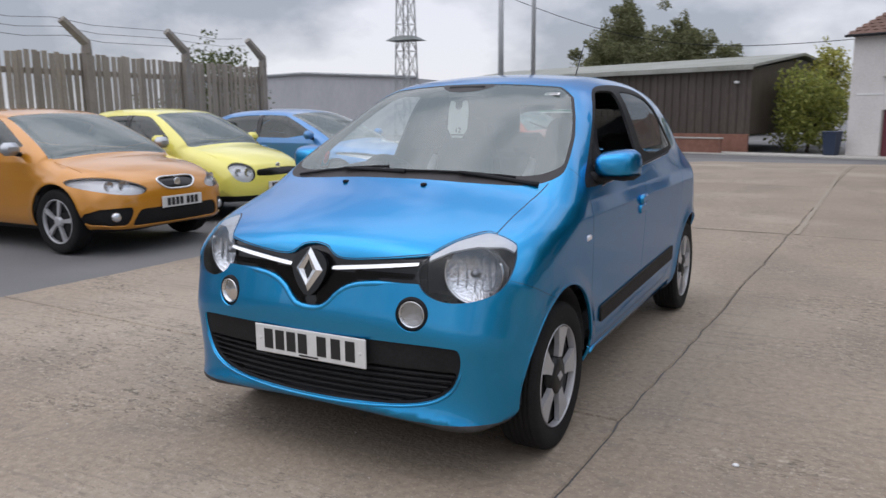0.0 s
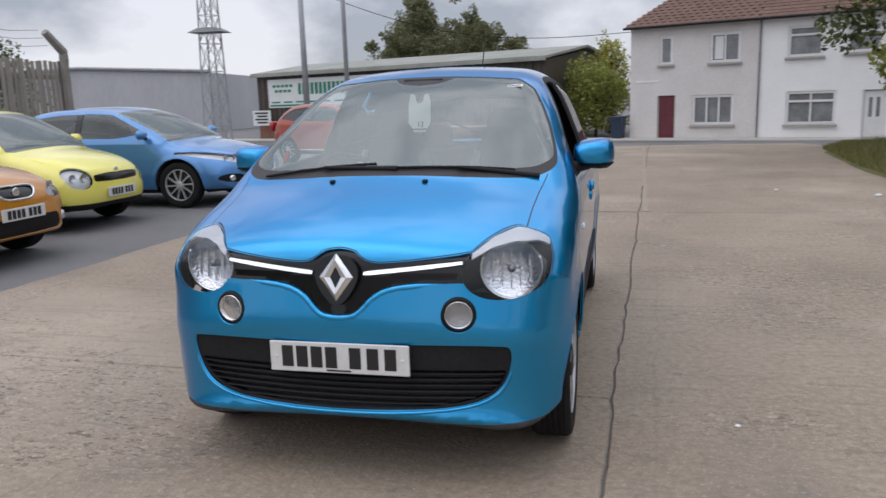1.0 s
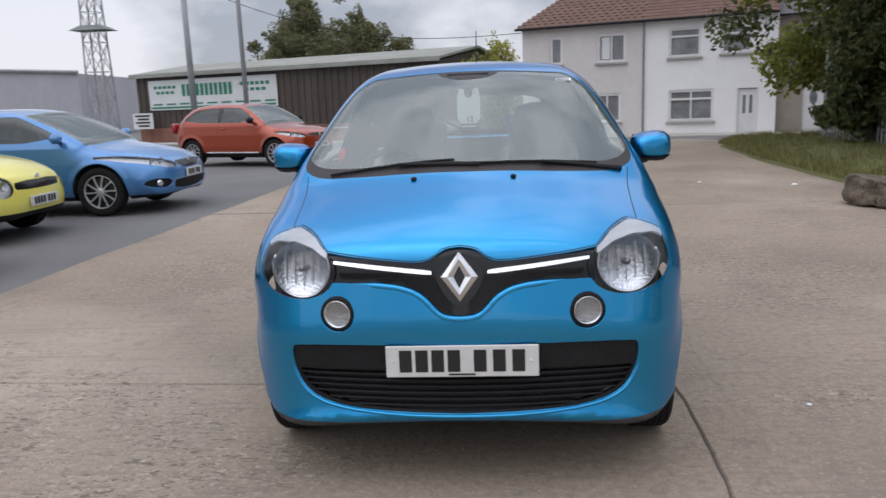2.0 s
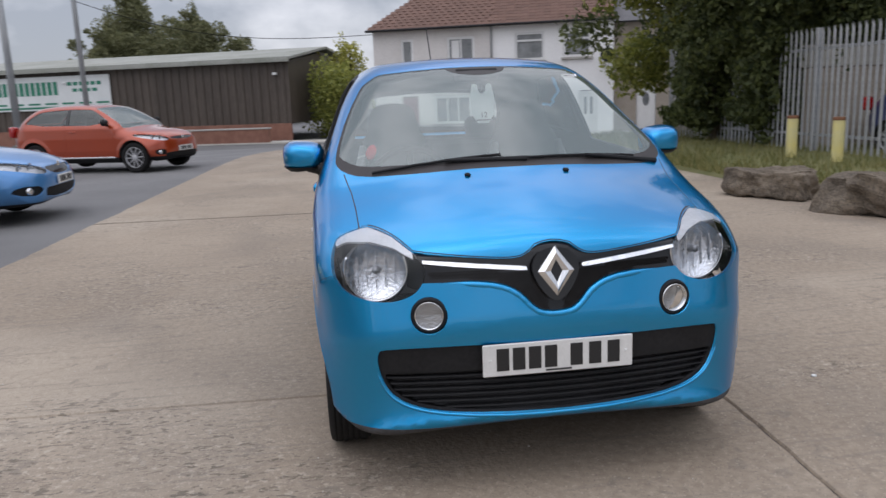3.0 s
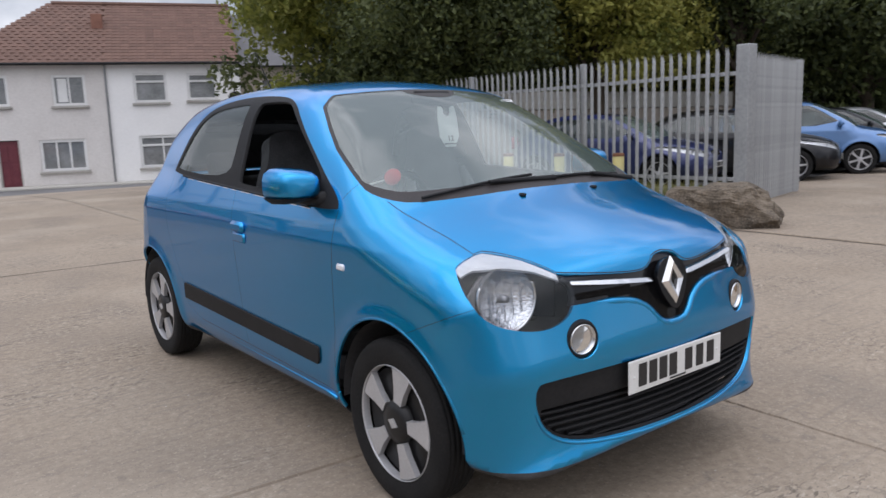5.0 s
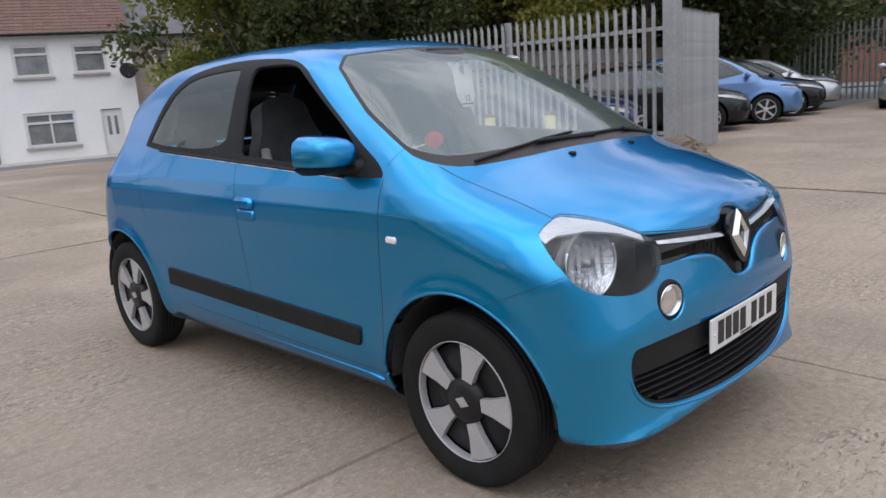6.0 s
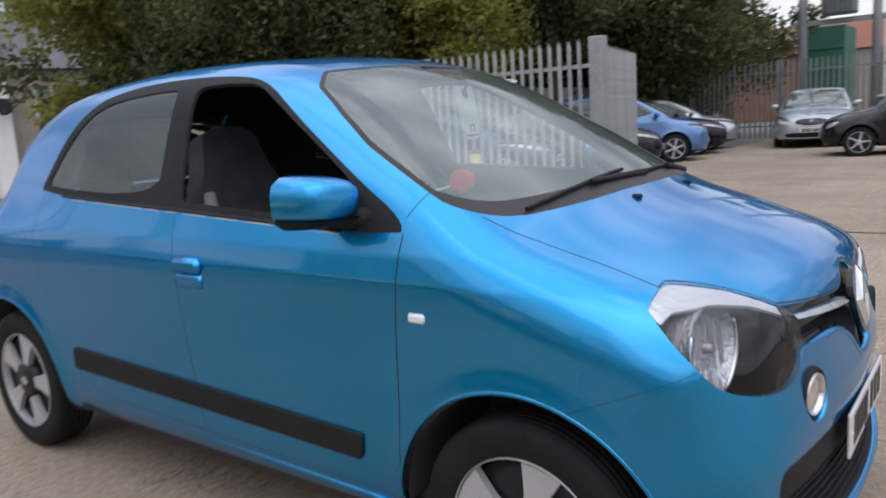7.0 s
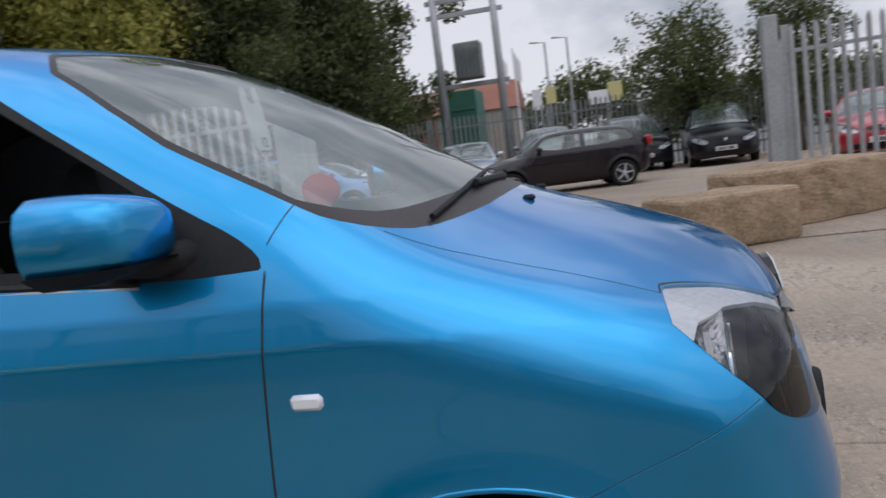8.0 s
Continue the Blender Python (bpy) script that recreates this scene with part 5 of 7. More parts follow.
    k.gap(lambda x, y, z: z - 0.745 + 0.42 * (y - 0.24), lambda x, y, z: (np.abs(x) > 0.66) & (y > 0.2) & (y < 0.47), 0.0009)
    k.gap(lambda x, y, z: y - 0.905 + (z - 1.06) * 0.55, lambda x, y, z: (np.abs(x) > 0.66) & (z > 1.06) & (z < 1.16), 0.0015)
    LP, GP = chaikin(LAMP_LINE, 2), chaikin(GRILLE_LINE, 2)
    k.gap(lambda x, y, z: np.minimum(np.maximum(outline(np.abs(x), z, LP), wrap(y, z)), outline(np.abs(x), z, GP)) - 0.0035, lambda x, y, z: (y < 0.45) & (np.abs(x) < 0.632) & (z > np.interp(np.abs(x), [0.40, 0.47], [0.80, 0.84])), 0.0018)
    # panels: bonnet apart from the shell
    bonnet = lambda x, y, z: (z > 0.81) & (y < np.interp(np.abs(x), [0, 0.3, 0.465, 0.6, 0.7], [0.59, 0.61, 0.65, 0.70, 0.80])) & (np.abs(x) < np.interp(y, [0.25, 0.45, 0.6, 0.75], [0.632, 0.638, 0.648, 0.672]))
    k.part("bonnet", ["body"], BLUE, car, "smooth blue metallic bonnet", lip=0.012, where=bonnet)
    door1 = lambda x, y, z: (np.abs(x) > 0.6) & (z > np.interp(y, [0.9, 1.0, 2.4], [0.33, 0.312, 0.348])) & (y > np.interp(z, [0.3, 0.45, 0.7, 0.88, 1.02], [0.955, 0.945, 0.931, 0.917, 0.905])) & (y < np.interp(z, [0.3, 0.7, 1.1], [1.80, 1.83, 1.865])) & (z < 1.12)
    door2 = lambda x, y, z: (np.abs(x) > 0.6) & (z > np.interp(y, [1.0, 2.4, 2.56], [0.312, 0.348, 0.40])) & (y > np.interp(z, [0.3, 0.7, 1.1], [1.80, 1.83, 1.865])) & (y < np.interp(z, [0.38, 0.5, 0.62, 0.78, 0.95, 1.1], [2.56, 2.585, 2.665, 2.745, 2.775, 2.765])) & (z < 1.13)
    bumper = lambda x, y, z: (y < 0.5) & (z < 0.745 - 0.42 * (y - 0.24) + np.where(np.abs(x) < 0.66, 0.2, 0)) & ~bonnet(x, y, z)
    for sd in (-1, 1):
        k.part("front_door", ["body"], BLUE, car, lip=0.012, where=lambda x, y, z: door1(x, y, z) & (x * sd > 0))
        k.part("rear_door", ["body"], BLUE, car, lip=0.012, where=lambda x, y, z: door2(x, y, z) & (x * sd > 0))
        k.part("window_frame", ["window_frame"], PLASTIC, car, "matt black window surround", lip=0.015, where=lambda x, y, z: x * sd > 0)
        k.part("rear_side_window", ["rear_window"], CAR_GLASS, car, "clear side glass with stickers", off=-0.004, where=lambda x, y, z: x * sd > 0)
        k.part("rub_strip", ["rub_strip"], PLASTIC, car, "black plastic rubbing strip", off=0.009, lip=0.012, where=lambda x, y, z: x * sd > 0)
        k.part("headlamp_lens", ["headlamp"], LAMP_GLASS, car, "clear headlamp cover", off=0.002, where=lambda x, y, z: x * sd > 0)
    k.part("front_bumper", ["body"], BLUE, car, lip=0.014, where=bumper)
    k.part("body_shell", ["body"], BLUE, car, lip=0.014, where=lambda x, y, z: ~(bonnet(x, y, z) | door1(x, y, z) | door2(x, y, z) | bumper(x, y, z)))
    k.part("windscreen", ["windscreen"], SCREEN_GLASS, car, "wide raked windscreen", off=-0.002)
    k.part("screen_surround", ["screen_edge"], SCREEN_BLACK, car, "black windscreen border", lip=0.012, off=-0.001)
    k.part("tailgate_window", ["tailgate_glass"], CAR_GLASS, car)
    k.part("panel_gap", ["gap"], PRINT_BLACK, car, "dark joints between the panels", off=-0.0006)
    k.part("underside", ["underside"], TRIM, car)
    grille = k.part("upper_grille", ["upper_grille"], GLOSS_BLACK, car, "black honeycomb grille", off=-0.014, lip=0.02)
    lowg = k.part("lower_grille", ["lower_grille"], PLASTIC, car, "black lower bumper grille", off=-0.008, lip=0.03)
    k.part("intake_back", ["intake"], TRIM, lowg, off=-0.05)
    # a dark inner skin closes joints and lines the cabin
    k.part("inner_lining", ["body", "gap", "window_frame", "rub_strip", "screen_edge"], TRIM, car, "dark cabin lining", off=-0.0145, flip=True)
    for sd in (-1, 1):
        k.part("lamp_bucket", ["fog_hole"], LAMP_DARK, car, off=-0.06, where=lambda x, y, z: x * sd > 0)
    twingo_nose(car, k, grille, lowg)
    twingo_sides(car, k)
    twingo_cabin(car, k)
    add_wheels(car, s, "blade", 5)
    return k


def twingo_nose(car, k, grille, lowg):
    # bars of the lower grille
    for i in range(6):
        z = 0.424 - i * 0.0215
        wide = float(np.interp(z, [0.305, 0.326, 0.368, 0.425], [0.30, 0.45, 0.545, 0.578]))
        g = Geo()
        n = 24
        xs = np.linspace(-wide, wide, n)
        ring = [(0.012, 0.0025), (-0.010, 0.002), (-0.012, -0.002), (0.012, -0.004)]
        vs = [(x, k.front(x, z) + 0.022 + a, z + b) for x in xs for a, b in ring]
        g.add(vs, [(p * 4 + q, p * 4 + (q + 1) % 4, p * 4 + 4 + (q + 1) % 4, p * 4 + 4 + q) for p in range(n - 1) for q in range(4)])
        g.part("grille_bar", PLASTIC, lowg)
    # rolled blue lip under the lower grille
    rim = [(sg * x, z) for sg, x, z in [(1, 0.612, 0.47), (1, 0.606, 0.435), (1, 0.568, 0.354), (1, 0.472, 0.307), (1, 0.28, 0.289), (1, 0.0, 0.281), (-1, 0.28, 0.289), (-1, 0.472, 0.307), (-1, 0.568, 0.354), (-1, 0.606, 0.435), (-1, 0.612, 0.47)]]
    way = rim
    for _ in range(3):
        way = [p for (xa, za), (xb, zb) in zip(way[:-1], way[1:]) for p in ((0.75 * xa + 0.25 * xb, 0.75 * za + 0.25 * zb), (0.25 * xa + 0.75 * xb, 0.25 * za + 0.75 * zb))]
    Geo().tube([(x, k.front(abs(x), z) + 0.001, z) for x, z in way], [0.0068 * min(1, 0.1 + 0.12 * min(q, len(way) - 1 - q)) for q in range(len(way))], 8).part("bumper_lip", BLUE, car, smooth=True)
    # rolled edge of the bumper under the upper grille
    half = [(0.43, 0.738), (0.30, 0.732), (0.19, 0.721), (0.125, 0.689), (0.085, 0.641), (0.045, 0.619)]
    way = half + [(-x, z) for x, z in half[::-1]]
    for _ in range(3):
        way = [p for (xa, za), (xb, zb) in zip(way[:-1], way[1:]) for p in ((0.75 * xa + 0.25 * xb, 0.75 * za + 0.25 * zb), (0.25 * xa + 0.75 * xb, 0.25 * za + 0.75 * zb))]
    Geo().tube([(x, k.front(abs(x), z + 0.006) + 0.010, z + 0.006) for x, z in way], [0.014 * min(1, 0.3 + 0.12 * min(q, len(way) - 1 - q)) for q in range(len(way))], 10).part("bumper_roll", BLUE, car, smooth=True)
    # number plate with plain bars
    yp = k.front(0, 0.48) - 0.012
    pl = Geo().box((0, yp, 0.482), (0.52, 0.008, 0.112), 0.003)
    plate = pl.part("number_plate", PLATE_WHITE, car, "white number plate with black characters")
    for x in (-0.192, -0.137, -0.082, -0.027, 0.062, 0.127, 0.192):
        Geo().box((x, yp - 0.005, 0.484), (0.043, 0.0015, 0.078), 0.0006).part("plate_bar", PRINT_BLACK, plate)
    Geo().box((0.0, yp - 0.005, 0.436), (0.09, 0.001, 0.006)).part("maker_line", PRINT_BLACK, plate)
    for x in (-0.235, 0.235):
        Geo().lathe([(0, 0.004), (0.005, 0.003), (0.006, 0)], 10, Matrix.Translation((x, yp - 0.004, 0.482)) @ Matrix.Rotation(radians(90), 4, "X")).part("screw_cap", PLATE_WHITE, plate)
    # plain lozenge badge on a shield
    y0 = k.front(0, 0.77)
    sh = chaikin([(-0.09, 0.785), (-0.045, 0.846), (0.045, 0.846), (0.09, 0.785), (0.05, 0.70), (0.0, 0.66), (-0.05, 0.70)], 2)
    up = Matrix(((1, 0, 0, 0), (0, 0, -1, 0), (0, 1, 0, 0), (0, 0, 0, 1)))
    tilt = Matrix.Translation((0, y0, 0.77)) @ Matrix.Rotation(radians(-10), 4, "X") @ Matrix.Translation((0, 0, -0.77))
    Geo().prism([tuple(p) for p in sh], 0.0, 0.016, tilt @ up).part("badge_shield", GLOSS_BLACK, grille)
    dia = lambda w, h: [(0, 0.768 + h), (-w, 0.768), (0, 0.768 - h), (w, 0.768)]
    o, i = dia(0.062, 0.083), dia(0.020, 0.038)
    b = Geo()
    lay = lambda pts, h: [(p[0], p[1], h) for p in pts]
    mid = [tuple(np.add(p, q) / 2) for p, q in zip(o, i)]
    vs = lay(o, 0.016) + lay(mid, 0.028) + lay(i, 0.022) + lay(i, 0.016)
    b.add(vs, [(r * 4 + a, r * 4 + (a + 1) % 4, r * 4 + 4 + (a + 1) % 4, r * 4 + 4 + a) for r in range(3) for a in range(4)], tilt @ up)
    b.part("badge", CHROME, grille, "chrome lozenge badge")
    for sd in (-1, 1):
        # chrome strip
        g = Geo()
        xs = np.linspace(0.095, 0.438, 14)
        vs, n = [], 14
        for q, x in enumerate(xs):
            zc = 0.783 + (x - 0.095) * 0.085 + 0.012 * (x - 0.1)
            h = float(np.interp(q, [0, 1, 9, 13], [0.005, 0.0072, 0.007, 0.005]))
            y = k.front(x, zc)
            vs += [(sd * x, y + 0.012, zc - h * 1.1), (sd * x, y - 0.011, zc - h), (sd * x, y - 0.002, zc + h * 0.8), (sd * x, y + 0.012, zc + h)]
        g.add(vs, [(p * 4 + q, p * 4 + q + 1, p * 4 + 5 + q, p * 4 + 4 + q) for p in range(n - 1) for q in range(3)])
        g.part("chrome_strip", CHROME, grille, "chrome strip")
        # honeycomb cells of the grille
        cells = Geo()
        for r in range(13):
            for c in range(33):
                x, z = 0.03 + c * 0.0124 + (r % 2) * 0.0062, 0.645 + r * 0.0107
                top = 0.765 + (x - 0.095) * 0.09
                bot = float(np.interp(x, [0, 0.045, 0.09, 0.13, 0.19, 0.30, 0.43], [0.64, 0.645, 0.665, 0.71, 0.742, 0.753, 0.76]))
                if bot < z < top and x < 0.42:
                    y = k.front(x, z) + 0.013
                    cells.lathe([(0.0064, 0.0), (0.0061, 0.005), (0.0046, 0.005), (0.0043, 0.001)], 6, Matrix.Translation((sd * x, y, z)) @ Matrix.Rotation(radians(90), 4, "X"))
        tagged(cells.part("honeycomb", GLOSS_BLACK, grille, "black honeycomb mesh"), kind="stuff")
        # headlamp inside
        lamp = new("headlamp")
        lamp.parent, lamp.empty_display_size = car, 0.1
        cx, cy, cz = 0.588, 0.214, 0.768
        nv = Vector((0.14 * sd, -1, 0.06)).normalized()
        face = Matrix.Translation((sd * cx, cy, cz)) @ Matrix.Scale(1.07, 4) @ nv.to_track_quat("Z", "Y").to_matrix().to_4x4()
        Geo().lathe([(0.0, -0.030), (0.035, -0.027), (0.07, -0.017), (0.09, -0.004), (0.096, 0.0)], 32, face).part("reflector", REFLECTOR, lamp, "bright round reflector", smooth=True)
        Geo().tube([(0.101 * math.cos(radians(a)), 0.101 * math.sin(radians(a)), 0.0) for a in range(152, 389, 6)], 0.0068, 8, face).part("lamp_ring", CHROME, lamp, "chrome ring open at the top", smooth=True)
        Geo().lathe([(0.0965, -0.001), (0.099, -0.02), (0.099, -0.055)], 36, face).part("reflector_skirt", LAMP_SILVER, lamp, smooth=True)
        Geo().lathe([(0.0, 0.0), (0.012, -0.002), (0.014, -0.03)], 14, face).part("bulb_cap", STEEL, lamp, smooth=True)
        for q in range(-2, 3):
            Geo().box((q * 0.03, 0, -0.02 + abs(q) * 0.003), (0.004, 0.13 - abs(q) * 0.022, 0.012), 0.001, face).part("reflector_rib", REFLECTOR, lamp)
        Geo().prism([(sd * x, z) for x, z in ((0.42, 0.67), (0.70, 0.67), (0.71, 0.79), (0.66, 0.845), (0.55, 0.865), (0.42, 0.855))], -0.262, -0.252, Matrix(((1, 0, 0, 0), (0, 0, -1, 0), (0, 1, 0, 0), (0, 0, 0, 1)))).part("lamp_back", LAMP_DARK, lamp)
        Geo().box((sd * 0.455, 0.225, 0.765), (0.006, 0.14, 0.15), 0.002, Matrix.Translation((sd * 0.455, 0.215, 0)) @ Matrix.Rotation(radians(-28 * sd), 4, "Z") @ Matrix.Translation((-sd * 0.455, -0.215, 0))).part("lamp_cheek", PLASTIC, lamp)
        st, n = Geo(), 14
        xs = np.linspace(0.468, 0.722, n)
        vs = []
        for x in xs:
            zt = float(np.interp(x, [0.468, 0.53, 0.60, 0.69, 0.722], [0.834, 0.878, 0.899, 0.893, 0.862]))
            hb = float(np.interp(x, [0.468, 0.53, 0.60, 0.69, 0.722], [0.007, 0.017, 0.025, 0.023, 0.010]))
            for z, dd in ((zt + 0.011, 0.004), (zt - hb, 0.006), (zt - hb, 0.014)):
                pt = np.array([[x, k.front(x, z), z]])
                pn = k.grad(pt)[0]
                pt = pt[0] - dd * pn / np.linalg.norm(pn)
                vs.append((sd * pt[0], pt[1], pt[2]))
        st.add(vs, [(p * 3 + q, p * 3 + q + 1, p * 3 + 4 + q, p * 3 + 3 + q) for p in range(n - 1) for q in range(2)])
        st.part("indicator_strip", LAMP_FROST, lamp, "white upper lamp strip")
        # round running lamp
        fx, fz = 0.428, 0.641
        fy = k.front(fx, fz)
        m = Matrix.Translation((sd * fx, fy, fz)) @ Matrix.Rotation(radians(10 * sd), 4, "Z") @ Matrix.Rotation(radians(90), 4, "X")
        fog = Geo().lathe([(0.049, -0.012), (0.051, 0.002), (0.055, 0.003), (0.059, 0.0), (0.062, -0.008), (0.064, -0.05)], 36, m).part("running_lamp", PLASTIC, car, "round running lamp in a black ring", smooth=True)
        Geo().lathe([(0.0, -0.02), (0.02, -0.018), (0.046, -0.01)], 28, m).part("reflector", LAMP_SILVER, fog, smooth=True)
        Geo().lathe([(0.0, 0.002), (0.025, 0.0), (0.046, -0.006)], 28, m).part("lens", LAMP_GLASS, fog, smooth=True)
        Geo().lathe([(0.045, -0.008), (0.046, 0.004), (0.048, 0.004), (0.049, -0.006)], 28, m).part("bezel", CHROME, fog, smooth=True)


def twingo_sides(car, k):
    for sd in (-1, 1):
        # door mirror
        mir = new("door_mirror")
        mir.parent, mir.empty_display_size = car, 0.1
        n, rows = 20, 12
        def shell(z_lo, z_hi, grow):
            g = Geo()
            vs, fs = [], []
            for i in range(rows + 1):
                u = i / rows
                for j in range(n):
                    a = 2 * math.pi * j / n
                    ca, sa = math.cos(a), math.sin(a)
                    p = 3.4
                    r = (abs(ca) ** p + abs(sa) ** p) ** (-1 / p)
                    depth = math.sin(u * math.pi / 2)
                    sc = math.cos(u * math.pi / 2) ** 0.42 if u < 1 else 0.0
                    x, z = 0.094 * r * ca * sc * grow, 0.068 * r * sa * sc * grow * (1 + 0.12 * ca)
                    vs.append((sd * (0.842 + x), 1.178 - 0.135 * depth + 0.02 * (x / 0.1), min(max(1.107 + z, z_lo), z_hi)))
            for i in range(rows):
                for j in range(n):
                    fs.append((i * n + j, i * n + (j + 1) % n, (i + 1) * n + (j + 1) % n, (i + 1) * n + j))
            return g.add(vs, fs)
        shell(1.063, 1.3, 1.0).part("mirror_cap", BLUE, mir, "blue mirror cap", smooth=True)
        shell(0.9, 1.0645, 1.0).part("mirror_base", PLASTIC, mir, "black lower mirror shell", smooth=True)
        Geo().box((sd * 0.842, 1.181, 1.107), (0.158, 0.012, 0.108), 0.006).part("mirror_rim", PLASTIC, mir)
        Geo().box((sd * 0.842, 1.189, 1.107), (0.145, 0.006, 0.096), 0.003).part("mirror_glass", CHROME, mir, "mirror glass")
        Geo().tube([(sd * 0.735, 1.03, 1.055), (sd * 0.775, 1.08, 1.055), (sd * 0.82, 1.12, 1.062)], [0.034, 0.026, 0.024], 10).part("mirror_arm", PLASTIC, mir, smooth=True)
        # door handle in its dish
        xh = k.flank(1.765, 0.87)
        h = Geo().box((sd * (xh + 0.004), 1.765, 0.895), (0.03, 0.135, 0.05), 0.014).part("door_handle", BLUE, car, "blue flap door handle", smooth="edges")
        Geo().box((sd * (xh - 0.001), 1.764, 0.846), (0.022, 0.13, 0.046), 0.008).part("handle_dish", BLUE, h, smooth="edges")
        # side repeater
        xr = k.flank(0.855, 0.822)
        Geo().box((sd * (xr + 0.001), 0.855, 0.822), (0.014, 0.052, 0.025), 0.006).part("side_repeater", LAMP_WHITE, car, "clear white side repeater", smooth="edges")
        # black belt strip under the windows; a thin silver tube imitates the door-edge glint
        g, vs, n = Geo(), [], 30
        for y in np.linspace(1.12, 2.60, n):
            z = 1.013 + (y - 0.9) * 0.0505
            x = k.flank(y, z) + 0.003
            vs += [(sd * x, y, z - 0.006), (sd * (x + 0.004), y, z), (sd * (x - 0.002), y, z + 0.006)]
        g.add(vs, [(p * 3 + q, p * 3 + q + 1, p * 3 + 4 + q, p * 3 + 3 + q) for p in range(n - 1) for q in range(2)])
        g.part("belt_strip", PLASTIC, car)
        Geo().tube([(v[0] - sd * 0.002, v[1], v[2] - 0.003) for v in vs[::3]], 0.0035, 5).part("belt_edge", ALLOY, car)
        # rolled lips of the wheel arches
        for ya in TWINGO["axles"]:
            way = [(ya - 0.005 + 0.37 * math.cos(radians(a)), 0.304 + 0.37 * math.sin(radians(a))) for a in range(8, 173, 6)]
            Geo().tube([(sd * (k.flank(y, z) - 0.0035), y, z) for y, z in way], 0.006, 8).part("arch_lip", BLUE, car, smooth=True)
        # raised edge of the sill
        Geo().tube([(sd * (k.flank(y, 0.285) + 0.001), y, 0.285 + 0.02 * (y - 0.97)) for y in np.linspace(0.985, 2.66, 18)], 0.008, 8).part("sill_edge", BLUE, car, smooth=True)
        # washer jet
        zj = k.lid(0.197, 0.543)
        Geo().box((sd * 0.197, 0.543, zj + 0.004), (0.022, 0.028, 0.014), 0.005).part("washer_jet", PLASTIC, car)
        # front wiper
        w = Geo()
        base = (sd * 0.1 + 0.22, 0.66)
        pts = []
        for q in np.linspace(0, 1, 10):
            x = (-0.56 if sd < 0 else 0.02) + q * 0.52
            y = 0.625 + 0.18 * x * x + 0.03 * q
            pts.append((x, y, k.lid(x, y) + 0.008))
        w.tube(pts, 0.006, 6)
        wp = w.part("wiper", PLASTIC, car, "black wiper lying along the screen")
        arm = [(pts[-1][0] + 0.1, 0.625 + 0.2 * (pts[-1][0] + 0.1) ** 2, k.lid(pts[-1][0] + 0.1, 0.625 + 0.2 * (pts[-1][0] + 0.1) ** 2) + 0.006), (pts[5][0], pts[5][1] - 0.012, pts[5][2] + 0.002)]
        Geo().tube(arm, [0.012, 0.007], 8).part("wiper_arm", PLASTIC, wp)


def seat(parent, x, y):
    """A front seat with a tall one-piece back."""
    st = new("front_seat")
    st.parent, st.empty_display_size = parent, 0.1
    st.matrix_local = Matrix.Translation((x, y, 0))
    Geo().box((0, 0, 0.50), (0.46, 0.5, 0.16), 0.06).part("cushion", CLOTH, st, smooth="edges")
    lean = Matrix.Translation((0, 0.24, 0.55)) @ Matrix.Rotation(radians(-16), 4, "X")
    back = chaikin([(-0.23, -0.02), (-0.245, 0.35), (-0.20, 0.55), (-0.14, 0.66), (-0.12, 0.80), (0.12, 0.80), (0.14, 0.66), (0.20, 0.55), (0.245, 0.35), (0.23, -0.02)], 2)
    up = Matrix(((1, 0, 0, 0), (0, 0, -1, 0), (0, 1, 0, 0), (0, 0, 0, 1)))
    Geo().prism([tuple(p) for p in back], -0.10, 0.0, lean @ up).part("backrest", CLOTH, st, smooth="edges")
    for sd in (-1, 1):
        Geo().tube([(sd * 0.215, -0.04, 0.03), (sd * 0.225, -0.05, 0.3), (sd * 0.18, -0.03, 0.55)], [0.03, 0.045, 0.02], 8, lean).part("side_bolster", PALE_CLOTH if sd < 0 else CLOTH, st, smooth=True)
    Geo().box((0, 0, 0.36), (0.4, 0.44, 0.12), 0.02).part("seat_base", TRIM, st)


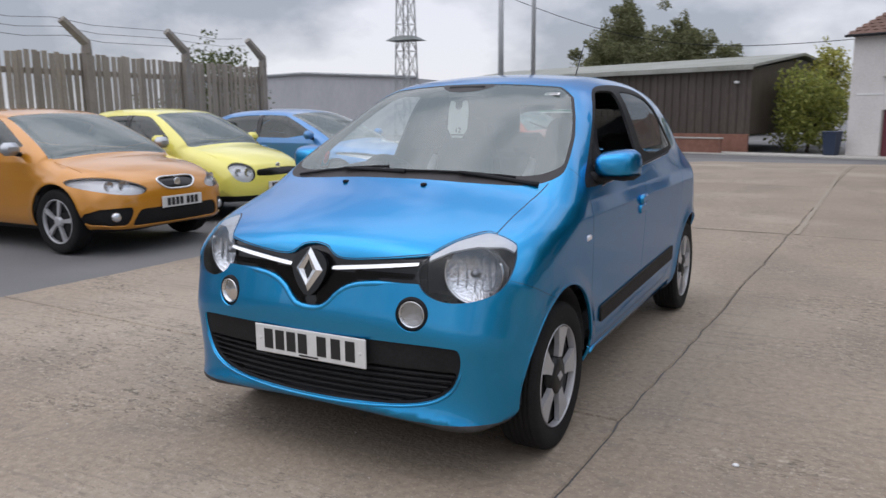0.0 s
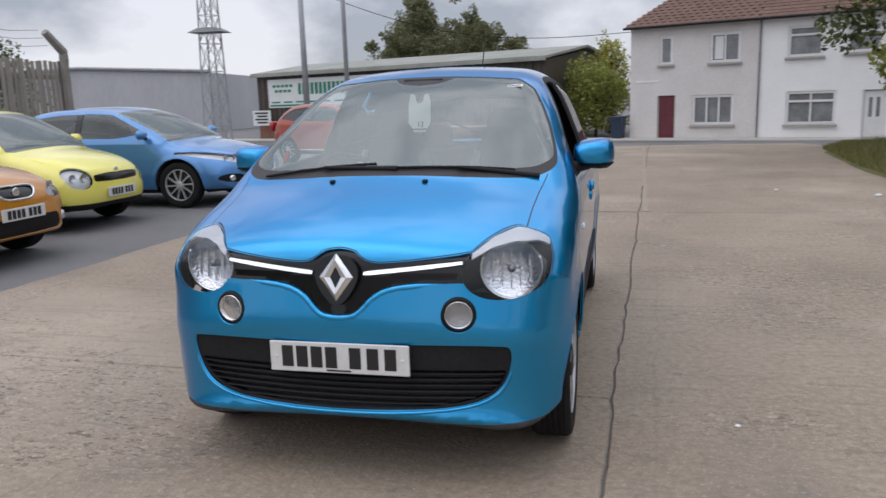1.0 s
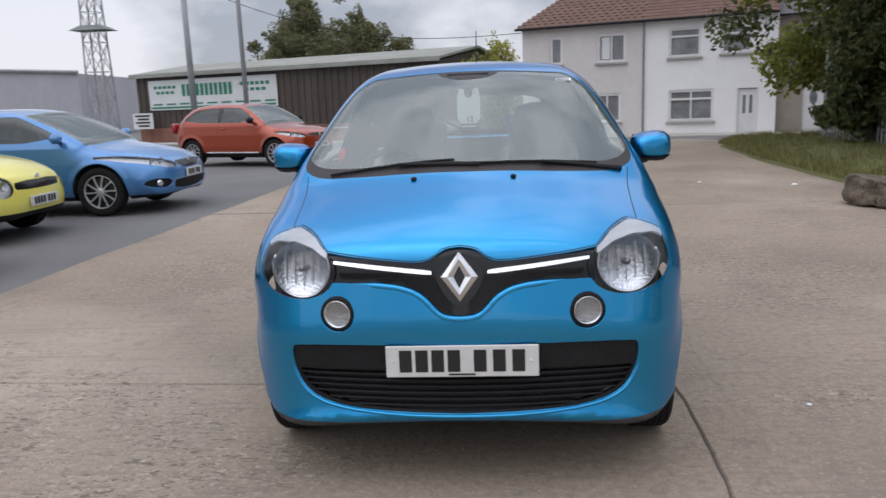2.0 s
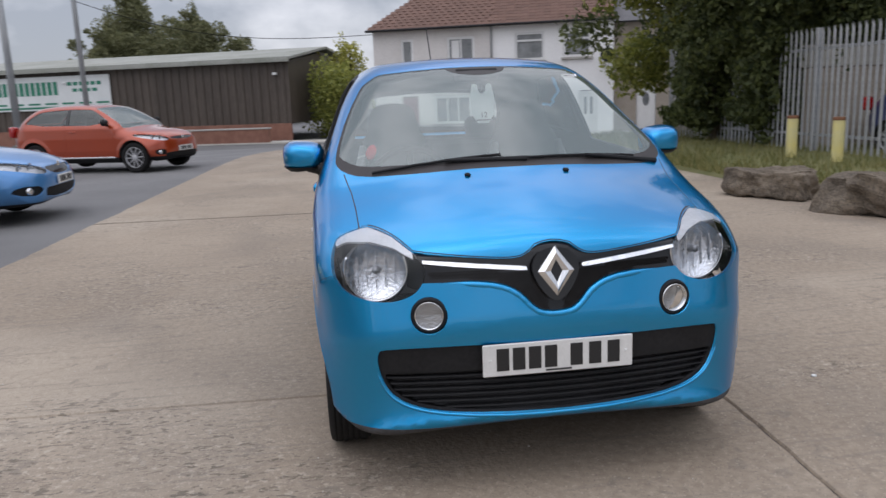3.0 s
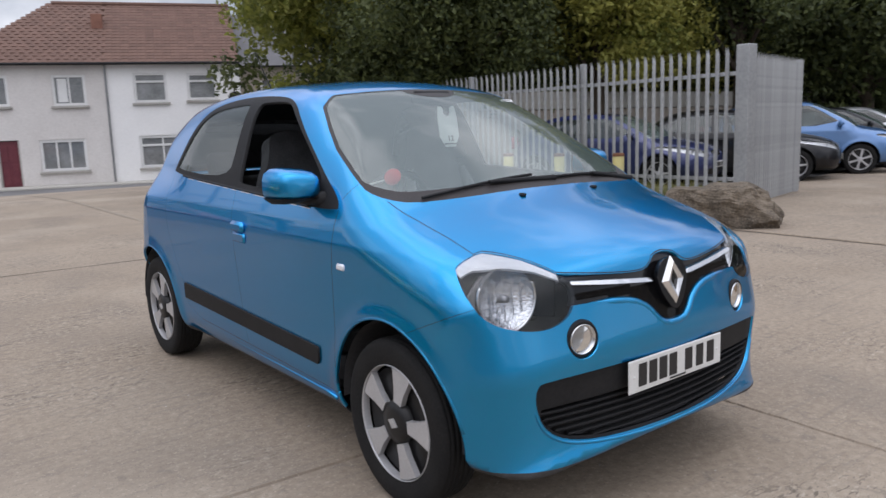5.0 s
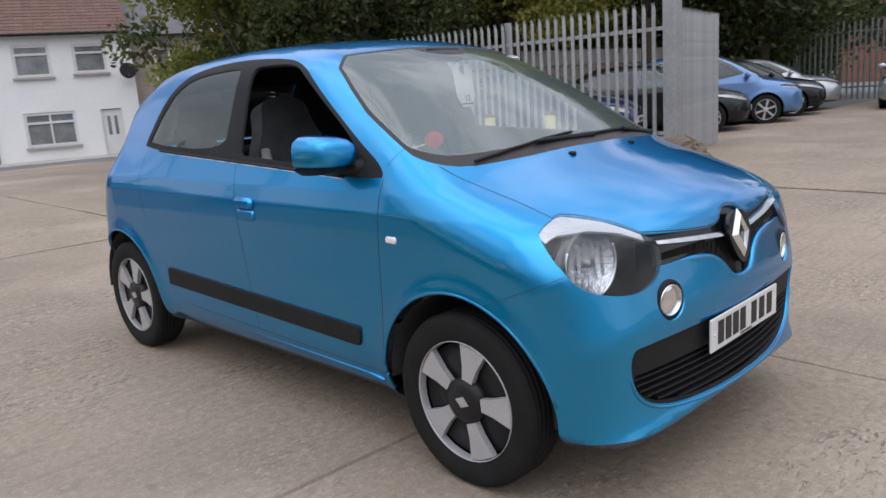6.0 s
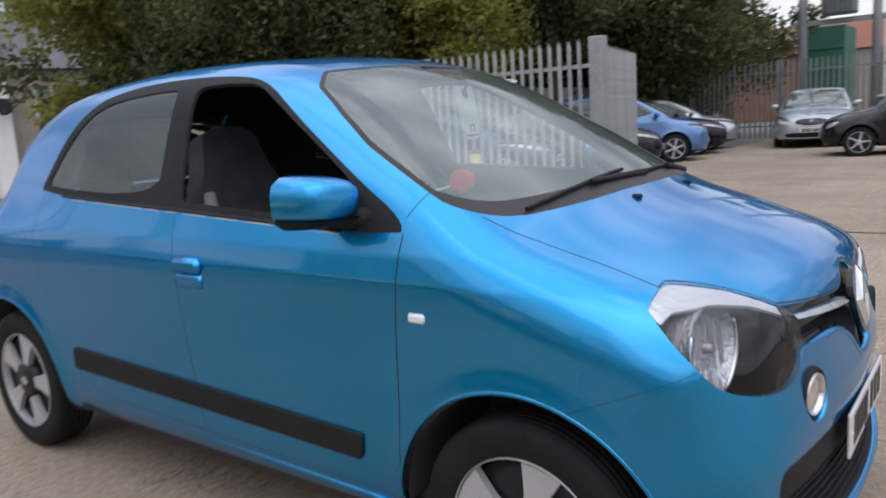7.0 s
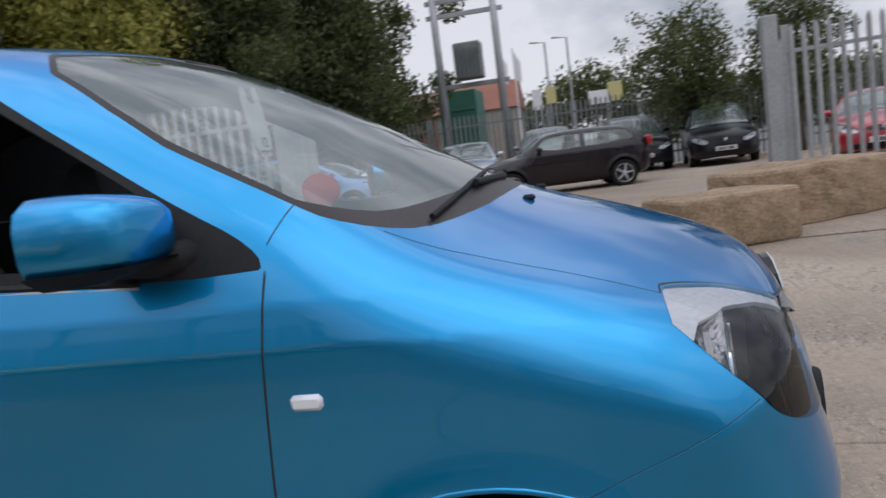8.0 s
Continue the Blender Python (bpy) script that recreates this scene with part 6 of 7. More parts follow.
def twingo_cabin(car, k):
    Geo().box((0, 1.9, 0.28), (1.4, 2.5, 0.05), 0.02).part("cabin_floor", TRIM, car)
    # dashboard
    g, vs, n = Geo(), [], 20
    ring = [(0.70, 1.035), (0.86, 1.055), (0.98, 1.03), (1.03, 0.96), (1.02, 0.80), (0.95, 0.55)]
    for x in np.linspace(-0.70, 0.70, n):
        for y, z in ring:
            vs.append((x, y + 0.12 * x * x, z + (0.03 if x < -0.15 and x > -0.6 and 0.9 < y < 1.0 else 0)))
    r = len(ring)
    g.add(vs, [(p * r + q, p * r + q + 1, (p + 1) * r + q + 1, (p + 1) * r + q) for p in range(n - 1) for q in range(r - 1)])
    g.part("dashboard", TRIM, car, "dark grey dashboard", smooth="edges")
    wheel = Matrix.Translation((-0.36, 1.19, 0.955)) @ Matrix.Rotation(radians(-66), 4, "X")
    sw = Geo().tube([(0.185 * math.cos(a), 0.185 * math.sin(a), 0) for a in np.linspace(0, 2 * math.pi, 33)], 0.015, 8, wheel, False).part("steering_wheel", PLASTIC, car, "black steering wheel", smooth=True)
    Geo().lathe([(0, -0.03), (0.06, -0.025), (0.08, 0.0), (0.07, 0.02), (0, 0.02)], 20, wheel).part("wheel_boss", PLASTIC, sw, smooth=True)
    for a in (0, 180, 270):
        Geo().box((0.12, 0, 0), (0.11, 0.03, 0.012), 0.004, wheel @ Matrix.Rotation(radians(a), 4, "Z")).part("wheel_spoke", PLASTIC, sw)
    for x, y in ((-0.36, 1.62), (0.36, 1.44)):
        seat(car, x, y)
    Geo().box((0, 2.62, 0.52), (1.2, 0.48, 0.16), 0.06).part("rear_bench", CLOTH, car, smooth="edges")
    Geo().box((0, 0, 0.27), (1.2, 0.12, 0.56), 0.05, Matrix.Translation((0, 2.84, 0.52)) @ Matrix.Rotation(radians(-14), 4, "X")).part("rear_backrest", CLOTH, car, smooth="edges")
    for x in (-0.34, 0.34):
        Geo().box((x, 3.0, 1.13), (0.24, 0.08, 0.14), 0.03).part("rear_headrest", CLOTH, car, smooth="edges")
    # rear wiper and roof aerial
    back = lambda x, z: float((lambda ys: ys[np.argmax(k.f(np.full(500, x), ys, np.full(500, z)) < 0)])(np.linspace(3.8, 2.6, 500)))
    rw = Geo().tube([(x, back(x, z) + 0.02, z) for x, z in ((0.0, 1.06), (-0.14, 1.13), (-0.30, 1.21), (-0.44, 1.27))], [0.012, 0.009, 0.008, 0.006], 6).part("rear_wiper", PLASTIC, car, "black rear wiper", smooth=True)
    Geo().lathe([(0.0, 0.02), (0.02, 0.018), (0.025, 0.0)], 14, Matrix.Translation((0.0, back(0.0, 1.06) + 0.012, 1.06)) @ Matrix.Rotation(radians(-90), 4, "X")).part("wiper_boss", PLASTIC, rw, smooth=True)
    za = k.lid(0.0, 2.95)
    ae = Geo().tube([(0, 2.95, za - 0.004), (0, 2.97, za + 0.025)], [0.022, 0.012], 10).part("aerial_base", PLASTIC, car, smooth=True)
    Geo().tube([(0, 2.965, za + 0.015), (0, 3.22, za + 0.33)], [0.0045, 0.003], 6).part("aerial_rod", PLASTIC, ae)
    # inside mirror and what is stuck to the screen
    Geo().box((0.0, 1.345, 1.445), (0.22, 0.03, 0.06), 0.015).part("inside_mirror", PLASTIC, car, "inside mirror", smooth="edges")


BLUE_SKIN = build_twingo()


def lettering(text, size, deep, material, name, parent, m, label=""):
    """Raised characters in the built-in face, as a mesh."""
    cu = bpy.data.curves.new(name, "FONT")
    cu.body, cu.size, cu.extrude, cu.align_x = text, size, deep, "CENTER"
    tmp = bpy.data.objects.new(name, cu)
    me = bpy.data.meshes.new_from_object(tmp)
    bpy.data.objects.remove(tmp)
    me.materials.clear()
    me.materials.append(material)
    ob = new(name, me)
    ob.parent = parent
    ob.matrix_local = m
    return tagged(ob, label) if label else ob


# price tag hanging from the inside mirror
UPRIGHT = Matrix(((1, 0, 0, 0), (0, 0, -1, 0), (0, 1, 0, 0), (0, 0, 0, 1)))
tg = thing("price_tag", Matrix.Translation((0.004, 1.232, 1.31)) @ Matrix.Rotation(radians(-9), 4, "X"), "pale green card tag hanging inside the windscreen", "tag")
Geo().prism([tuple(p) for p in chaikin([(-0.055, -0.092), (0.055, -0.092), (0.055, 0.092), (0.02, 0.092), (0.018, 0.05), (-0.018, 0.05), (-0.02, 0.092), (-0.055, 0.092)], 1)], -0.0015, 0.0015, UPRIGHT).part("card", PAPER, tg)
lettering("12", 0.036, 0.0006, PRINT_BLACK, "tag_number", tg, Matrix.Translation((0.004, -0.003, -0.066)) @ UPRIGHT, "black number 12")
Geo().box((0, -0.003, -0.078), (0.07, 0.001, 0.005)).part("tag_line", PRINT_BLACK, tg)
Geo().tube([(0, 0.0, 0.05), (0, 0.0, 0.085)], 0.009, 8).part("hook", PLASTIC, tg)

# red paper flower stuck inside the screen
pp = thing("paper_poppy", Matrix.Translation((-0.55, 0.88, min(1.13, BLUE_SKIN.lid(-0.55, 0.88) - 0.03))) @ Vector((-0.8, -0.5, 0.35)).to_track_quat("Z", "Y").to_matrix().to_4x4(), "red paper poppy with white stem on the windscreen", "decoration")
Geo().ball((0, 0, 0), (0.035, 0.033, 0.011), 20).part("petal", POPPY_RED, pp, smooth=True)
Geo().box((-0.05, -0.004, -0.002), (0.09, 0.006, 0.002), 0.0, Matrix.Rotation(radians(14), 4, "Z")).part("stem", UPVC, pp)
st = thing("screen_sticker", Matrix.Translation((0.46, 1.335, 1.427)) @ Matrix.Rotation(radians(28), 4, "X"), "small white sticker inside the windscreen corner", "sticker")
Geo().box((0, 0, 0), (0.075, 0.022, 0.002), 0.0).part("label_paper", UPVC, st)
Geo().box((0, 0, 0.0015), (0.055, 0.006, 0.001), 0.0).part("print_bar", PRINT_BLACK, st)


# ---- other parked cars ----
def generic_spec(length, height, half, bonnet, screen, roof_front, roof_rear, tail, belt, hub=0.31, front=0.85, base=2.55, nose_z=0.72):
    """Proportions of a parked car: (y, z) of bonnet rear edge, roof front, roof rear, tail."""
    by, bz = bonnet
    ty, tz = tail
    side = [(0.17, 0.235), (0.05, 0.255), (-0.01, 0.40), (0.0, 0.56), (0.03, nose_z - 0.05), (0.1, nose_z + 0.03), (0.3, nose_z + 0.12), (by * 0.6, bz - 0.06), (by, bz), (screen, bz + 0.09),
            ((screen + roof_front) / 2, (bz + 0.09 + height - 0.06) / 2 + 0.02), (roof_front, height - 0.06), (roof_front + 0.35, height - 0.005), ((roof_front + roof_rear) / 2 + 0.2, height), (roof_rear, height - 0.05), (ty, tz), (length, tz - 0.2), (length + 0.01, 0.6), (length - 0.03, 0.38), (length - 0.2, 0.26), (length * 0.8, 0.235), (length * 0.4, 0.235)]
    top = height - 0.1
    return dict(length=length, height=height, half=half, hub=hub, arch=hub + 0.055, axles=(front, front + base), track=half - 0.115, rim=hub * 0.68, tyre=0.2, bow=0.17, crown=0.10, flare=0.018, side=side,
                wz=[0.1, 0.22, 0.45, 0.7, belt - 0.08, belt, top, height + 0.1], wx=[half - 0.07, half - 0.05, half - 0.02, half - 0.012, half - 0.018, half - 0.045, half - 0.21, half - 0.3],
                dy=[0, 0.5, length - 0.5, length], dx=[-0.04, 0, 0, -0.05], belt=belt, top=top, screen=screen, by=by, bz=bz, roof_front=roof_front, roof_rear=roof_rear, tail=tail)


def build_car(name, m, s, colour, label, res=0.042, wheels=("plain", 5), lamp=None, grille=None, low=None, tint=None, plate=True, pillars=(0.5,), roof=None, strip=False, dark_lower=False, vent=None, ring=None, mirror=None):
    """A parked car; lamp, grille and low are front outlines (|x|, z)."""
    car = thing(name, m, label, "car", "parked cars")
    k = Skin(s, res)
    gl = tint or DARK_GLASS
    B, T, sc, rf, rr = s["belt"], s["top"], s["screen"], s["roof_front"], s["roof_rear"]
    bow = s["bow"]
    k.mark("windscreen", lambda x, y, z: np.where((z > s["bz"] - 0.03) & (y < rf + 0.5), np.maximum(np.maximum(sc - 0.06 - (y - bow * x * x), (y - bow * x * x) - rf - 0.02), np.abs(x) - np.interp(y, [sc, rf], [s["half"] - 0.13, s["half"] - 0.27])), 1.0))
    ty, tz = s["tail"]
    slope = lambda z: np.interp(z, [B, s["height"] - 0.06], [ty - 0.05, rr - 0.02])
    P = chaikin([(sc + 0.22, B), (ty - 0.33, B + 0.03), (rr - 0.12 + 0.1 * (ty - rr), T - 0.13), (rr - 0.35, T - 0.015), (rf + 0.22, T), (rf + 0.02, T - 0.07)], 1)
    k.mark("side_window", lambda x, y, z: both(x, outline(y, z, P)))
    for q in pillars:
        yp = sc + 0.22 + q * (ty - sc - 0.55)
        k.mark("pillar", lambda x, y, z: both(x, np.abs(y - yp) - 0.045), only=("side_window",))
    k.mark("rear_glass", lambda x, y, z: np.where((y > rr - 0.05) & (z > B + 0.02), np.maximum(np.maximum(z - (s["height"] - 0.17), B + 0.05 - z), np.abs(x) - s["half"] + 0.24), 1.0))
    if lamp:
        k.mark("headlamp", (lambda Q: lambda x, y, z: np.where(y < 1.0, outline(np.abs(x), z, Q), 1.0))(chaikin(lamp, 2)))
    if grille:
        k.mark("grille", (lambda Q: lambda x, y, z: np.where(y < 0.6, outline(np.abs(x), z, Q), 1.0))(chaikin(grille, 1)))
    if low:
        k.mark("low", (lambda Q: lambda x, y, z: np.where(y < 0.6, outline(np.abs(x), z, Q), 1.0))(chaikin(low, 1)))
    if vent:
        k.mark("vent", (lambda Q: lambda x, y, z: np.where(y < 0.9, outline(np.abs(x), z, Q), 1.0))(chaikin(vent, 1)))
    for ya in s["axles"]:
        k.mark("arch", lambda x, y, z, ya=ya: np.where(np.abs(x) > 0.5, np.hypot(y - ya, z - s["hub"]) - s["arch"], 1.0))
    k.mark("sill", lambda x, y, z: z - (0.32 if dark_lower else 0.255))
    y1, y2 = sc + 0.18, sc + 0.22 + pillars[0] * (ty - sc - 0.55)
    for yy in (y1, y2) + ((ty - 0.5,) if len(pillars) > 1 or s["length"] > 3.9 else ()):
        k.gap(lambda x, y, z: y - yy - 0.05 * np.sin(z * 2), lambda x, y, z: (np.abs(x) > 0.5) & (z < B) & (z > 0.33) & (y > s["axles"][0] + s["arch"] + 0.02) & (np.hypot(y - s["axles"][1], z - s["hub"]) > s["arch"] + 0.03), 0.003)
    k.gap(lambda x, y, z: np.abs(x) - s["half"] + 0.16, lambda x, y, z: (z > s["nose_z"] if "nose_z" in s else z > 0.8) & (y < sc) & (y > 0.25), 0.003)
    if roof:
        k.mark("roof", lambda x, y, z: T + 0.05 - z, where=lambda x, y, z: y > rf)
        k.part("roof", ["roof"], roof, car)
    k.part("body", ["body"], colour, car, lip=0.012)
    k.part("windscreen", ["windscreen"], PARKED_SCREEN, car)
    for sd in (-1, 1):
        k.part("side_window", ["side_window"], gl, car, where=lambda x, y, z: x * sd > 0, off=-0.006)
        k.part("door_pillar", ["pillar"], GLOSS_BLACK, car, where=lambda x, y, z: x * sd > 0)
        ln = k.part("headlamp", ["headlamp"], LAMP_GLASS, car, "clear headlamp", off=0.001, where=lambda x, y, z: x * sd > 0)
        if ln:
            lx, lz = np.mean([p[0] for p in lamp]), np.mean([p[1] for p in lamp])
            fy = k.front(lx, lz)
            wide = max(p[0] for p in lamp) - min(p[0] for p in lamp)
            for q, r in (((-0.06, 0.055), (0.05, 0.05)) if wide > 0.22 else ((0.0, 0.07),)):
                Geo().lathe([(0, -0.02), (r * 0.6, -0.012), (r, 0.0)], 16, Matrix.Translation((sd * (lx + q), k.front(lx + q, lz) + 0.03, lz)) @ Matrix.Rotation(radians(15 * sd), 4, "Z") @ Matrix.Rotation(radians(90), 4, "X")).part("reflector", REFLECTOR, ln, smooth=True)
        my = s["screen"] + 0.35
        mx = k.flank(my, B - 0.06)
        mi = Geo().box((sd * (mx + 0.09), my, B + 0.06), (0.2, 0.12, 0.13), 0.045).part("door_mirror", mirror or colour, car, smooth="edges")
        Geo().tube([(sd * (mx - 0.02), my, B + 0.0), (sd * (mx + 0.07), my, B + 0.02)], 0.025, 6).part("mirror_arm", PLASTIC, mi)
        for yy in [y2 - 0.16] + ([ty - 0.68] if s["length"] > 3.9 else []):
            Geo().box((sd * (k.flank(yy, B - 0.12) + 0.012), yy, B - 0.12), (0.025, 0.18, 0.028), 0.008).part("door_handle", colour, car, smooth="edges")
        xt, zt = s["half"] - 0.2, tz - 0.12
        Geo().box((sd * xt, s["length"] - 0.06, zt), (0.22, 0.12, 0.24), 0.03).part("tail_lamp", LAMP_RED, car, "red tail lamp", smooth="edges")
        if strip:
            Geo().box((sd * (s["half"] - 0.018), (s["axles"][0] + s["axles"][1]) / 2, 0.32), (0.02, s["axles"][1] - s["axles"][0] - 0.9, 0.03), 0.006).part("sill_strip", CHROME, car, "bright sill strip")
    k.part("rear_window", ["rear_glass"], gl, car)
    k.part("grille", ["grille"], GLOSS_BLACK, car, "black front grille", off=-0.01, lip=0.02)
    for sd in (-1, 1):
        vn = k.part("corner_vent", ["vent"], PLASTIC, car, "black corner vent with fog lamp", off=-0.02, lip=0.03, where=lambda x, y, z: x * sd > 0)
        if vn:
            vx, vz = np.mean([p[0] for p in vent]), np.mean([p[1] for p in vent])
            Geo().lathe([(0, 0.012), (0.03, 0.01), (0.045, 0.0), (0.05, -0.02)], 16, Matrix.Translation((sd * vx, k.front(vx, vz) + 0.012, vz)) @ Matrix.Rotation(radians(20 * sd), 4, "Z") @ Matrix.Rotation(radians(90), 4, "X")).part("fog_lamp", REFLECTOR, vn, smooth=True)
    if ring:
        pts = chaikin(ring + [(-x, z) for x, z in ring[::-1]], 2)
        pts = [(x, k.front(x, z) - 0.004, z) for x, z in pts]
        Geo().tube(pts + pts[:1], 0.011, 6, None, False).part("grille_ring", CHROME, car, "chrome grille surround", smooth=True)
    k.part("lower_grille", ["low"], PLASTIC, car, "black lower grille", off=-0.01, lip=0.03)
    k.part("sill_trim", ["sill"], PLASTIC, car)
    k.part("lamp_bucket", ["headlamp"], LAMP_FROST, car, off=-0.045)
    k.part("inner_lining", ["body", "gap", "pillar"], TRIM, car, off=-0.025, flip=True)
    Geo().box((0, s["length"] * 0.52, 0.32), (2 * s["half"] - 0.3, s["length"] * 0.62, 0.1), 0.02).part("cabin_floor", TRIM, car)
    for x in (-0.36, 0.36):
        Geo().box((0, 0, 0.3), (0.44, 0.14, 0.66), 0.05, Matrix.Translation((x, sc + 1.0, 0.55)) @ Matrix.Rotation(radians(-14), 4, "X")).part("front_seat", CLOTH, car, smooth="edges")
        Geo().box((x, sc + 1.13, 1.23), (0.24, 0.09, 0.16), 0.03).part("headrest", CLOTH, car, smooth="edges")
    Geo().box((0, sc + 0.3, B - 0.12), (2 * s["half"] - 0.35, 0.5, 0.2), 0.05).part("dashboard", TRIM, car)
    if plate:
        zp = plate if isinstance(plate, float) else 0.46
        yp = k.front(0, zp) - 0.012
        pl = Geo().box((0, yp, zp), (0.52, 0.012, 0.112), 0.003).part("number_plate", PLATE_WHITE, car, "white number plate with dark bars")
        for x in (-0.18, -0.125, -0.07, -0.015, 0.07, 0.125, 0.18):
            Geo().box((x, yp - 0.008, zp), (0.04, 0.002, 0.076)).part("plate_bar", PRINT_BLACK, pl)
    Geo().lathe([(0, 0.006), (0.036, 0.005), (0.042, 0)], 20, Matrix.Translation((0, k.front(0, s.get("badge", 0.68)) - 0.002, s.get("badge", 0.68))) @ Matrix.Rotation(radians(90), 4, "X")).part("badge", CHROME, car, "plain round chrome badge")
    add_wheels(car, s, *wheels)
    return car


def facing(nose, heading):
    """Pose of a car whose nose is at that point, heading in degrees from +x."""
    return pose(nose[0], nose[1], ground_z(*nose), 0, 0, heading + 90)


LAMP = [(0.40, 0.63), (0.48, 0.71), (0.66, 0.785), (0.84, 0.83), (0.84, 0.72), (0.66, 0.62), (0.5, 0.59)]
LOW = [(-0.5, 0.40), (0.55, 0.40), (0.62, 0.35), (0.55, 0.27), (-0.5, 0.27)]
leon = generic_spec(4.32, 1.45, 0.885, (0.9, 0.95), 0.95, 1.75, 3.55, (4.15, 1.02), 0.97, hub=0.32, front=0.80, base=2.58, nose_z=0.72)
build_car("orange_hatchback", facing((-4.33, 3.4), 0), leon, ORANGE, "orange five-door hatchback with black grille, parked", 0.03, lamp=[(0.36, 0.625), (0.42, 0.68), (0.58, 0.745), (0.74, 0.765), (0.86, 0.73), (0.86, 0.66), (0.68, 0.595), (0.46, 0.58)], grille=[(-0.3, 0.735), (0.2, 0.735), (0.25, 0.70), (0.16, 0.615), (-0.3, 0.615)], ring=[(0.0, 0.735), (0.2, 0.735), (0.25, 0.70), (0.16, 0.615), (0.0, 0.615)], low=[(-0.6, 0.45), (0.44, 0.45), (0.50, 0.43), (0.56, 0.29), (0.5, 0.275), (-0.6, 0.275)], vent=[(0.54, 0.465), (0.60, 0.47), (0.86, 0.455), (0.86, 0.30), (0.62, 0.28), (0.58, 0.30)], wheels=("twin", 5, ALLOY), plate=0.49, mirror=SILVER)
lupo = generic_spec(3.53, 1.46, 0.82, (0.88, 0.96), 0.92, 1.6, 3.05, (3.4, 1.0), 0.97, hub=0.285, front=0.72, base=2.32, nose_z=0.72)
build_car("yellow_small_car", facing((-5.0, 5.75), 0), lupo, YELLOW, "bright yellow three-door small car, parked", 0.032, lamp=[(0.43, 0.54), (0.43, 0.70), (0.56, 0.76), (0.69, 0.70), (0.69, 0.54), (0.56, 0.48)], grille=[(-0.45, 0.66), (0.40, 0.66), (0.42, 0.6), (0.40, 0.56), (-0.45, 0.56)], low=[(-0.7, 0.29), (0.7, 0.29), (0.7, 0.2), (-0.7, 0.2)], plate=0.43, dark_lower=True)
meg = generic_spec(4.30, 1.45, 0.905, (1.0, 0.95), 1.05, 1.9, 3.5, (4.15, 1.05), 0.98, hub=0.32, front=0.93, base=2.64, nose_z=0.70)
build_car("pale_blue_hatchback", facing((-4.2, 8.1), 0), meg, PALE_BLUE, "pale metallic blue hatchback with alloy wheels, parked", 0.032, vent=[(0.56, 0.45), (0.84, 0.47), (0.86, 0.36), (0.6, 0.33)], lamp=[(0.36, 0.63), (0.46, 0.68), (0.66, 0.75), (0.88, 0.80), (0.88, 0.71), (0.68, 0.62), (0.48, 0.585)], grille=[(-0.5, 0.68), (0.34, 0.68), (0.42, 0.66), (0.34, 0.60), (0.16, 0.57), (-0.5, 0.56)], low=[(-0.6, 0.43), (0.48, 0.43), (0.54, 0.41), (0.5, 0.29), (-0.6, 0.27)], wheels=("multi", 10, ALLOY), plate=0.5)
capt = generic_spec(3.85, 1.45, 0.86, (0.88, 0.95), 0.92, 1.6, 3.3, (3.78, 1.02), 0.99, hub=0.31, front=0.70, base=2.45, nose_z=0.74)
build_car("red_orange_crossover", facing((-3.92, 14.97), -22), capt, RED_ORANGE, "burnt orange crossover with black sills, parked", lamp=[(0.42, 0.66), (0.5, 0.72), (0.68, 0.78), (0.81, 0.80), (0.81, 0.70), (0.6, 0.63)], grille=[(-0.5, 0.72), (0.42, 0.72), (0.42, 0.66), (-0.5, 0.64)], low=LOW, vent=[(0.58, 0.46), (0.76, 0.47), (0.76, 0.35), (0.58, 0.34)], mirror=PLASTIC, wheels=("multi", 10, ALLOY), strip=True, dark_lower=True)

# cars in the gated lot
ix = generic_spec(4.10, 1.60, 0.88, (0.85, 1.03), 0.9, 1.7, 3.4, (3.95, 1.1), 1.03, hub=0.32, front=0.85, base=2.61, nose_z=0.80)
hatch = generic_spec(4.0, 1.46, 0.87, (0.95, 0.96), 1.0, 1.75, 3.3, (3.85, 1.05), 0.97, hub=0.315, front=0.85, base=2.5)
suv = generic_spec(4.5, 1.68, 0.91, (1.1, 1.08), 1.15, 1.9, 3.9, (4.4, 1.15), 1.08, hub=0.35, front=0.9, base=2.7, nose_z=0.85)
saloon = generic_spec(4.8, 1.50, 0.92, (1.2, 0.97), 1.25, 2.15, 3.5, (4.35, 1.07), 0.99, hub=0.33, front=0.95, base=2.74)
mini = generic_spec(3.95, 1.42, 0.84, (0.95, 0.96), 1.05, 1.5, 3.62, (3.85, 1.08), 0.98, hub=0.30, front=0.72, base=2.54)
G1 = [(-0.4, 0.72), (0.36, 0.72), (0.30, 0.62), (-0.4, 0.60)]
build_car("dark_hatchback", facing((13.5, 5.7), -60), hatch, BLACK_PAINT, "black hatchback parked behind the gate", 0.05, lamp=LAMP, grille=G1, low=LOW)
build_car("sky_blue_car", facing((15.8, 5.5), -60), ix, SKY_BLUE, "light blue tall hatchback with alloy wheels", 0.05, lamp=[(0.42, 0.72), (0.5, 0.80), (0.8, 0.86), (0.82, 0.78), (0.6, 0.70)], grille=G1, low=LOW, wheels=("twin", 6, ALLOY))
build_car("dark_hatchback", facing((17.9, 5.7), -60), hatch, BLACK_PAINT, "black hatchback parked in a row", 0.05, lamp=LAMP, grille=G1, low=LOW)
build_car("silver_hatchback", facing((20.0, 6.0), -62), hatch, SILVER, "silver hatchback parked in a row", 0.05, lamp=LAMP, grille=G1, low=LOW, wheels=("twin", 6, ALLOY))
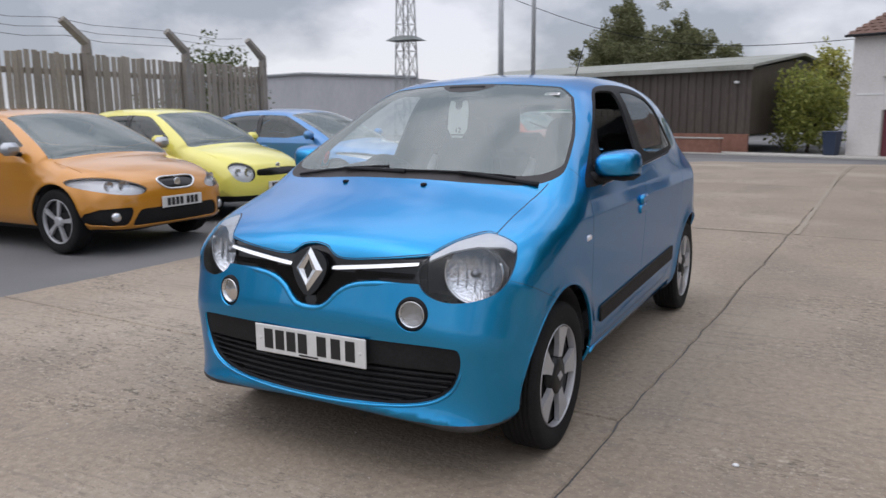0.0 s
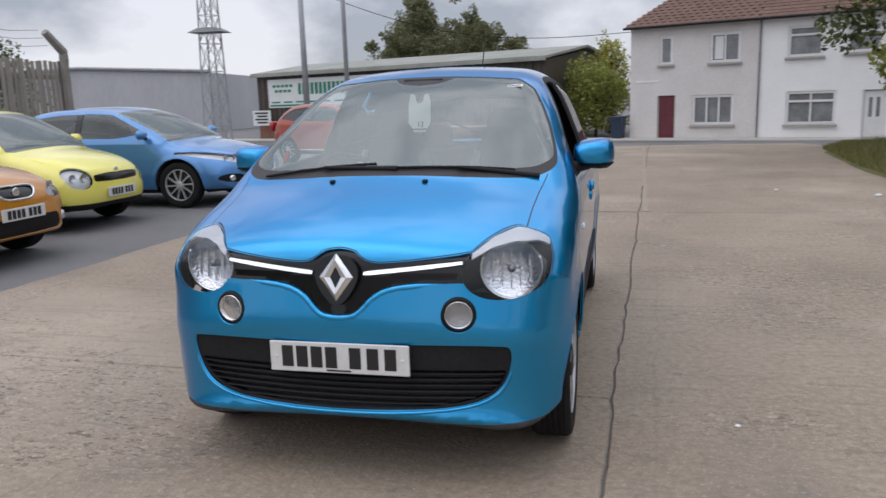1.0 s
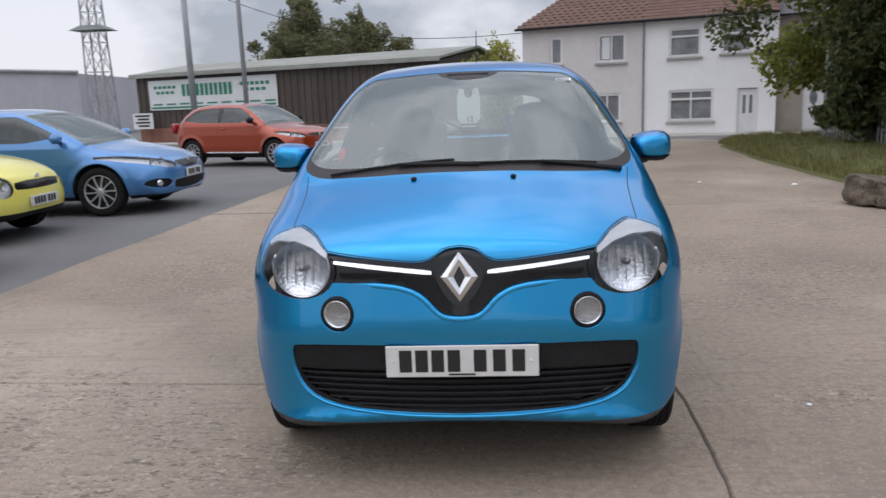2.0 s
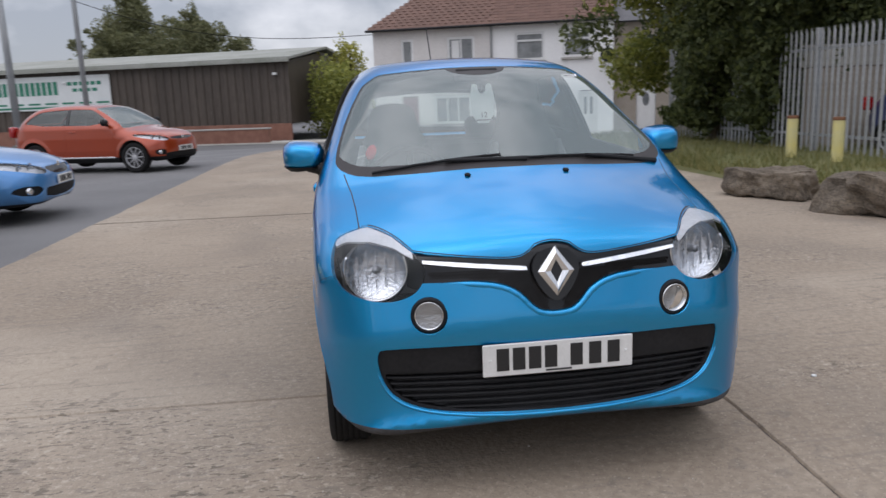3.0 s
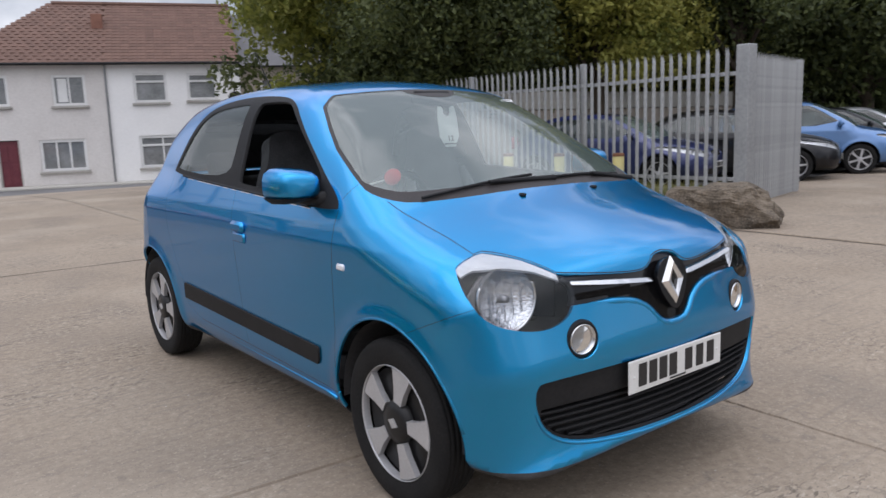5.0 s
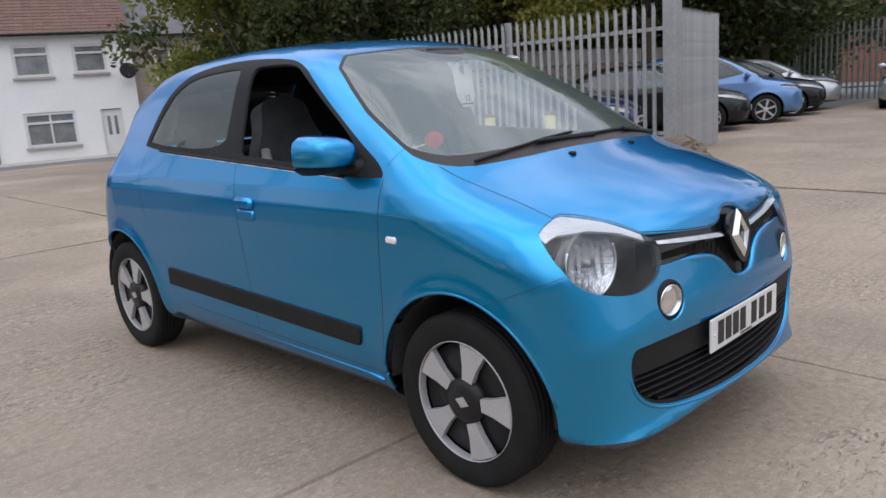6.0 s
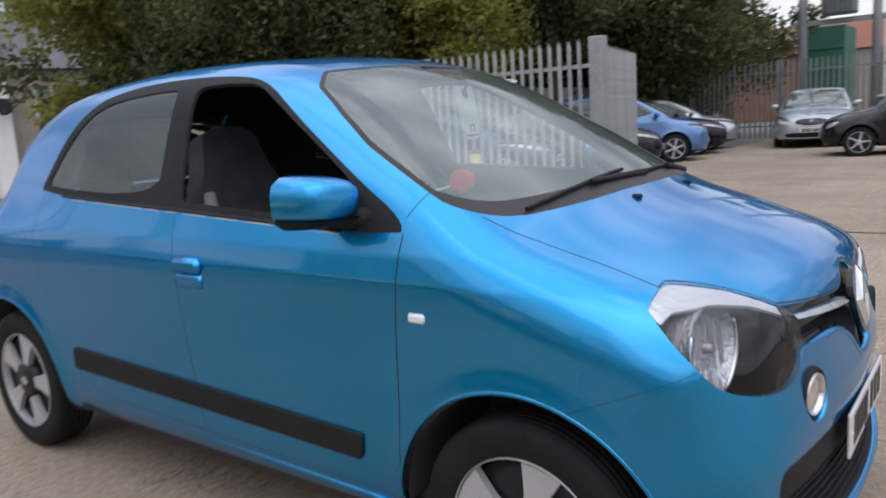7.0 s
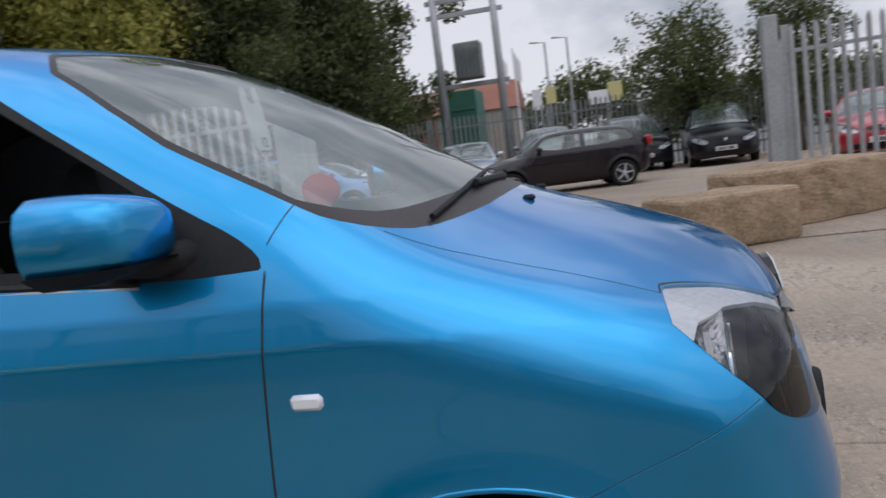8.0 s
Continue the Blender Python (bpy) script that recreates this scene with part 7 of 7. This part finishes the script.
build_car("silver_saloon", facing((18.35, 3.75), -172), saloon, SILVER, "silver saloon with chrome grille bars", 0.05, lamp=LAMP, grille=[(-0.45, 0.74), (0.4, 0.74), (0.33, 0.58), (-0.45, 0.56)], low=LOW)
build_car("dark_small_car", facing((15.98, 3.1), 100), mini, BROWN_BLACK, "very dark brown small estate with silver wheels", 0.045, lamp=[(0.45, 0.62), (0.45, 0.74), (0.58, 0.78), (0.7, 0.74), (0.7, 0.62), (0.58, 0.58)], grille=G1, low=LOW, wheels=("plain", 5, ALLOY), tint=CAR_GLASS)
build_car("grey_estate", facing((20.4, 1.7), -178), suv, GREY_PAINT, "grey tall estate car behind others", 0.055, lamp=LAMP, grille=G1, low=LOW)
build_car("black_car", facing((20.4, -1.0), -174), suv, BLACK_PAINT, "black car with clear headlamps, parked", 0.05, lamp=LAMP, grille=G1, low=LOW)
build_car("black_crossover", facing((19.2, -3.0), 177), suv, BLACK_PAINT, "black crossover with chrome grille bar, parked", 0.05, lamp=LAMP, grille=G1, low=LOW)
build_car("dark_blue_car", facing((10.5, 6.5), -72), hatch, DARK_BLUE, "dark blue hatchback behind the palisade fence", 0.055, lamp=LAMP, grille=G1, low=LOW)
build_car("red_car", facing((13.8, -4.95), 165), hatch, RED, "red hatchback behind the fence", 0.055, lamp=LAMP, grille=G1, low=LOW)


# ---- trees and growth ----
def crown(name, parent, clumps, count, size, material, seed, label=""):
    """Leaves strewn through clumps (x, y, z, rx, ry, rz), each leaf a small folded blade."""
    rng = np.random.default_rng(seed)
    wts = np.array([c[3] * c[4] * c[5] for c in clumps]) ** 0.7
    pick = rng.choice(len(clumps), count, p=wts / wts.sum())
    C = np.array(clumps)[pick]
    d = rng.normal(size=(count, 3))
    d /= np.linalg.norm(d, axis=1)[:, None]
    r = rng.uniform(0.15, 1.0, count) ** 0.5
    r *= 1 + 0.18 * np.sin(7 * d[:, 0] + 3 * d[:, 2] + pick)
    c = C[:, :3] + d * C[:, 3:] * r[:, None]
    u = rng.normal(size=(count, 3))
    u[:, 2] -= 0.3
    u /= np.linalg.norm(u, axis=1)[:, None]
    w = np.cross(u, rng.normal(size=(count, 3)))
    w /= np.linalg.norm(w, axis=1)[:, None]
    n = np.cross(u, w)
    ln = size * rng.uniform(0.6, 1.3, count)[:, None]
    v = np.stack([c - u * ln / 2, c + w * ln * 0.26 + n * ln * 0.08, c + u * ln / 2, c - w * ln * 0.26 + n * ln * 0.08], 1).reshape(-1, 3)
    i = np.arange(count)[:, None] * 4
    f = np.vstack([i + [0, 1, 2], i + [0, 2, 3]])
    me = bpy.data.meshes.new(name)
    me.from_pydata(v.tolist(), [], f.tolist())
    me.materials.append(material)
    ob = new(name, me)
    ob.parent = parent
    return tagged(ob, label) if label else ob


def tree(name, x, y, h, spread, low, seed, material, label, count=9000, leaf=0.2, z=None, cone=False):
    """Tapered trunk, limbs and a crown of leaf clumps from low to h."""
    rnd = random.Random(seed)
    z = ground_z(x, y) if z is None else z
    tr = thing(name, Matrix.Translation((x, y, z)), label, "tree")
    g = Geo().tube([(0, 0, -0.1), (0.05, 0, h * 0.2), (0.1, 0.08, h * 0.45), (0.0, 0.1, h * 0.8)], [0.05 * h * 0.5, 0.04 * h * 0.5, 0.028 * h * 0.5, 0.03], 9)
    clumps = []
    for i in range(13):
        a, t = i * 2.4 + rnd.uniform(-0.4, 0.4), (i + 0.5) / 13
        zz = low + (h - low) * (0.12 + 0.8 * t)
        rr = spread * ((0.62 * (1 - t) if cone else 0.75 - 0.55 * abs(t - 0.35)) * rnd.uniform(0.7, 1.1))
        e = Vector((rr * math.cos(a), rr * math.sin(a), zz))
        g.tube([(0.05, 0.05, max(zz * 0.6, 0.4)), tuple(e * 0.6 + Vector((0, 0, zz * 0.32))), tuple(e)], [0.07, 0.045, 0.015], 6)
        q = spread * rnd.uniform(0.36, 0.56) * (1.15 - 0.8 * t if cone else 1)
        clumps.append((*e, q, q, q * rnd.uniform(0.7, 0.95)))
        for _ in range(2):
            o = Vector((rnd.gauss(0, 1), rnd.gauss(0, 1), rnd.gauss(0, 0.7))) * q * 0.9
            s = q * rnd.uniform(0.3, 0.55)
            clumps.append((*(e + o), s, s, s * 0.8))
    if cone:
        clumps += [(0, 0, low + (h - low) * a, spread * b, spread * b, h * 0.14) for a, b in ((0.3, 0.5), (0.55, 0.38), (0.78, 0.2), (0.93, 0.09))]
    else:
        clumps.append((0, 0, (low + h) / 2, spread * 0.75, spread * 0.75, (h - low) * 0.48))
    g.part("trunk", BARK, tr, smooth=True)
    crown("crown", tr, clumps, count, leaf, material, seed)
    return tr


tree("tree", 9.0, 15.6, 8.6, 4.2, 3.6, 1, LEAF, "broad leafy tree overhanging the verge", 110000, 0.19)
tree("tree", 9.0, 12.0, 7.0, 2.9, 1.8, 16, LEAF_DARK, "dark leafy tree growing through the fence", 60000, 0.13)
tree("tree", 11.6, 18.5, 8.5, 3.6, 1.5, 2, LEAF_DARK, "dense dark leafy tree behind the fence", 26000)
tree("tree", 12.8, 14.2, 8.0, 3.4, 2.0, 3, LEAF, "dense leafy tree behind the palisade fence", 60000, 0.14)
tree("tree", 16.5, 13.0, 8.5, 3.6, 1.6, 4, LEAF_BRIGHT, "tall leafy tree over the car lot", 30000)
tree("tree", 20.5, 12.0, 9.0, 3.6, 1.2, 5, LEAF_DARK, "tall dark leafy tree at the lot corner", 28000)
tree("tree", 21.3, 8.6, 8.0, 2.7, 1.2, 6, LEAF_DARK, "dark leafy tree beside the boundary fence", 26000)
tree("tree", 11.9, 10.6, 7.5, 2.9, 2.7, 14, LEAF_BRIGHT, "leafy tree arching over the palisade fence", 50000, 0.14)
tree("tree", 16.2, 9.6, 8.0, 2.8, 2.9, 15, LEAF_DARK, "leafy tree arching over the parked cars", 40000, 0.15)
tree("tree", 14.5, 19.5, 9.5, 4.0, 1.0, 12, LEAF_DARK, "dark leafy tree in the tree belt", 22000)
tree("tree", 19.0, 17.0, 9.5, 4.0, 1.0, 13, LEAF_DARK, "dark leafy tree in the tree belt", 22000)
tree("tree", 26.0, 13.5, 9.0, 3.8, 0.8, 51, LEAF_DARK, "tall dark leafy tree beyond the boundary fence", 26000, 0.22)
tree("tree", 26.2, 9.4, 7.5, 2.9, 0.8, 52, LEAF_DARK, "dark leafy tree beyond the boundary fence", 24000, 0.22)
tree("young_tree", 22.0, -2.6, 4.6, 1.7, 1.2, 7, LEAF_DARK, "bushy young tree before the boundary fence", 9000, 0.13)
tree("young_tree", 22.2, -5.6, 5.0, 1.6, 1.2, 8, LEAF_DARK, "bushy young tree by the boundary fence", 8000, 0.13)
tree("shrub", -0.3, 37.6, 3.6, 1.9, 0.1, 9, LEAF, "green shrub between shed and house", 6000, 0.2)
tree("shrub", 0.4, 40.5, 5.2, 1.2, 1.5, 10, LEAF_BRIGHT, "thin pale green tree behind the house", 2500, 0.2)
for x, y, h, s, sd in ((-15.6, 62, 11.2, 6.4, 20), (-11.2, 63, 9.4, 5.4, 21), (-18.2, 64, 8.2, 4.4, 22), (-8.0, 66, 7.0, 4.6, 23)):
    tree("far_tree", x, y, h, s, 1.0, sd, CONIFER, "dark conifer standing behind the shed", 60000, 0.24, BASE, True)
for x, y, h, s, sd in ((8.9, 12.2, 3.2, 1.6, 42), (9.6, 14.4, 3.4, 1.8, 43), (8.7, 13.2, 4.2, 1.0, 45), (8.3, 14.8, 3.6, 1.1, 50), (7.6, 13.6, 3.2, 0.9, 53), (7.9, 11.7, 3.6, 0.8, 46), (9.5, 15.0, 4.4, 1.2, 47), (24.6, 12.6, 4.2, 2.2, 48), (24.9, 9.6, 4.0, 2.0, 49)):
    tree("bush", x, y, h, s, 0.1, sd, LEAF_DARK, "dense dark bush under the trees", 12000, 0.16)
tree("far_tree", -24, 24, 4.6, 2.0, 1.0, 24, LEAF_DARK, "small leafy tree beyond the timber fence", 3000, 0.2)

# verge with rough grass
vg = Geo()
nx, ny = 14, 34
vs = []
for i in range(nx + 1):
    for j in range(ny + 1):
        y = 5.0 + j * 0.42
        x0 = float(np.interp(y, [5.0, 6.5, 8, 12, 16.3, 19.5], [6.0, 5.1, 4.7, 4.8, 5.25, 6.6]))
        x = x0 + i * (9.6 - x0) / nx
        t = min(i / 3, 1) * min(j / 3, 1, (ny - j) / 3)
        vs.append((x, y, ground_z(x, y) - 0.03 + 0.17 * t + 0.05 * t * noise.noise(Vector((x, y, 0)))))
vg.add(vs, [(i * (ny + 1) + j, (i + 1) * (ny + 1) + j, (i + 1) * (ny + 1) + j + 1, i * (ny + 1) + j + 1) for i in range(nx) for j in range(ny)])
tagged(vg.part("verge", GRASS_GROUND, smooth=True), "rough grass verge between yard and fence", "verge", kind="structure")
rng = np.random.default_rng(5)
N = 16000
yy = rng.uniform(5.4, 19.0, N)
xl = np.interp(yy, [5.0, 6.5, 8, 12, 16.3, 19.5], [6.0, 5.1, 4.7, 4.8, 5.25, 6.6])
xx = xl + 0.15 + (9.4 - xl) * rng.uniform(0, 1, N) ** 1.4
zz = np.array([ground_z(a, b) for a, b in zip(xx, yy)]) + 0.07
hh = rng.uniform(0.06, 0.24, N) * np.interp(xx - xl, [0, 0.8], [0.5, 1.0])
an, ln = rng.uniform(0, 6.28, N), rng.normal(0, 0.35, (N, 2))
v = np.stack([np.stack([xx - 0.012 * np.cos(an), yy - 0.012 * np.sin(an), zz], 1), np.stack([xx + 0.012 * np.cos(an), yy + 0.012 * np.sin(an), zz], 1), np.stack([xx + ln[:, 0] * hh, yy + ln[:, 1] * hh, zz + hh], 1)], 1).reshape(-1, 3)
me = bpy.data.meshes.new("rough_grass")
me.from_pydata(v.tolist(), [], (np.arange(N)[:, None] * 3 + [0, 1, 2]).tolist())
me.materials.append(BLADE)
tagged(new("rough_grass", me), "dry and green rough grass on the verge", "grass", kind="stuff")

# transformer on two poles
tp = thing("pole_transformer", Matrix.Translation((25.0, 4.3, 0)), "grey transformer on a two-pole timber frame", "transformer")
for y in (-1.05, 1.05):
    Geo().tube([(0, y, 0), (0, y, 8.6)], [0.15, 0.11], 12).part("pole", GALV, tp, smooth=True)
for z in (3.55, 6.0, 6.5):
    Geo().box((0.12, 0, z), (0.1, 2.7, 0.16), 0.01).part("cross_arm", GALV, tp)
Geo().box((0, 0, 4.35), (0.7, 0.95, 1.25), 0.05).part("tank", GALV_OLD, tp, "grey transformer tank")
for i in range(7):
    Geo().box((-0.4, -0.42 + i * 0.14, 4.3), (0.12, 0.02, 1.0), 0.005).part("cooling_fin", GALV_OLD, tp)
for y in (-0.9, -0.3, 0.3, 0.9):
    Geo().lathe([(0.03, 0), (0.06, 0.05), (0.03, 0.1), (0.06, 0.15), (0.03, 0.2), (0.02, 0.3)], 10, Matrix.Translation((0.1, y, 6.58))).part("insulator", UPVC, tp, smooth=True)

# far side of the lot: low sheds, flags, lamp columns
fs = thing("far_workshop", Matrix.Translation((46, 6.9, -0.05)), "low far workshop with orange roof", "building")
Geo().box((0, 0, 1.8), (6, 4.6, 3.6), 0.05).part("wall", RENDER_BROWN, fs)
Geo().add([(-3.2, -2.5, 3.6), (3.2, -2.5, 3.6), (3.2, 2.5, 3.6), (-3.2, 2.5, 3.6), (0, -2.5, 5.4), (0, 2.5, 5.4)], [(0, 3, 5, 4), (1, 4, 5, 2), (0, 4, 1), (3, 2, 5), (0, 1, 2, 3)]).part("roof", ORANGE_ROOF, fs)
gs = thing("green_container", Matrix.Translation((31, 5.7, 0)), "dark green steel container behind the fence", "container")
Geo().box((0, 0, 1.9), (2.4, 1.6, 3.8), 0.03).part("body", GREEN_PAINT, gs)
for z in (0.6, 1.4, 2.2, 3.0):
    Geo().box((-1.22, 0, z), (0.03, 1.5, 0.08), 0.008).part("rib", GREEN_PAINT, gs)
bh = thing("far_brick_house", Matrix.Translation((46, 11.4, -0.05)), "far brick house with brown roof and chimney", "house")
Geo().box((0, 0, 2.0), (5, 4.2, 4.0), 0.05).part("wall", BRICK, bh)
Geo().add([(-2.7, -2.3, 4.0), (2.7, -2.3, 4.0), (2.7, 2.3, 4.0), (-2.7, 2.3, 4.0), (0, -2.3, 5.3), (0, 2.3, 5.3)], [(0, 3, 5, 4), (1, 4, 5, 2), (0, 4, 1), (3, 2, 5), (0, 1, 2, 3)]).part("roof", TILE, bh)
Geo().box((0, 0.3, 5.4), (0.6, 0.6, 1.2), 0.03).part("chimney", BRICK, bh)
for y, z, w, h, m, lab in ((-1.05, 3.5, 0.75, 1.0, BOLLARD, "yellow"), (2.3, 3.75, 0.55, 0.9, BOLLARD, "yellow"), (3.05, 3.6, 0.5, 1.1, UPVC, "white"), (-0.2, 3.3, 1.1, 0.7, UPVC, "white"), (-2.6, 3.0, 0.9, 0.6, UPVC, "white")):
    fb = thing("sign_board", Matrix.Translation((40, y, -0.05)), "far %s sign board on two posts" % lab, "sign", "far sign boards")
    Geo().box((0, 0, z), (0.06, w, h), 0.01).part("panel", m, fb)
    for q in (-0.4, 0.4):
        Geo().tube([(0.06, q * w, 0), (0.06, q * w, z)], 0.035, 6).part("post", GALV, fb)
hg = thing("far_hedge", Matrix.Translation((60, -2, 0)), "far row of trees beyond the lots", "hedge", kind="stuff")
crown("crown", hg, [(0, y, 2.3 + 0.3 * math.sin(y * 0.6) + 2.0 * math.exp(-((y - 2) / 4) ** 2), 3, 2.4, 2.5) for y in range(-44, 44, 2)], 60000, 0.42, LEAF_DARK, 31)
for y, h in ((2.4, 6.6), (1.2, 6.7)):
    lc = thing("lamp_column", Matrix.Translation((41, y, 0)), "slim far street lamp column", "lamp")
    Geo().tube([(0, 0, 0), (0, 0, h), (0, 0.8, h + 0.1)], 0.06, 6).part("column", GALV, lc)
for y in (3.9, 4.6):
    fl = thing("flag_pole", Matrix.Translation((38, y, 0)), "white flag on a slim far pole", "flag")
    Geo().tube([(0, 0, 0), (0, 0, 6.2)], 0.04, 6).part("pole", UPVC, fl)
    Geo().add([(0, 0, 6.1), (0.02, -0.35, 5.4), (0, -0.3, 4.4), (0, 0, 4.6), (0.03, 0, 6.1), (0.05, -0.35, 5.4), (0.03, -0.3, 4.4), (0.03, 0, 4.6)], [(0, 1, 2, 3), (7, 6, 5, 4)]).part("flag", UPVC, fl)
bw = thing("lot_wall", Matrix.Translation((17.0, 10.9, 0)), "pinkish grey rendered wall with pale coping band", "wall", kind="structure")
Geo().box((0, 0, 0.8), (18, 0.25, 1.6), 0.02).part("wall", RENDER_BROWN, bw)
Geo().box((0, -0.01, 1.8), (18.1, 0.31, 0.4), 0.02).part("coping", KERB, bw)
# dish on the white house
sd = thing("satellite_dish", HOUSE @ Matrix.Translation((10.56, -0.35, 2.77)), "dark grey round satellite dish on the house wall", "dish")
Geo().lathe([(0.0, 0.0), (0.15, 0.02), (0.3, 0.08), (0.32, 0.085), (0.3, 0.095), (0.0, 0.02)], 24, Matrix.Rotation(radians(75), 4, "X")).part("bowl", PLASTIC, sd, smooth=True)
Geo().tube([(0, 0.05, 0), (0, 0.25, -0.1), (0, 0.36, -0.1)], 0.025, 8).part("arm", GALV_OLD, sd)
Geo().tube([(0, 0, -0.28), (0, -0.32, -0.12)], 0.012, 6).part("feed_arm", GALV_OLD, sd)
# wheeled bin by the house
wb = thing("wheeled_bin", HOUSE @ Matrix.Translation((-0.45, -0.3, BASE)), "dark blue wheeled bin beside the house", "bin")
Geo().add([(-0.22, -0.24, 0.06), (0.22, -0.24, 0.06), (0.22, 0.24, 0.06), (-0.22, 0.24, 0.06), (-0.28, -0.34, 1.0), (0.28, -0.34, 1.0), (0.28, 0.34, 1.0), (-0.28, 0.34, 1.0)], [(3, 2, 1, 0), (0, 1, 5, 4), (1, 2, 6, 5), (2, 3, 7, 6), (3, 0, 4, 7), (4, 5, 6, 7)]).part("body", BIN_BLUE, wb)
Geo().box((0, 0, 1.04), (0.6, 0.74, 0.07), 0.025).part("lid", BIN_BLUE, wb)
# lines overhead
for a, b in (((-15, 35.3, 7.4), (1.5, 33.9, 4.2)),):
    pts = [Vector(a).lerp(Vector(b), q / 16) - Vector((0, 0, 1.2 * math.sin(math.pi * q / 16))) for q in range(17)]
    tagged(Geo().tube(pts, 0.02, 4).part("overhead_line", PLASTIC), "thin black overhead cable between far poles", "cable")

# litter and loose grit on the yard
sc = thing("paper_scrap", Matrix.Translation((4.78, -0.55, 0.004)) @ Matrix.Rotation(radians(30), 4, "Z"), "crumpled white paper scrap on the concrete", "litter")
Geo().add([(-0.11, -0.05, 0.0), (0.02, -0.06, 0.012), (0.12, -0.03, 0.0), (-0.1, 0.05, 0.01), (0.03, 0.04, 0.03), (0.11, 0.05, 0.004)], [(0, 1, 4, 3), (1, 2, 5, 4)]).part("paper", UPVC, sc)
for x, y, r in ((1.45, 0.73, 0.014), (3.1, 9.0, 0.03), (4.2, 8.3, 0.05)):
    p = thing("white_pebble", Matrix.Translation((x, y, 0.0)), "small white pebble on the concrete yard", "pebble")
    Geo().ball((0, 0, r * 0.3), (r, r * 0.8, r * 0.45), 10).part("stone", UPVC, p, smooth=True)
rng = np.random.default_rng(8)
grit = Geo()
for x, y, r in zip(rng.uniform(-3.6, 5.4, 900), rng.uniform(-1.8, 8.5, 900), rng.uniform(0.002, 0.007, 900)):
    grit.add([(x - r, y, 0.001), (x + r, y - r * 0.5, 0.001), (x + r * 0.4, y + r, 0.001), (x, y, 0.001 + r * 0.7)], [(0, 1, 3), (1, 2, 3), (2, 0, 3)])
tagged(grit.part("grit", KERB), "loose grit scattered on the concrete", "grit", kind="stuff")
